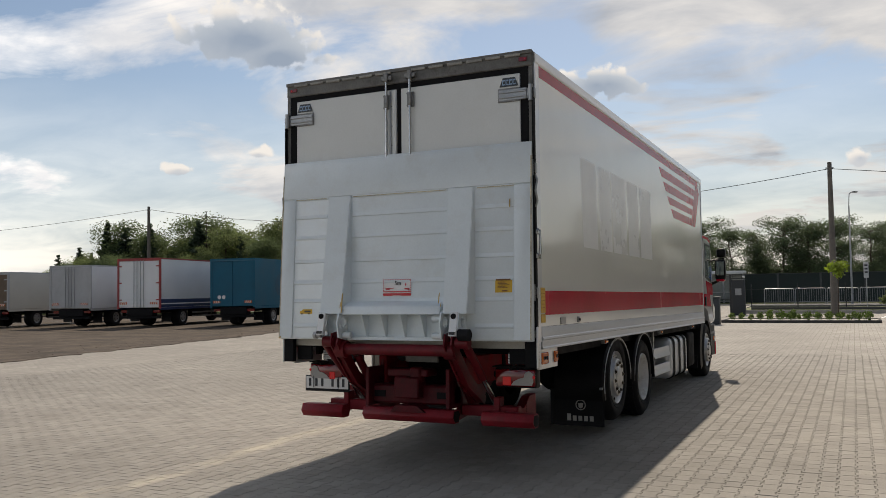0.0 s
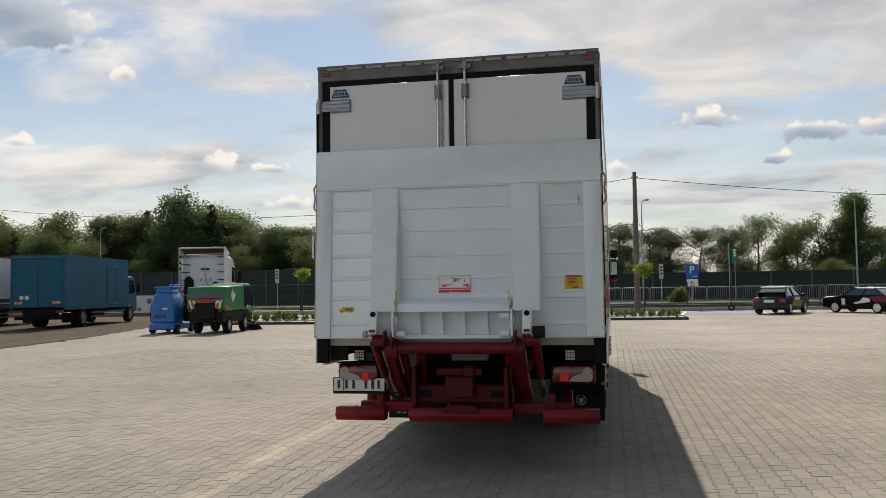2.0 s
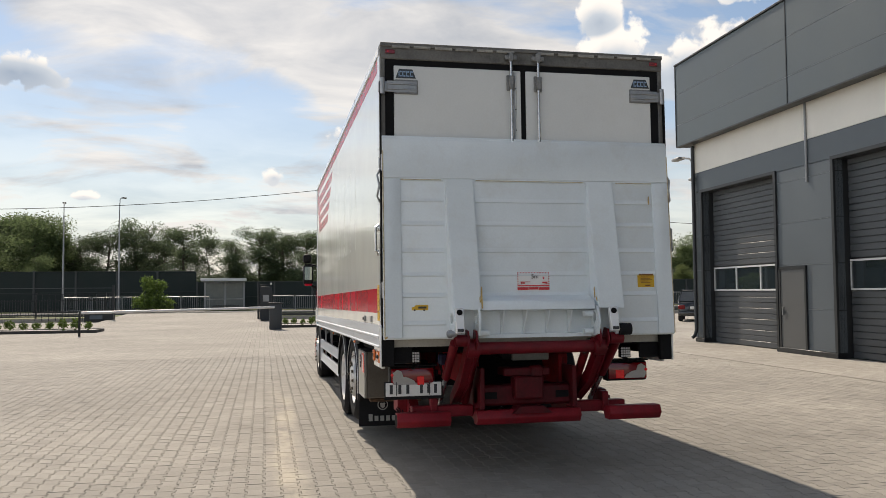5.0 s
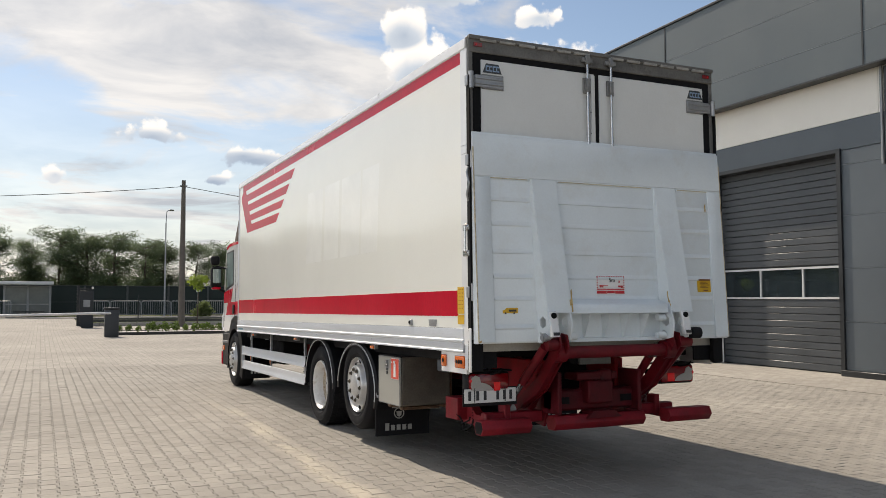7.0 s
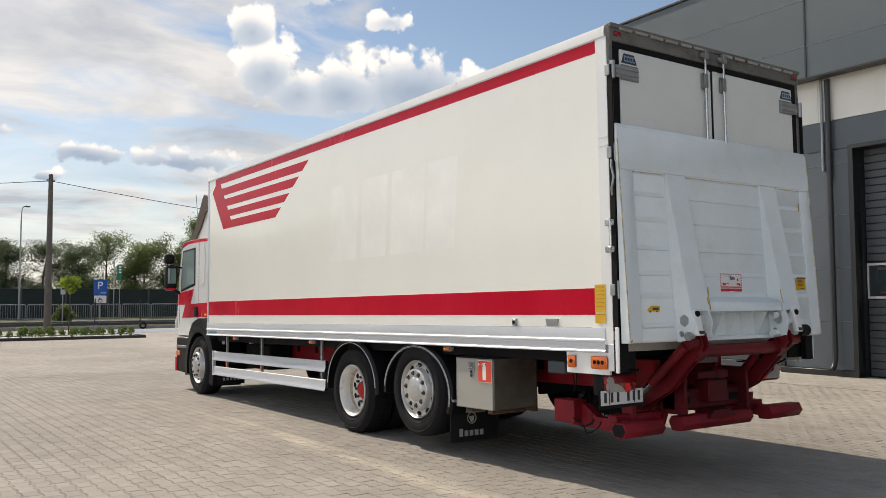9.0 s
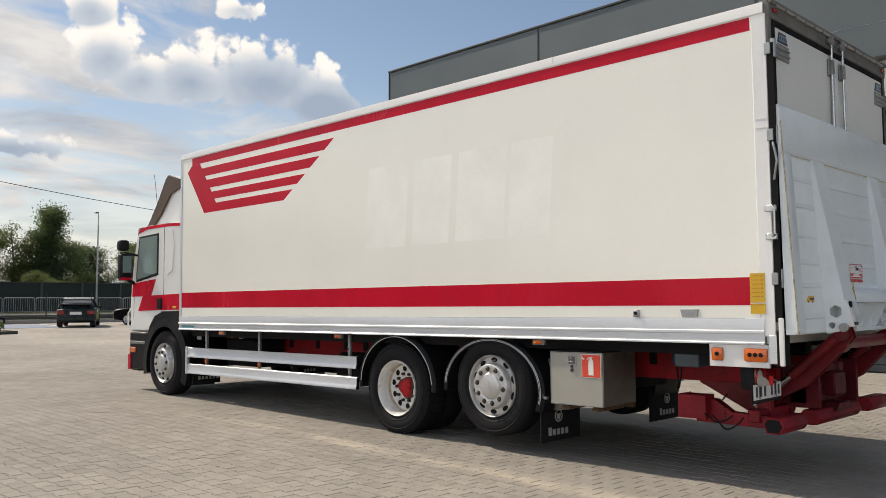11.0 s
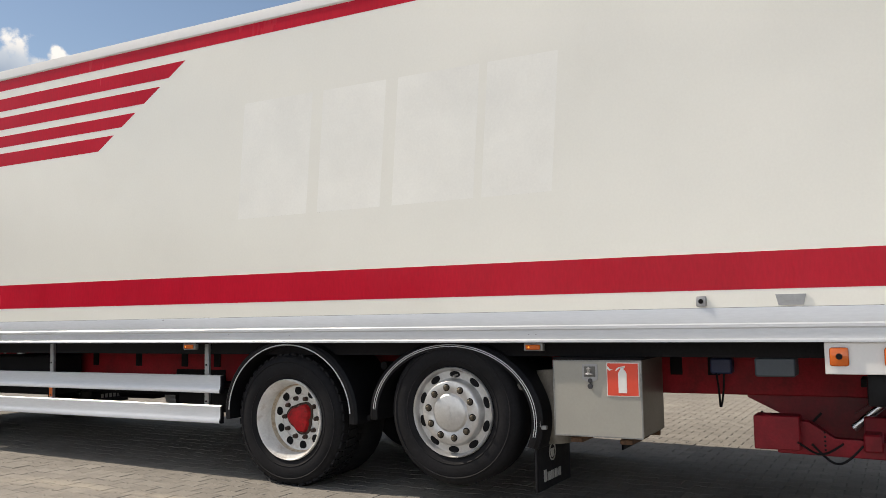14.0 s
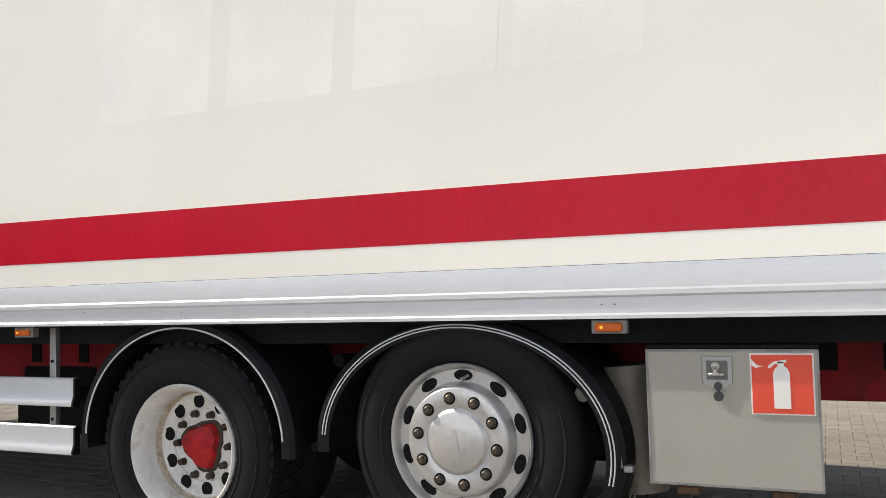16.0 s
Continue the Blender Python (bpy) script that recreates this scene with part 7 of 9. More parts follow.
for x, y, z in ((4.4, 48.5, 2.9), (-19.7, 44.0, 3.0), (10.3, 59.0, 4.25)):
    s2 = thing("information_sign", "narrow information sign on a thin post", "sign")
    part("post", bm_cyl(bmesh.new(), (x, y, 0.0), (x, y, z), 0.03, 8), GALV, s2)
    green = x > 9
    pl = part("plate", bm_box(bmesh.new(), (x - 0.13 - 0.06 * green, y - 0.05, z - 0.9 if not green else z - 1.1), (x + 0.13, y - 0.02, z), 0.01), surf("sign_green", (0.01, 0.22, 0.13), 0.4) if green else surf("sign_grey", (0.45, 0.46, 0.47), 0.4), s2)
    bm = bmesh.new()
    for k in range(3):
        bm_box(bm, (x - 0.08, y - 0.056, z - 0.22 - 0.2 * k), (x + 0.08, y - 0.051, z - 0.12 - 0.2 * k))
    part("print", bm, STICKWHITE if green else INK, pl)
rp = thing("bare_post", "bare galvanised post beside a green sign", "post")
part("post", bm_cyl(bmesh.new(), (9.9, 59.0, 0.3), (9.9, 59.0, 4.6), 0.04, 8), GALV, rp)
# disabled bay markings
mk = sheet("bay_marking", [[(5.0, 39.5), (9.2, 39.5), (9.6, 44.4), (5.6, 44.4)]], surf("bay_blue", (0.20, 0.25, 0.34), 0.8, vary=0.3, scale=2), 0.006, "faded blue disabled parking bay", "marking", 0.004)
mk2 = sheet("bay_line", [[(9.25, 39.4), (9.40, 39.4), (9.80, 44.5), (9.65, 44.5)], [(4.85, 39.4), (5.0, 39.4), (5.6, 44.5), (5.45, 44.5)]], STICKWHITE, 0.008, "white bay lines", "marking", 0.006)
# banner on the left fence
bn = thing("banner", "weathered white banner tied to the fence", "banner")
part("cloth", bm_box(bmesh.new(), (-36.0, 46.6, 0.12), (-23.2, 46.64, 1.42)), surf("banner_cloth", (0.62, 0.61, 0.59), 0.8, vary=0.1, scale=1.0), bn)
bm = bmesh.new()
for k, w in enumerate((0.32, 0.28, 0.34, 0.0, 0.3, 0.36, 0.28, 0.32, 0.0, 0.34, 0.3, 0.3, 0.26, 0.34, 0.3, 0.0, 0.3, 0.32)):
    if w:
        bm_box(bm, (-35.4 + 0.56 * k, 46.58, 0.86), (-35.4 + 0.56 * k + w, 46.6, 1.20))
        bm_box(bm, (-35.0 + 0.56 * k, 46.58, 0.36), (-35.0 + 0.56 * k + w * 0.8, 46.6, 0.58))
part("print", bm, surf("faded_print", (0.16, 0.15, 0.15), 0.8), bn)
for x in (-36.1, -32.0, -28.0, -23.1):
    part("post", bm_box(bmesh.new(), (x - 0.06, 46.66, 0), (x + 0.06, 46.76, 2.1)), DARKTRIM, bn)

# ---- plants ----
def leaf_mesh(name, centres, radii, n, size, mat, seed, flat=0.75, slim=False):
    """Many small bent leaf clumps scattered through overlapping lobes."""
    g = np.random.default_rng(seed)
    w = np.array(radii) ** 2
    pick = g.choice(len(radii), n, p=w / w.sum())
    d = g.normal(size=(n, 3))
    d /= np.linalg.norm(d, axis=1)[:, None]
    r = np.clip(g.normal(0.80, 0.24, n), 0.1, 1.28)
    c = np.array(centres)[pick] + d * (np.array(radii)[pick] * r)[:, None] * np.array([1, 1, flat])
    u = g.normal(size=(n, 3))
    u /= np.linalg.norm(u, axis=1)[:, None]
    v = np.cross(u, g.normal(size=(n, 3)))
    v /= np.linalg.norm(v, axis=1)[:, None]
    s = size * g.uniform(0.6, 1.4, n)[:, None]
    bend = np.cross(u, v) * s * 0.25
    pts = np.stack([c - u * s, c - v * s * 0.55 + bend, c + u * s, c + v * s * 0.55 + bend], 1).reshape(-1, 3)
    idx = np.arange(4 * n).reshape(-1, 4)
    if slim:
        pts = np.stack([c - u * s * 0.85 - v * s * 0.62, c - u * s * 0.7 + v * s * 0.66, c + u * s * 0.95], 1).reshape(-1, 3)
        idx = np.arange(3 * n).reshape(-1, 3)
    me = bpy.data.meshes.new(name)
    me.from_pydata(pts.tolist(), [], idx.tolist())
    me.materials.append(mat)
    return me


def tree_kind(kind, seed):
    """Meshes of a trunk with limbs and of a crown, about ten metres tall."""
    g = random.Random(seed)
    bm = bmesh.new()
    lean = g.uniform(-0.5, 0.5)
    H = 10.0
    spine = [Vector((lean * (k / 8) ** 2 + g.uniform(-0.08, 0.08), g.uniform(-0.1, 0.1), H * 0.92 * k / 8)) for k in range(9)]
    for a, b, k in zip(spine, spine[1:], range(8)):
        bm_cyl(bm, a, b, 0.20 * (1 - k / 9), 8, 0.20 * (1 - (k + 1) / 9), False)
    centres, radii = [], []
    low = {"round": 1, "open": 2, "pine": 3, "tall": 1, "pale": 1}[kind]
    for k in range({"round": 15, "open": 34, "pine": 46, "tall": 20, "pale": 18}[kind]):
        t = g.uniform(low / 8, 0.98)
        k8 = min(int(t * 8), 7)
        base = spine[k8].lerp(spine[k8 + 1], t * 8 - k8)
        a = g.uniform(0, 6.283)
        reach = {"pale": 2.4 * (1.05 - abs(t - 0.5)), "round": 2.5 * (1.05 - abs(t - 0.55)), "open": 2.3 * (1.12 - 0.8 * abs(t - 0.6)), "pine": 1.5 * (1.08 - t), "tall": 2.2 * (1.12 - t * 0.75)}[kind] * g.uniform(0.4, 1.0)
        tip = base + Vector((math.cos(a) * reach, math.sin(a) * reach, reach * g.uniform(0.15, 0.6) if kind != "pine" else 0.1))
        bm_cyl(bm, base, tip, 0.06, 5, 0.02, False)
        for f in (0.6, 1.0):
            centres.append(tuple(base.lerp(tip, f)))
            radii.append({"round": 1.5, "pale": 1.3, "open": 1.0, "pine": 0.9, "tall": 1.35}[kind] * g.uniform(0.6, 1.15) * (1.0 if kind != "pine" else 0.75 * (1.25 - t)))
    centres.append(tuple(spine[-1]))
    radii.append(0.8 if kind != "pine" else 0.25)
    mat = {"pale": LEAFE, "round": LEAFA, "open": LEAFB, "pine": LEAFC, "tall": LEAFA}[kind]
    count = {"pale": 10500, "round": 10500, "open": 11000, "pine": 6500, "tall": 11500}[kind]
    return to_mesh("trunk", bm, BARK), leaf_mesh("crown", centres, radii, count, 0.086 if kind == "open" else 0.10, mat, seed, 0.8 if kind != "pine" else 0.7, True)


KINDS = {k: [tree_kind(k, 31 * i + j) for j in range(4)] for i, k in enumerate(("round", "open", "pine", "tall", "pale"))}
TREE_LABEL = {"pale": "light green leafy tree behind the barrier", "round": "broad leafy green tree behind the barrier", "open": "slender tree with an airy see-through crown", "pine": "dark pine with layered branches", "tall": "tall dense green tree behind the barrier"}


def tree(kind, x, y, h, seed, slim=1.0):
    g = random.Random(seed)
    ob = thing("tree", TREE_LABEL[kind], "tree", Matrix.Translation((x, y, 0.1)) @ pose(0, 0, 0, 0, 0, g.uniform(0, 360)) @ Matrix.Diagonal((h / 10 * g.uniform(1.1, 1.45) * slim, h / 10 * g.uniform(1.1, 1.45) * slim, h / 9.9, 1)), "trees behind the barrier")
    for nm, me in zip(("trunk", "crown"), g.choice(KINDS[kind])):
        o = new(nm, me)
        o.parent = ob
    return ob


# skyline: position along the road and tree height
SKYX = [-125, -111, -104, -93, -83, -77, -70, -62, -54, -49, -42, -35, -30, -26, -23.5, -20, -10, -4, 0, 7, 11, 13.5, 16, 20, 25.5, 27.5, 29, 32, 35, 41, 60, 90]
SKYH = [3, 8, 9.4, 12.3, 12.3, 12.0, 11.2, 11.7, 12.8, 12.6, 9.6, 8.8, 9.6, 9.4, 7.6, 8.8, 8.8, 7.8, 7.7, 7.8, 7.3, 7.2, 8.6, 8.4, 8.4, 7.8, 5.6, 6.4, 7.6, 7.4, 7.6, 8.0]
rnd = random.Random(7)
x, k = -118.0, 0
while x < 54:
    h = float(np.interp(x, SKYX, SKYH)) * rnd.uniform(0.84, 1.10) * (0.95 if x < -50 else 1.0)
    if x < -44:
        kind, step = rnd.choice(("round", "pale", "tall", "pine")), rnd.uniform(1.7, 2.8)
    elif x < -23:
        kind, step = rnd.choice(("round", "tall", "tall")), rnd.uniform(1.4, 2.0)
    elif x < 14.5:
        kind, step = "open", rnd.uniform(2.3, 3.3)
    elif x < 28.5:
        kind, step = rnd.choice(("pale", "round", "tall")), rnd.uniform(1.6, 2.3)
    else:
        kind, step = rnd.choice(("pale", "round", "tall")), rnd.uniform(1.5, 2.2)
    tree(kind, x, 88 + rnd.uniform(-3, 5), max(h, 2.5), 100 + k, 0.8 if 14.5 < x < 28.5 else 1.0)
    if kind == "open" and rnd.random() < 0.5:
        tree("open", x + rnd.uniform(-1, 1), 96 + rnd.uniform(-2, 3), max(h * rnd.uniform(0.75, 0.95), 2.5), 400 + k)
    if x < -23 and rnd.random() < 0.85:
        tree(rnd.choice(("tall", "round", "pine")), x + rnd.uniform(-1.5, 1.5), 97 + rnd.uniform(-2, 3), max(h * rnd.uniform(0.8, 1.02), 2.5), 1400 + k)
    if -46 < x < -22:
        tree("round", x + rnd.uniform(-0.8, 0.8), 93 + rnd.uniform(-1, 1), h * rnd.uniform(0.80, 0.95), 1800 + k)
    if kind != "open" and rnd.random() < (0.55 if x < 14 else 0.25):
        tree(rnd.choice(("round", "pale")), x + rnd.uniform(-1, 1), 80 + rnd.uniform(-2, 2), max(h * rnd.uniform(0.40, 0.75), 2.0), 700 + k)
    x += step
    k += 1
# the high crown group near the gap, and one tall tree
tree("tall", -47.5, 84, 13.8, 901)
for px, ph, pk in ((-96.5, 13.2, 903), (-93.5, 12.2, 906), (-79.0, 12.6, 904), (-44.5, 12.4, 905), (-88.0, 12.6, 907)):
    tree("pine", px, 86, ph, pk)
# a dead conifer standing bare in the wood
dead = thing("dead_tree", "bare dead conifer standing among green trees", "tree", Matrix.Translation((-79.5, 88, 0.1)))
bm = bm_cyl(bmesh.new(), (0, 0, 0), (0.15, 0, 13.4), 0.16, 8, 0.03, False)
gd = random.Random(12)
for k in range(34):
    z, a = gd.uniform(8.2, 13.2), gd.uniform(0, 6.283)
    r = 0.30 * (13.6 - z) * gd.uniform(0.5, 1.2) + 0.15
    tip = (0.12 + math.cos(a) * r, math.sin(a) * r, z - 0.18 * r)
    bm_cyl(bm, (0.12, 0, z), tip, 0.035, 5, 0.012, False)
    for f in (0.5, 0.75):
        m = Vector((0.12, 0, z)).lerp(Vector(tip), f)
        bm_cyl(bm, m, m + Vector((gd.uniform(-0.3, 0.3), gd.uniform(-0.3, 0.3), gd.uniform(-0.25, 0.1))), 0.015, 4, 0.006, False)
part("dead_trunk", bm, BARK, dead)
tree("tall", 25.2, 85, 10.4, 902, 0.72)
tree("tall", 25.9, 86.5, 9.4, 908, 0.66)

# bush by the shelter, young trees with round heads
bu = thing("bush", "loose green roadside bush", "bush")
o = new("foliage", leaf_mesh("foliage", [(-10.1, 57.2, 1.1), (-9.3, 57.2, 0.9), (-10.9, 57.2, 1.0), (-10.1, 57.2, 2.0), (-10.5, 57.2, 2.5), (-9.7, 57.2, 2.2)], [0.85, 0.65, 0.65, 0.75, 0.5, 0.5], 2200, 0.11, SHRUB, 5))
o.parent = bu
bu2 = thing("bush", "loose green roadside bush", "bush")
o = new("foliage", leaf_mesh("foliage", [(6.2, 56.5, 0.65), (5.7, 56.5, 0.55), (6.1, 56.5, 1.1)], [0.55, 0.45, 0.4], 900, 0.09, LEAFE, 6))
o.parent = bu2
for x, y, z in ((3.0, 40.0, 2.45), (-18.0, 44.0, 2.63)):
    yt = thing("young_tree", "young tree with a small bright round crown", "tree")
    part("trunk", bm_cyl(bmesh.new(), (x, y, 0), (x + 0.05, y, z), 0.035, 8, 0.02), BARK, yt)
    o = new("crown", leaf_mesh("crown", [(x, y, z), (x + 0.25, y, z + 0.12), (x - 0.22, y, z + 0.05), (x + 0.05, y, z - 0.25)], [0.38, 0.28, 0.28, 0.25], 420, 0.085, LEAFD, int(x) + 40, 0.9))
    o.parent = yt


def planted_bed(name, x0, x1, y0, y1, shrubs, seed):
    bed = thing(name, "planted bed with white gravel and low concrete edging", "flower bed")
    for a, b in (((x0, y0, 0), (x1, y0 + 0.1, 0.12)), ((x0, y1 - 0.1, 0), (x1, y1, 0.12)), ((x0, y0 + 0.1, 0), (x0 + 0.1, y1 - 0.1, 0.12)), ((x1 - 0.1, y0 + 0.1, 0), (x1, y1 - 0.1, 0.12))):
        part("edging", bm_box(bmesh.new(), a, b, 0.01), surf("edging_dark", (0.06, 0.056, 0.052), 0.9), bed)
    part("gravel_fill", bm_box(bmesh.new(), (x0 + 0.1, y0 + 0.1, 0), (x1 - 0.1, y1 - 0.1, 0.09)), surf("white_pebbles", (0.42, 0.40, 0.37), 0.95, vary=0.35, scale=6, grain=25, bump=0.02), bed)
    g = random.Random(seed)
    kinds = [leaf_mesh("shrub_leaves", [(0, 0, 0.16), (0.09, 0.05, 0.22), (-0.09, -0.04, 0.20), (0.0, 0.0, 0.30)], [0.15, 0.12, 0.12, 0.11], 170, 0.045, SHRUB, 50 + i + seed) for i in range(3)]
    for x, y, sc in shrubs:
        ob = tagged(new("shrub", g.choice(kinds)), "small clipped green shrub in pebbles", "shrub", "shrubs in the beds")
        ob.matrix_world = Matrix.Translation((x, y, 0.08)) @ pose(0, 0, 0, 0, 0, g.uniform(0, 360)) @ Matrix.Diagonal((sc, sc, sc, 1))


g = random.Random(3)
planted_bed("flower_bed", -1.7, 4.75, 33.2, 35.6, [(-1.3 + k * 0.40, 33.9 + g.uniform(-0.1, 0.1), g.uniform(0.78, 1.05)) for k in range(15)] + [(0.2 + k * 0.5, 34.9 + g.uniform(-0.2, 0.2), g.uniform(0.85, 1.25)) for k in range(9)], 1)
planted_bed("flower_bed", -19.5, -9.2, 31.2, 33.0, [(-19.0 + k * 0.52, 31.8 + g.uniform(-0.1, 0.1), g.uniform(1.0, 1.35)) for k in range(19)] + [(-19.2 + k * 0.6, 32.6, g.uniform(1.1, 1.5)) for k in range(9)], 2)

# ---- parked vehicles ----
def small_wheel(parent, x, y, z, r, s, rim_mat=RIMSILVER, width=0.24, rim=0.58):
    """A wheel whose outer face looks towards x times s."""
    m = Matrix.Translation((x, y, z)) @ Matrix.Diagonal((s, 1, 1, 1))
    prof = [(r * rim, -0.02), (r * (rim + 0.08), 0.0), (r * 0.86, 0.006), (r * 0.97, -0.02), (r, -0.05), (r, -width + 0.04), (r * 0.95, -width), (r * rim, -width)]
    w = part("wheel", bm_lathe(bmesh.new(), prof, 28, m), RUBBER, parent, "black tyre on a light rim")
    part("rim", bm_lathe(bmesh.new(), [(r * (rim + 0.01), -0.015), (r * rim * 0.92, -0.03), (r * rim * 0.72, -0.055), (r * rim * 0.45, -0.03), (r * 0.16, -0.02), (0.012, -0.02)], 24, m), rim_mat, w)
    bm = bmesh.new()
    # flat dark discs paint the shaded gaps of the rim
    for k in range(6):
        made = bmesh.ops.create_circle(bm, cap_ends=True, segments=8, radius=r * rim * 0.13)["verts"]
        xform(bm, made, m @ pose(0, 0, 0, 60 * k, 0, 0) @ Matrix.Translation((-0.038, 0, r * rim * 0.62)) @ pose(0, 0, 0, 0, 90, 0))
    part("rim_opening", bm, SEAL, w)
    return w


RIMGREY = surf("dusty_grey_rim", (0.22, 0.22, 0.22), 0.5, 0.3, vary=0.2, scale=8)


def parked_truck(label, m, length, height, paint, lower, rear_mat, trim_mat, cab_mat=None, band=None, rods=(-0.28, -0.10, 0.10, 0.28), group="trucks parked on the gravel"):
    """A box truck with its rear at y = 0, nose towards +y."""
    t = thing("parked_truck", label, "truck", m, group)
    W, Z0 = 1.25, 0.98
    body = part("cargo_box", bm_box(bmesh.new(), (-W, 0.04, Z0), (W, length, height), 0.02), paint, t)
    for s in (-1, 1):
        a, b = sorted((W * s, (W + 0.012) * s))
        if band:
            part("side_band", bm_box(bmesh.new(), (a, 0.05, Z0 + 0.02), (b, length - 0.02, Z0 + 0.42)), band, body)
            part("side_stripe", bm_box(bmesh.new(), (a, 0.05, Z0 + 0.16), (b + 0.004 * s if s > 0 else b, length - 0.02, Z0 + 0.22)), STICKWHITE, body)
        part("roof_rail", bm_box(bmesh.new(), (a, 0.0, height - 0.06), (b, length, height + 0.01)), trim_mat, body)
        part("bottom_rail", bm_box(bmesh.new(), (a, 0.0, Z0 - 0.12), (b, length, Z0)), lower, body)
        part("corner_post", bm_box(bmesh.new(), (min((W - 0.09) * s, (W + 0.01) * s), -0.02, Z0 - 0.05), (max((W - 0.09) * s, (W + 0.01) * s), 0.06, height)), trim_mat, t)
    part("header", bm_box(bmesh.new(), (-W, -0.03, height - 0.13), (W, 0.05, height + 0.012)), trim_mat, t)
    for a, b in ((-W + 0.1, -0.01), (0.01, W - 0.1)):
        part("rear_door", bm_box(bmesh.new(), (a, -0.005, Z0 + 0.03), (b, 0.05, height - 0.14), 0.008), rear_mat, t)
    for x in rods:
        part("lock_rod", bm_cyl(bmesh.new(), (x, -0.03, Z0), (x, -0.03, height - 0.08), 0.016, 8), STEEL, t)
    for s in (-1, 1):
        for z in (Z0 + 0.4, (Z0 + height) / 2, height - 0.4):
            part("hinge", bm_box(bmesh.new(), (min(1.0 * s, 1.22 * s), -0.035, z - 0.03), (max(1.0 * s, 1.22 * s), -0.01, z + 0.03)), trim_mat, t)
        part("chassis_rail", bm_box(bmesh.new(), (0.42 * s - 0.05, 0.2, 0.72), (0.42 * s + 0.05, length + 1.2, 0.95)), DARK, t)
        lamp = part("tail_lamp", bm_box(bmesh.new(), (min(0.72 * s, 1.12 * s), 0.12, 0.72), (max(0.72 * s, 1.12 * s), 0.2, 0.86), 0.01), REDLENS, t)
        panel = part("warning_panel", bm_box(bmesh.new(), (min(0.68 * s, 1.08 * s), -0.05, Z0 + 0.17), (max(0.68 * s, 1.08 * s), -0.035, Z0 + 0.29)), ORANGE, t, "orange and white warning panel")
        for k in range(3):
            x0 = (0.74 + 0.12 * k) * s
            part("chevron", bm_prism(bmesh.new(), [(x0 - 0.025, Z0 + 0.172), (x0 + 0.025, Z0 + 0.172), (x0 + 0.025 + 0.05 * s, Z0 + 0.288), (x0 - 0.025 + 0.05 * s, Z0 + 0.288)], "y", -0.055, -0.048), STICKWHITE, panel)
        part("mud_flap", bm_box(bmesh.new(), (min(0.65 * s, 1.2 * s), 1.0, 0.25), (max(0.65 * s, 1.2 * s), 1.02, 0.7)), BLACK, t)
        small_wheel(t, 1.2 * s, 2.2, 0.46, 0.46, s, RIMGREY, 0.5)
        small_wheel(t, 1.2 * s, length + 0.55, 0.46, 0.46, s, RIMGREY, 0.3)
        part("side_guard", bm_box(bmesh.new(), (min(1.15 * s, 1.2 * s), 3.1, 0.62), (max(1.15 * s, 1.2 * s), length - 0.4, 0.70)), DIRTYALU, t)
        part("side_guard", bm_box(bmesh.new(), (min(1.15 * s, 1.2 * s), 3.1, 0.42), (max(1.15 * s, 1.2 * s), length - 0.4, 0.50)), DIRTYALU, t)
    part("underrun_bar", bm_box(bmesh.new(), (-1.15, 0.1, 0.42), (1.15, 0.22, 0.56), 0.02), DARK, t)
    part("tail_lift_unit", bm_box(bmesh.new(), (-0.75, 0.05, 0.55), (0.75, 0.5, 0.95), 0.03), DARK, t)
    part("fuel_tank", bm_box(bmesh.new(), (0.55, 3.6, 0.42), (1.15, 4.8, 0.92), 0.08, seg=3), DARK, t)
    cm = cab_mat or paint
    y = length + 0.12
    cabm = part("cab", bm_prism(bmesh.new(), [(y, 0.62), (y, 2.45), (y + 0.7, 2.55), (y + 1.2, 2.45), (y + 1.55, 1.55), (y + 1.6, 0.55), (y + 0.9, 0.55), (y + 0.85, 0.95), (y + 0.05, 0.95)], "x", -1.12, 1.12, 0.05), cm, t)
    for s in (-1, 1):
        a, b = sorted((1.119 * s, 1.125 * s))
        part("side_window", bm_prism(bmesh.new(), [(y + 0.35, 2.3), (y + 1.05, 2.3), (y + 1.35, 1.62), (y + 0.35, 1.55)], "x", a, b), GLASSDARK, cabm)
        part("mirror", bm_box(bmesh.new(), (min(1.2 * s, 1.4 * s), y + 1.25, 1.6), (max(1.2 * s, 1.4 * s), y + 1.35, 2.1), 0.03), BLACK, cabm)
    part("windscreen", bm_prism(bmesh.new(), [(y + 1.215, 2.38), (y + 1.535, 1.6), (y + 1.545, 1.6), (y + 1.225, 2.38)], "x", -1.0, 1.0), GLASSDARK, cabm)
    return t


PT = lambda x, y, deg=11.0: Matrix.Translation((x, y, 0.03)) @ pose(0, 0, 0, 0, 0, deg)
BLUEPAINT = surf("petrol_blue_paint", (0.006, 0.11, 0.18), 0.5, vary=0.12, scale=0.8, dirt=0.2, dirt_col=(0.03, 0.12, 0.18), spec=0.3)
WHITEPAINT = surf("van_white_paint", (0.80, 0.80, 0.80), 0.35, vary=0.05, scale=1, dirt=0.15, dirt_col=(0.45, 0.43, 0.4))
NAVY = surf("navy_paint", (0.015, 0.03, 0.10), 0.4, vary=0.15)
REDTRIM = surf("red_trim", (0.32, 0.03, 0.03), 0.4, vary=0.2)
GREYREAR = surf("grey_rear_paint", (0.45, 0.45, 0.45), 0.45, vary=0.08, scale=1.5, dirt=0.3, dirt_col=(0.25, 0.24, 0.22))
BROWNREAR = surf("brown_interior", (0.16, 0.11, 0.07), 0.7, vary=0.25, scale=2)
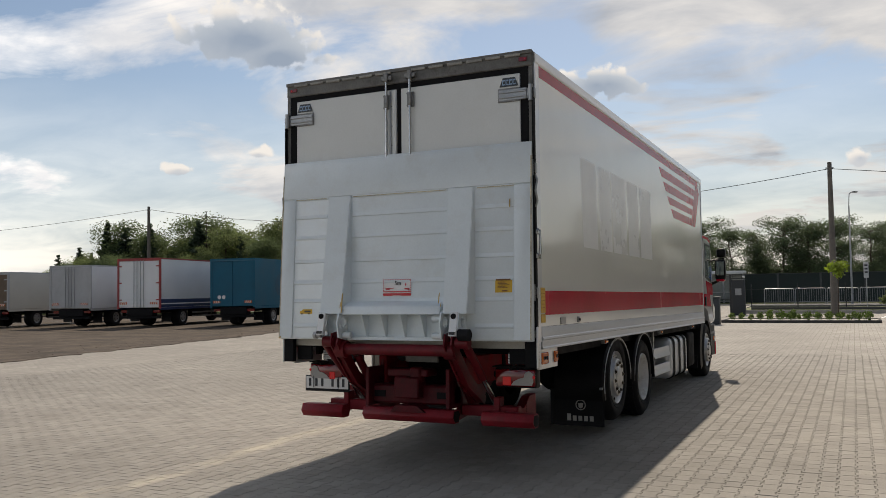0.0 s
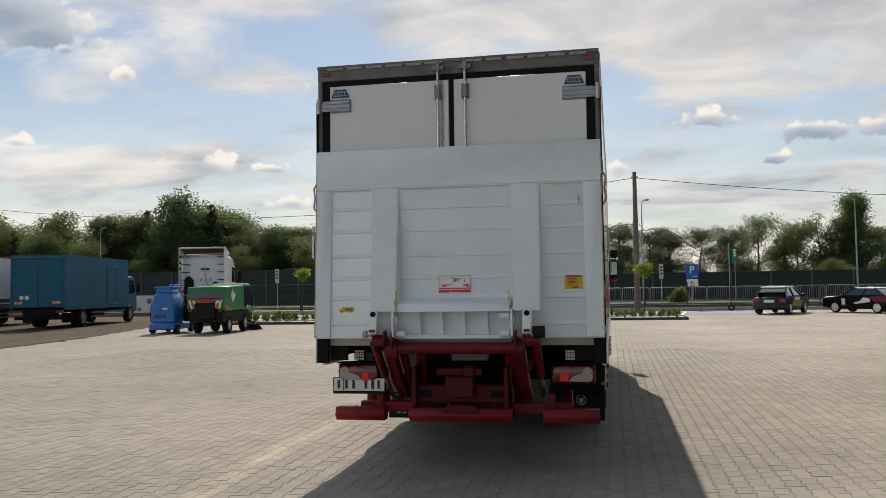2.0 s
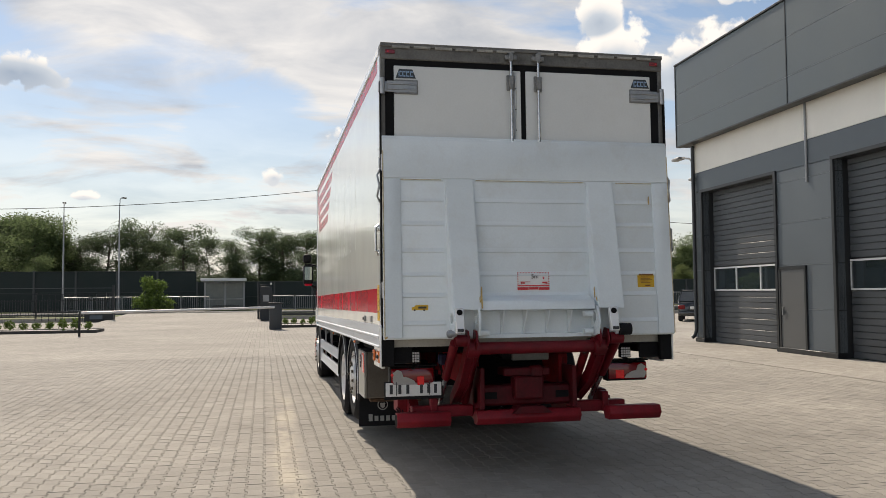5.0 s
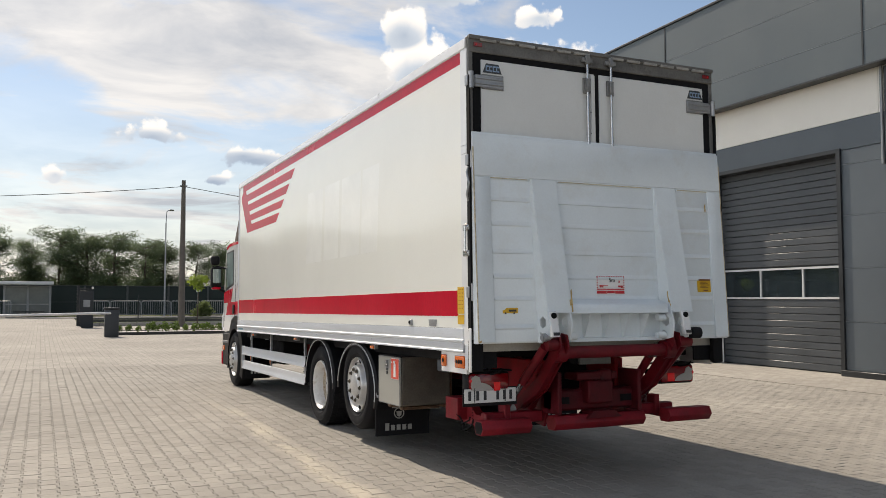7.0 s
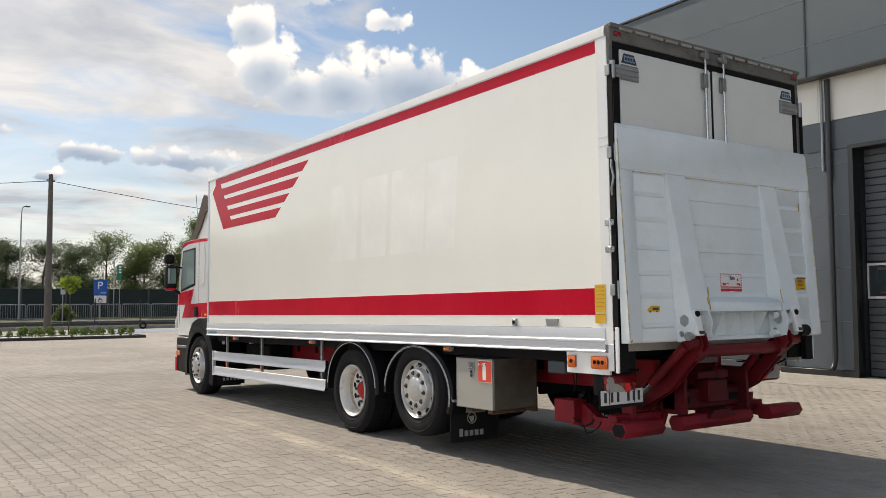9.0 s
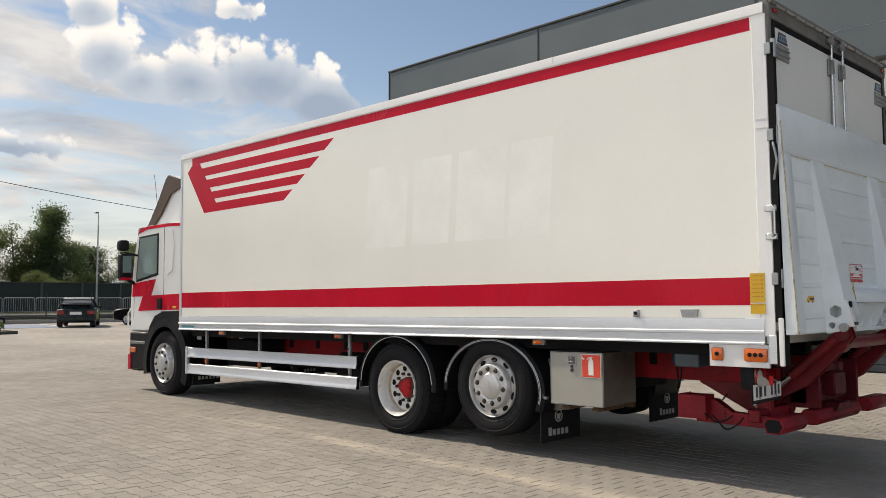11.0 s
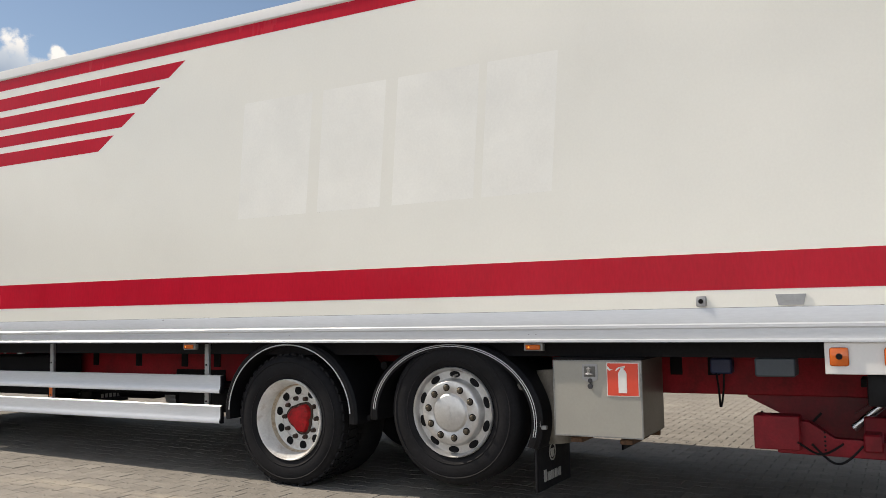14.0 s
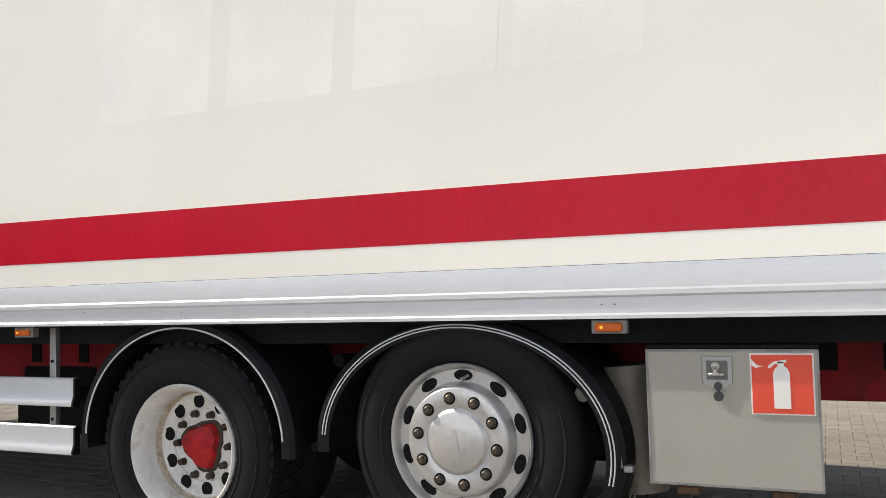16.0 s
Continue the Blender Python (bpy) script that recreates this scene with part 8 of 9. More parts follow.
CREAM = surf("cream_paint", (0.60, 0.57, 0.50), 0.4, vary=0.05, scale=1, dirt=0.15, dirt_col=(0.4, 0.37, 0.32))
blue_truck = parked_truck("petrol-blue box truck parked on dark gravel", PT(-24.65, 27.45), 7.8, 3.40, BLUEPAINT, BLUEPAINT, BLUEPAINT, BLUEPAINT, rods=())
BLUETRIM = surf("worn_blue_trim", (0.03, 0.15, 0.22), 0.4, vary=0.2)
bd = part("side_door", bm_box(bmesh.new(), (1.25, 5.0, 1.1), (1.262, 6.15, 2.95), 0.004), BLUEPAINT, blue_truck)
for lo, hi in (((1.25, 4.94, 1.04), (1.29, 5.0, 3.01)), ((1.25, 6.15, 1.04), (1.29, 6.21, 3.01)), ((1.25, 5.0, 2.95), (1.29, 6.15, 3.01)), ((1.25, 5.0, 1.04), (1.29, 6.15, 1.1))):
    part("door_frame", bm_box(bmesh.new(), lo, hi, 0.005), BLUETRIM, bd)
for z in (1.5, 2.0, 2.5):
    part("door_strap", bm_box(bmesh.new(), (1.262, 5.05, z), (1.275, 5.9, z + 0.05), 0.004), BLUETRIM, bd)
part("top_edge", bm_box(bmesh.new(), (-1.25, -0.04, 3.29), (1.25, -0.03, 3.33)), BLUETRIM, blue_truck)
bm = bm_lathe(bmesh.new(), [(0.62, 0.0), (0.62, 0.004), (0.012, 0.004)], 28, Matrix.Translation((1.2505, 3.0, 2.05)) @ Matrix.Diagonal((1, 1.2, 1, 1)))
part("painted_over_emblem", bm, surf("overpaint_blue", (0.005, 0.085, 0.145), 0.55, vary=0.2, scale=2), blue_truck)
bm = bmesh.new()
for x in (-0.75, -0.5):
    bm_lathe(bm, [(0.10, 0.0), (0.10, 0.008), (0.012, 0.008)], 16, Matrix.Translation((x, -0.012, 1.45)) @ pose(0, 0, 0, 0, 0, -90))
part("round_badge", bm, STICKWHITE, blue_truck)
parked_truck("white box truck with navy lower band and red-trimmed doors", PT(-29.2, 25.65), 8.4, 3.50, WHITEPAINT, NAVY, WHITEPAINT, REDTRIM, band=NAVY)
parked_truck("white box truck with a dirty grey tail lift", PT(-33.1, 24.75), 7.6, 3.22, WHITEPAINT, GREYREAR, GREYREAR, GREYREAR)
parked_truck("cream box truck with brown open rear", PT(-37.6, 23.4), 9.0, 2.95, CREAM, CREAM, BROWNREAR, GREYREAR)

# white tractor unit seen from behind
tr = thing("tractor_unit", "white high-roof tractor unit parked on gravel", "truck", Matrix.Translation((-19.5, 33.6, 0.03)) @ pose(0, 0, 0, 0, 0, 11))
cabt = part("cab", bm_prism(bmesh.new(), [(0.0, 1.0), (0.0, 3.42), (0.3, 3.52), (1.2, 3.46), (1.7, 3.05), (2.02, 2.0), (2.1, 0.7), (1.2, 0.7), (1.1, 1.15), (0.15, 1.15)], "x", -1.2, 1.2, 0.14), WHITEPAINT, tr)
part("roof_spoiler", bm_prism(bmesh.new(), [(-0.42, 3.83), (-0.42, 3.90), (-0.1, 3.92), (0.7, 3.62), (0.66, 3.57), (-0.12, 3.85)], "x", -1.16, 1.16, 0.01), WHITEPAINT, tr, "white roof spoiler")
for s in (-1, 1):
    part("side_fairing", bm_prism(bmesh.new(), [(-0.42, 1.0), (-0.42, 3.88), (-0.1, 3.89), (0.4, 3.70), (0.4, 3.45), (0.02, 3.40), (0.02, 1.0)], "x", 1.17 * s - 0.015, 1.17 * s + 0.015), WHITEPAINT, tr)
    for z in (1.6, 2.2, 2.6, 3.0, 3.4):
        part("fairing_bracket", bm_box(bmesh.new(), (min(0.72 * s, 1.16 * s), -0.06, z), (max(0.72 * s, 1.16 * s), -0.02, z + 0.04)), BLACK, tr)
    a, b = sorted((1.2 * s, 1.21 * s))
    part("side_window", bm_prism(bmesh.new(), [(1.0, 2.9), (1.6, 2.85), (1.8, 2.1), (1.0, 2.1)], "x", a, b), GLASSDARK, tr)
    part("mirror", bm_box(bmesh.new(), (min(1.3 * s, 1.55 * s), 1.75, 2.1), (max(1.3 * s, 1.55 * s), 1.9, 2.7), 0.04), BLACK, tr)
    small_wheel(tr, 1.22 * s, 1.3, 0.5, 0.5, s, RIMSILVER, 0.3)
    small_wheel(tr, 1.22 * s, -2.3, 0.5, 0.5, s, RIMSILVER, 0.6)
    part("rear_fender", bm_box(bmesh.new(), (min(0.6 * s, 1.24 * s), -2.95, 1.03), (max(0.6 * s, 1.24 * s), -1.65, 1.08), 0.02), BLACK, tr)
part("air_intake", bm_prism(bmesh.new(), [(-0.95, 1.0), (-0.95, 2.25), (-0.75, 2.45), (-0.5, 2.2), (-0.55, 1.0)], "y", -0.28, -0.02, 0.04), BLACK, tr, "black air intake")
part("hose", bm_tube(bmesh.new(), [(0.05, -0.06, 2.9), (0.1, -0.18, 2.5), (0.2, -0.15, 2.0), (0.5, -0.1, 1.75)], 0.035, 8), GREYREAR, tr)
bm = bm_cyl(bmesh.new(), (0.62, -0.08, 1.95), (0.62, 0.0, 1.95), 0.17, 18)
part("round_port", bm, BLACK, tr)
for x in (-0.2, 0.05, 0.3):
    part("cab_socket", bm_box(bmesh.new(), (x, -0.03, 2.15), (x + 0.1, 0.0, 2.3)), GREYREAR, tr)
part("dark_label", bm_box(bmesh.new(), (-0.15, -0.02, 2.72), (0.3, 0.0, 2.82)), INK, tr)
part("frame", bm_box(bmesh.new(), (-0.45, -3.4, 0.75), (0.45, 0.6, 1.0), 0.02), DARK, tr)
part("coupling", bm_box(bmesh.new(), (-0.45, -2.8, 1.0), (0.45, -1.8, 1.14), 0.05), DARK, tr)
part("fuel_tank", bm_box(bmesh.new(), (0.6, -0.9, 0.45), (1.2, 0.5, 0.98), 0.1, seg=3), ALU, tr)

part("spoiler_lining", bm_prism(bmesh.new(), [(-0.3, 3.81), (0.4, 3.60), (0.4, 3.58), (-0.3, 3.79)], "x", -1.1, 1.1), BROWN, tr, "dark lining under the spoiler")
for z in (1.3, 2.75, 3.05, 3.35):
    part("fairing_grip", bm_box(bmesh.new(), (-1.2, -0.40, z), (-1.12, -0.20, z + 0.12), 0.01), BLACK, tr)
part("rear_window", bm_box(bmesh.new(), (0.55, -0.02, 1.45), (0.95, 0.0, 1.75), 0.01), GLASSDARK, tr)

# green compact road sweeper
GREENP = surf("sweeper_green", (0.008, 0.19, 0.045), 0.35, vary=0.12, scale=1.5, dirt=0.15, dirt_col=(0.05, 0.12, 0.06), coat=0.3)
sw = thing("road_sweeper", "green compact road sweeper with open side brush", "sweeper", Matrix.Translation((-14.12, 23.1, 0)) @ pose(0, 0, 0, 0, 0, 3) @ Matrix.Diagonal((1, 0.82, 1, 1)))
part("hopper", bm_prism(bmesh.new(), [(0.05, 0.98), (0.0, 1.35), (0.12, 1.82), (2.5, 1.88), (2.55, 0.9), (0.3, 0.85)], "x", -0.75, 0.75, 0.03), GREENP, sw, "green hopper")
part("hopper_lid", bm_prism(bmesh.new(), [(-0.12, 1.38), (-0.06, 1.50), (0.16, 1.72), (0.2, 1.62), (0.02, 1.35)], "x", -0.72, 0.72), surf("dark_lid", (0.10, 0.105, 0.105), 0.5), sw)
for s in (-1, 1):
    for k in range(3):
        x0 = 0.46 * s + (k - 1) * 0.09
        part("chevron", bm_prism(bmesh.new(), [(x0 - 0.02, 0.98), (x0 + 0.05, 0.98), (x0 + 0.11 * s + 0.05, 1.30), (x0 + 0.11 * s - 0.02, 1.30)], "y", -0.03, -0.012), ORANGE if k % 2 else STICKWHITE, sw)
for k in range(4):
    part("chevron", bm_prism(bmesh.new(), [(3.0 + 0.13 * k, 0.92), (3.07 + 0.13 * k, 0.92), (3.12 + 0.13 * k, 1.06), (3.05 + 0.13 * k, 1.06)], "x", 0.722, 0.73), ORANGE if k % 2 else STICKWHITE, sw)
part("wing_mark", bm_prism(bmesh.new(), [(0.9, 1.5), (1.1, 1.75), (1.16, 1.58), (1.3, 1.55), (1.12, 1.35), (1.15, 1.2), (1.0, 1.3)], "x", 0.752, 0.758), STICKWHITE, sw)
part("engine_box", bm_box(bmesh.new(), (-0.42, -0.10, 0.55), (0.42, 0.4, 1.2), 0.04), BLACK, sw)
part("chassis", bm_box(bmesh.new(), (-0.68, 0.05, 0.42), (0.68, 3.9, 0.88), 0.04), BLACK, sw)
bm = bmesh.new()
bm_box(bm, (-0.35, -0.02, 1.2), (0.30, 0.0, 1.33))
part("red_sign", bm, STICKRED, sw)
for s in (-1, 1):
    for k in range(3):
        bm = bm_prism(bmesh.new(), [(0.50 * s + k * 0.07, 1.05 + 0.12 * k), (0.50 * s + 0.08 + k * 0.07, 1.05 + 0.12 * k), (0.50 * s + 0.0 + k * 0.07, 1.15 + 0.12 * k), (0.50 * s - 0.08 + k * 0.07, 1.15 + 0.12 * k)], "y", -0.035, -0.02)
        part("warning_stripe", bm, STICKWHITE if k % 2 else ORANGE, sw)
    part("side_warning", bm_box(bmesh.new(), (min(0.75 * s, 0.757 * s), 0.2, 0.95), (max(0.75 * s, 0.757 * s), 0.9, 1.05)), ORANGE, sw)
    small_wheel(sw, 0.72 * s, 0.85, 0.33, 0.33, s, GREYREAR, 0.22)
    small_wheel(sw, 0.72 * s, 2.9, 0.36, 0.36, s, GREYREAR, 0.22)
    part("tail_lamp", bm_box(bmesh.new(), (min(0.52 * s, 0.68 * s), -0.04, 0.86), (max(0.52 * s, 0.68 * s), -0.01, 0.97)), REDLENS, sw)
    bm = bm_prism(bmesh.new(), [(1.2, 1.2), (1.45, 1.5), (1.3, 1.62), (1.15, 1.45)], "x", min(0.75 * s, 0.756 * s), max(0.75 * s, 0.756 * s))
    part("side_mark", bm, STICKWHITE, sw)
scab = part("cab", bm_prism(bmesh.new(), [(2.56, 0.85), (2.56, 1.86), (2.8, 1.96), (3.5, 1.94), (3.95, 1.4), (4.05, 0.75), (3.4, 0.7), (3.3, 0.9)], "x", -0.72, 0.72, 0.05), GREENP, sw)
for s in (-1, 1):
    part("cab_window", bm_prism(bmesh.new(), [(2.66, 1.82), (3.46, 1.84), (3.88, 1.36), (3.84, 0.98), (2.68, 0.98)], "x", min(0.72 * s, 0.727 * s), max(0.72 * s, 0.727 * s)), GLASSDARK, scab)
part("brush", bm_cyl(bmesh.new(), (0.75, 3.9, 0.02), (0.75, 3.9, 0.25), 0.38, 20, 0.22), DARK, sw)
part("suction_hose", bm_tube(bmesh.new(), [(0.2, 4.0, 0.5), (0.5, 4.2, 0.35), (0.7, 4.0, 0.3)], 0.06, 8), BLACK, sw)

# blue mast lift
LBLUE = surf("lift_blue", (0.014, 0.16, 0.50), 0.4, vary=0.15, scale=2, dirt=0.15, dirt_col=(0.05, 0.12, 0.28), coat=0.2)
ml = thing("mast_lift", "blue vertical mast lift standing folded", "lift", Matrix.Translation((-16.08, 23.3, 0)) @ pose(0, 0, 0, 0, 0, 6))
part("base", bm_box(bmesh.new(), (-0.52, 0.0, 0.16), (0.52, 2.1, 0.42), 0.05), LBLUE, ml)
part("turret", bm_prism(bmesh.new(), [(-0.48, 0.42), (0.48, 0.42), (0.50, 0.9), (0.42, 1.35), (0.30, 1.62), (-0.30, 1.62), (-0.42, 1.35), (-0.50, 0.9)], "y", 0.1, 1.1, 0.06), LBLUE, ml)
part("top_cover", bm_prism(bmesh.new(), [(-0.34, 1.60), (0.34, 1.60), (0.28, 1.84), (-0.28, 1.84)], "y", 0.2, 0.95, 0.04), LBLUE, ml)
part("mast", bm_box(bmesh.new(), (-0.16, 1.1, 0.4), (0.16, 1.45, 1.95), 0.02), LBLUE, ml)
part("basket", bm_box(bmesh.new(), (0.52, 0.9, 0.45), (0.98, 1.6, 1.0), 0.03), DARK, ml)
for z in (1.15, 1.5):
    part("basket_rail", bm_tube(bmesh.new(), [(0.52, 0.9, z), (0.98, 0.9, z), (0.98, 1.6, z), (0.52, 1.6, z), (0.52, 0.9, z)], 0.025, 6), GALV, ml)
for x, y in ((0.52, 0.9), (0.98, 0.9), (0.98, 1.6), (0.52, 1.6)):
    part("basket_post", bm_tube(bmesh.new(), [(x, y, 0.95), (x, y, 1.5)], 0.02, 6), GALV, ml)
part("control_box", bm_box(bmesh.new(), (0.60, 0.86, 1.05), (0.86, 0.94, 1.38), 0.02), BLACK, ml)
part("side_cover", bm_prism(bmesh.new(), [(0.30, 0.45), (0.95, 0.45), (0.95, 1.05), (0.75, 1.2), (0.45, 1.2), (0.30, 1.0)], "x", -0.60, -0.50, 0.02), BLACK, ml, "black side cover")
part("seam_line", bm_box(bmesh.new(), (-0.46, 0.088, 0.93), (0.46, 0.10, 0.945)), BLACK, ml)
part("top_plate", bm_box(bmesh.new(), (-0.36, 0.12, 1.80), (0.36, 1.0, 1.86), 0.015), LBLUE, ml)
for s in (-1, 1):
    small_wheel(ml, 0.56 * s, 0.3, 0.2, 0.2, s, LBLUE, 0.14)
    small_wheel(ml, 0.56 * s, 1.8, 0.2, 0.2, s, LBLUE, 0.14)
bm = bmesh.new()
for x in (-0.30, -0.14, 0.02):
    bm_box(bm, (x, 0.085, 0.62), (x + 0.11, 0.10, 0.74))
part("lettering_block", bm, INK, ml)
part("label", bm_box(bmesh.new(), (0.0, 0.09, 0.95), (0.2, 0.10, 1.02)), STICKWHITE, ml)

# ---- cars ----
def car(label, m, prof, roof, paint, roof_mat, marks, group="rally cars at the fence", wing=False):
    """A car along +y: a side profile, a glasshouse, wheels, lamps."""
    c = thing("car", label, "car", m, group)
    W = 0.84
    body = part("body", bm_prism(bmesh.new(), prof, "x", -W, W, 0.07), paint, c)
    # narrowing glasshouse
    bm = bmesh.new()
    lo, hi = [], []
    for y, z, w in roof:
        lo.append(bm.verts.new((-w, y, z)))
        hi.append(bm.verts.new((w, y, z)))
    bm.faces.new(lo)
    bm.faces.new(hi[::-1])
    for i in range(len(lo)):
        j = (i + 1) % len(lo)
        bm.faces.new((lo[i], hi[i], hi[j], lo[j]))
    bmesh.ops.bevel(bm, geom=list(bm.edges), offset=0.035, segments=2, affect="EDGES")
    part("glasshouse", bm, GLASSDARK, c, "dark glazed cabin")
    (y0, z0, _), (y1, z1, w1), (y2, z2, w2), (y3, z3, _) = roof
    part("roof", bm_prism(bmesh.new(), [(y1 - 0.05, z1 + 0.012), (y1 - 0.05, z1 - 0.03), (y2 + 0.05, z2 - 0.03), (y2 + 0.05, z2 + 0.012)], "x", -w1 + 0.01, w1 - 0.01, 0.012), roof_mat, c)
    for s in (-1, 1):
        for ya, za, yb, zb in ((y0, z0, y1, z1), (y3, z3, y2, z2), ((y0 + y3) / 2 - 0.05, z0, (y1 + y2) / 2 - 0.05, z1)):
            part("pillar", bm_tube(bmesh.new(), [(0.79 * s, ya, za), ((w1 + 0.01) * s, yb, zb)], 0.035, 6), paint, c)
        part("roof_rail", bm_tube(bmesh.new(), [(w1 * s, y1 - 0.05, z1 - 0.01), (w2 * s, y2 + 0.05, z2 - 0.01)], 0.04, 6), roof_mat, c)
        small_wheel(c, 0.85 * s, 0.75, 0.31, 0.31, s, STICKWHITE, 0.2, 0.70)
        small_wheel(c, 0.85 * s, 3.35, 0.31, 0.31, s, STICKWHITE, 0.2, 0.70)
        part("tail_lamp", bm_box(bmesh.new(), (min(0.50 * s, 0.83 * s), -0.03, 0.62), (max(0.50 * s, 0.83 * s), 0.1, 0.82), 0.02), REDLENS, c)
        part("head_lamp", bm_box(bmesh.new(), (min(0.45 * s, 0.80 * s), 4.05, 0.58), (max(0.45 * s, 0.80 * s), 4.24, 0.72), 0.02), CLEARLENS, c)
        part("door_mirror", bm_box(bmesh.new(), (min(0.82 * s, 1.0 * s), 2.75, 0.92), (max(0.82 * s, 1.0 * s), 2.87, 1.04), 0.03), paint, c)
        for pts, mt in marks:
            part("livery_patch", bm_prism(bmesh.new(), pts, "x", min(W * s, (W + 0.006) * s), max(W * s, (W + 0.006) * s)), mt, c)
        part("mud_flap", bm_box(bmesh.new(), (min(0.62 * s, 0.86 * s), 0.35, 0.08), (max(0.62 * s, 0.86 * s), 0.37, 0.35)), BLACK, c)
    part("rear_plate", bm_box(bmesh.new(), (-0.26, -0.05, 0.62), (0.26, -0.02, 0.76)), PLATEWHITE, c)
    part("rear_bumper", bm_box(bmesh.new(), (-0.84, -0.08, 0.30), (0.84, 0.2, 0.52), 0.05, seg=2), paint, c)
    if wing:
        part("rear_wing", bm_box(bmesh.new(), (-0.7, 0.12, 1.12), (0.7, 0.38, 1.16), 0.01), BLACK, c)
        for s in (-1, 1):
            part("wing_stay", bm_box(bmesh.new(), (0.62 * s - 0.02, 0.16, 0.9), (0.62 * s + 0.02, 0.34, 1.13)), BLACK, c)
    return c


DKGREEN = surf("rally_dark_green", (0.008, 0.014, 0.013), 0.3, vary=0.1, spec=0.25, coat=0.15)
DKRED = surf("rally_black_red", (0.010, 0.007, 0.009), 0.25, vary=0.1, spec=0.25)
WINE = surf("wine_red", (0.13, 0.012, 0.02), 0.3, vary=0.1, coat=0.4)
LIME = surf("lime_patch", (0.30, 0.36, 0.05), 0.35, vary=0.1)
HATCH = [(0.0, 0.30), (0.0, 0.86), (0.25, 0.94), (0.75, 0.95), (2.9, 0.94), (4.0, 0.78), (4.2, 0.55), (4.2, 0.30), (3.74, 0.24), (3.66, 0.50), (3.48, 0.63), (3.22, 0.63), (3.04, 0.50), (2.96, 0.22), (1.14, 0.22), (1.06, 0.50), (0.88, 0.63), (0.62, 0.63), (0.44, 0.50), (0.36, 0.26)]
SEDAN = [(-0.1, 0.30), (-0.1, 0.88), (0.05, 0.98), (0.7, 1.0), (2.9, 0.97), (4.05, 0.90), (4.2, 0.78), (4.2, 0.30), (3.74, 0.24), (3.66, 0.50), (3.48, 0.63), (3.22, 0.63), (3.04, 0.50), (2.96, 0.22), (1.14, 0.22), (1.06, 0.50), (0.88, 0.63), (0.62, 0.63), (0.44, 0.50), (0.36, 0.26)]
car("dark green rally hatchback with rear wing and white roof", Matrix.Translation((9.19, 38.6, 0)) @ pose(0, 0, 0, 0, 0, -27), HATCH, [(0.12, 0.92, 0.78), (0.75, 1.40, 0.62), (1.95, 1.42, 0.62), (2.95, 0.92, 0.76)], DKGREEN, STICKWHITE,
    [([(0.9, 0.4), (2.6, 0.4), (2.9, 0.7), (1.2, 0.7)], LIME), ([(1.4, 0.72), (2.3, 0.72), (2.4, 0.88), (1.5, 0.88)], STICKWHITE)], wing=True)
car("black and red rally saloon with white livery", Matrix.Translation((15.5, 39.2, 0)) @ pose(0, 0, 0, 0, 0, 40) @ Matrix.Diagonal((0.93, 0.93, 0.93, 1)), SEDAN, [(0.35, 0.98, 0.78), (0.98, 1.38, 0.62), (2.15, 1.42, 0.62), (3.05, 0.94, 0.76)], DKRED, STICKWHITE,
    [([(0.0, 0.62), (0.9, 0.62), (1.2, 0.92), (0.0, 0.95)], WINE), ([(1.15, 0.62), (2.0, 0.50), (2.2, 0.55), (1.75, 0.68), (1.55, 0.88), (1.15, 0.80)], STICKWHITE), ([(2.68, 0.46), (2.9, 0.46), (2.9, 0.80), (2.68, 0.80)], STICKWHITE), ([(2.6, 0.36), (3.0, 0.36), (3.0, 0.46), (2.6, 0.46)], WINE)])
car("black car parked beyond the hall", Matrix.Translation((18.75, 32.0, 0)) @ pose(0, 0, 0, 0, 0, -30), [(y, z * 1.12) for y, z in HATCH], [(0.05, 1.0, 0.8), (0.5, 1.55, 0.66), (2.1, 1.58, 0.66), (3.0, 1.02, 0.78)], surf("car_black", (0.015, 0.016, 0.018), 0.2, coat=0.6), BLACK, [], group="cars beyond the hall")
# worn tyre lying by the kerb
bm = bm_lathe(bmesh.new(), [(0.11, -0.08), (0.17, -0.08), (0.20, -0.05), (0.20, 0.05), (0.17, 0.08), (0.11, 0.08), (0.11, -0.08)], 24, Matrix.Translation((8.3, 46.1, 0.19)) @ pose(0, 0, 0, 0, 0, 85))
tagged(part("old_tyre", bm, RUBBER), "worn black tyre leaning at the kerb", "tyre")

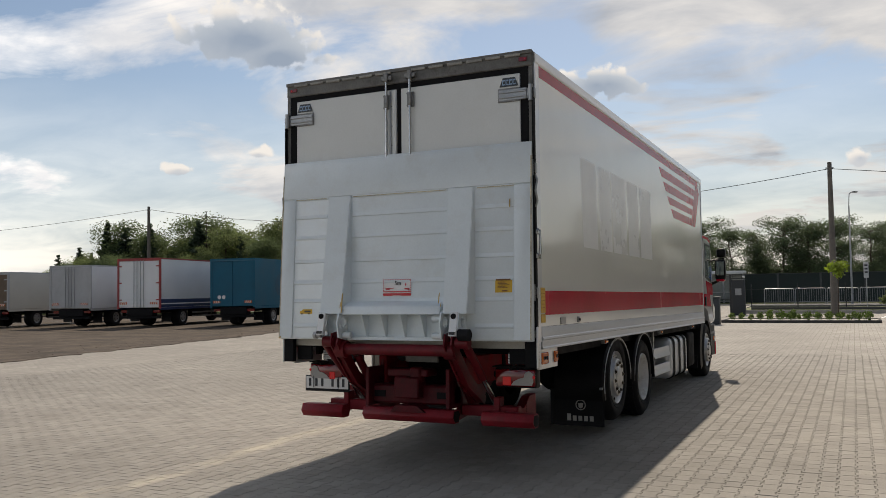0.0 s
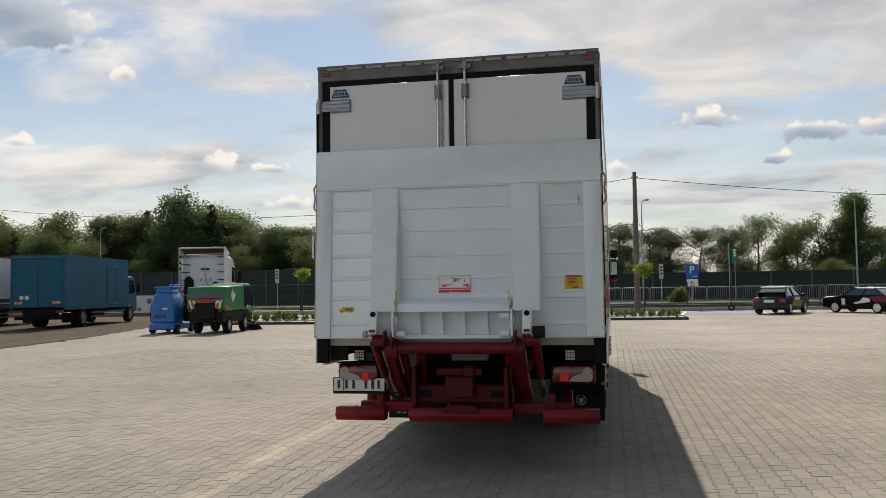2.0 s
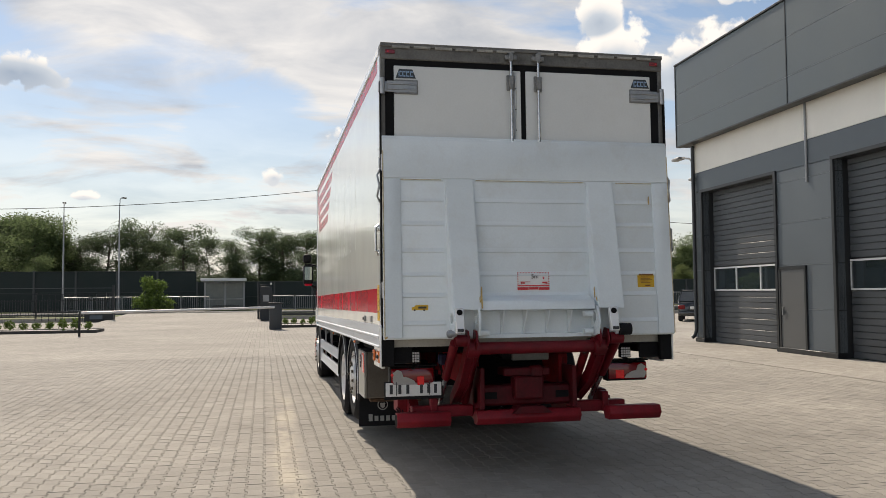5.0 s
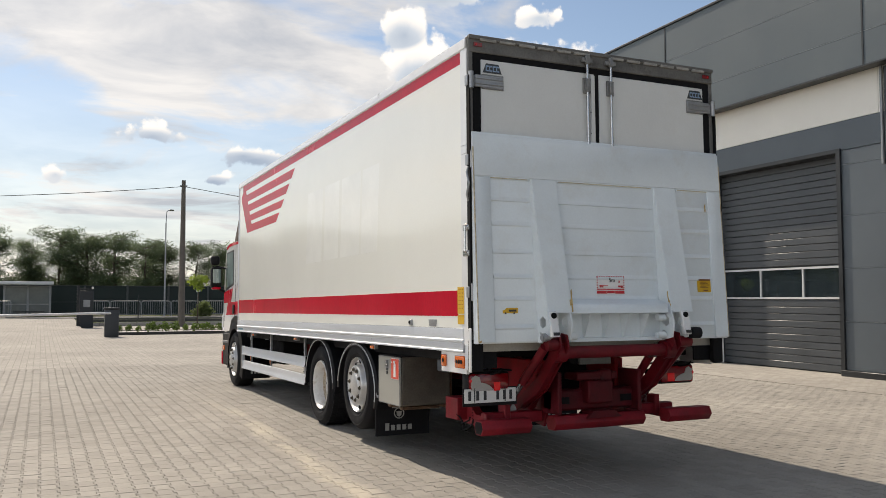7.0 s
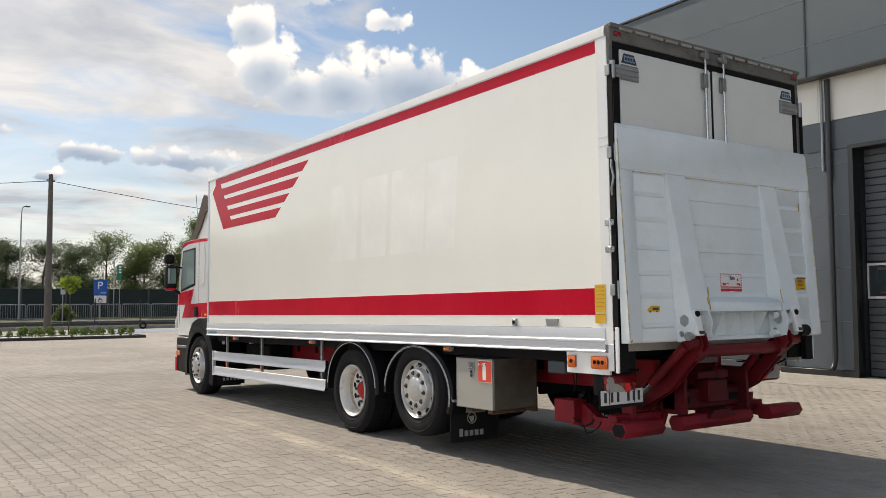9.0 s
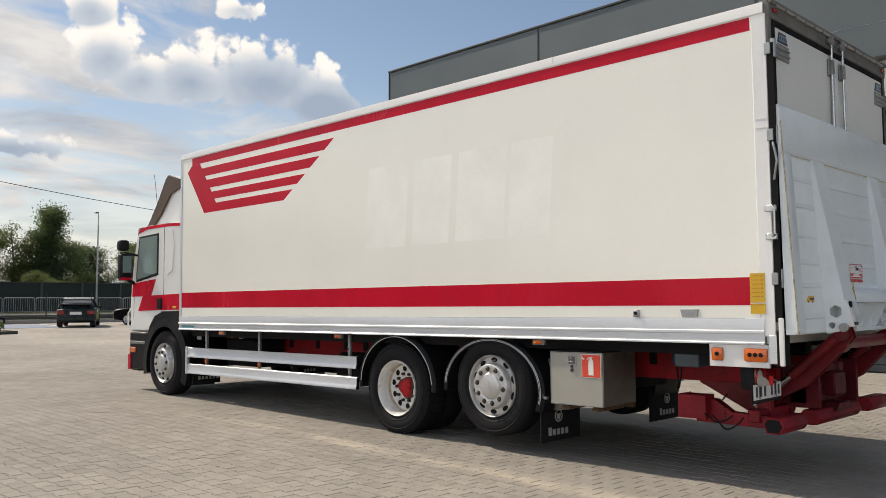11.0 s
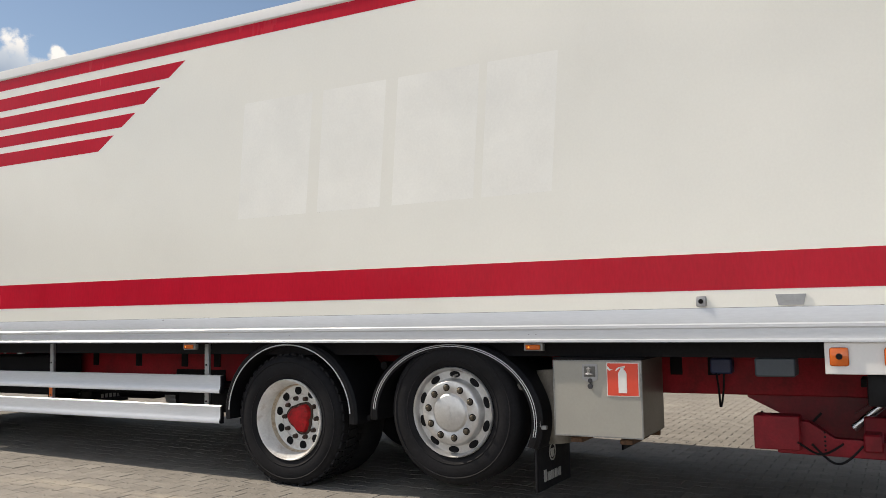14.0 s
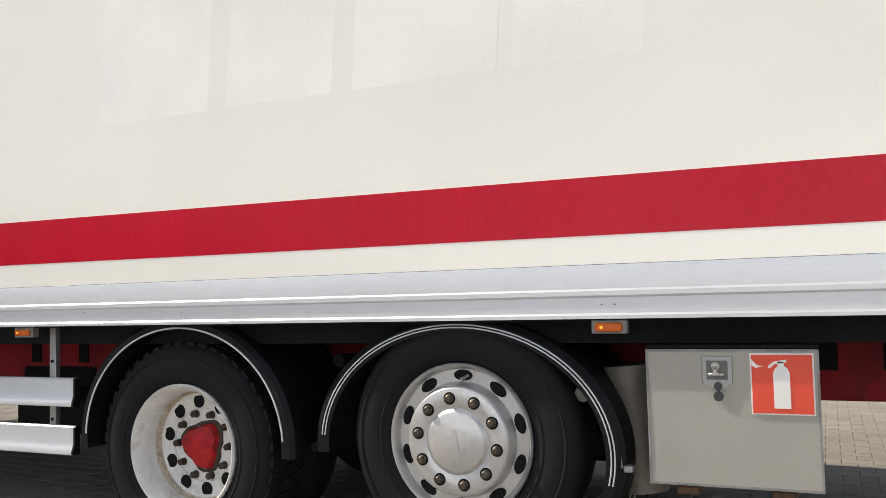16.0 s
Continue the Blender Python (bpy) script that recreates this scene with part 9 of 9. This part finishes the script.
# ---- paving blocks, interlocking bone shape ----
PX, PY = 0.1425, 0.20
BONE = [(x * sx, y * sy) for sx, sy, pts in ((1, 1, ((0.0808, 0.0984), (0.0808, 0.0625), (0.0590, 0.0405))), (1, -1, ((0.0590, 0.0405), (0.0808, 0.0625), (0.0808, 0.0984))), (-1, -1, ((0.0808, 0.0984), (0.0808, 0.0625), (0.0590, 0.0405))), (-1, 1, ((0.0590, 0.0405), (0.0808, 0.0625), (0.0808, 0.0984)))) for x, y in pts]


def bone_points(drop):
    """The chamfered top: inner ring at the top, outer ring a little lower, foot below."""
    ins = 0.0035
    inner = [(x - math.copysign(ins, x), y - (math.copysign(ins, y) if abs(y) > 0.09 else 0.0)) for x, y in BONE]
    return [(x, y, 0.0) for x, y in inner] + [(x, y, -0.004) for x, y in BONE] + [(x, y, -drop) for x, y in BONE]


FACES = [tuple(range(11, -1, -1))] + [(i, (i + 1) % 12, 12 + (i + 1) % 12, 12 + i) for i in range(12)] + [(12 + i, 12 + (i + 1) % 12, 24 + (i + 1) % 12, 24 + i) for i in range(12)]
one = np.array(bone_points(0.018))
g = np.random.default_rng(11)
near = lambda x, y: -3.75 < x < -2.04 and 1.0 < y < 5.95
verts, faces, singles = [], [], []
nx, ny = int((ZX1 - ZX0) / PX), int((ZY1 - ZY0) / PY) + 1
for i in range(nx):
    for j in range(ny):
        x, y = ZX0 + (i + 0.5) * PX, ZY0 + (j + 0.5 * (i % 2)) * PY
        if y > ZY1 + 0.11:
            continue
        dz, tx, ty = g.normal(0, 0.0007), g.normal(0, 0.0032), g.normal(0, 0.0032)
        if near(x, y) and len(singles) < 300:
            singles.append((x, y, dz, tx, ty))
            continue
        p = one.copy()
        p[:, 2] += dz + p[:, 0] * tx + p[:, 1] * ty
        base = len(verts)
        verts.extend((p + (x, y, -0.001)).tolist())
        faces.extend(tuple(base + k for k in f) for f in FACES)
me = bpy.data.meshes.new("paving_blocks")
me.from_pydata(verts, [], faces)
me.materials.append(PAVERS)
blocks = tagged(new("paving_blocks", me), kind="stuff")
blocks.parent = pavement
me = bpy.data.meshes.new("paving_block")
me.from_pydata(one.tolist(), [], FACES)
me.materials.append(PAVERONE)
for x, y, dz, tx, ty in singles:
    ob = new("paving_block", me)
    ob.parent = pavement
    ob.matrix_local = Matrix.Translation((x, y, dz - 0.001)) @ Euler((ty, -tx, 0)).to_matrix().to_4x4()
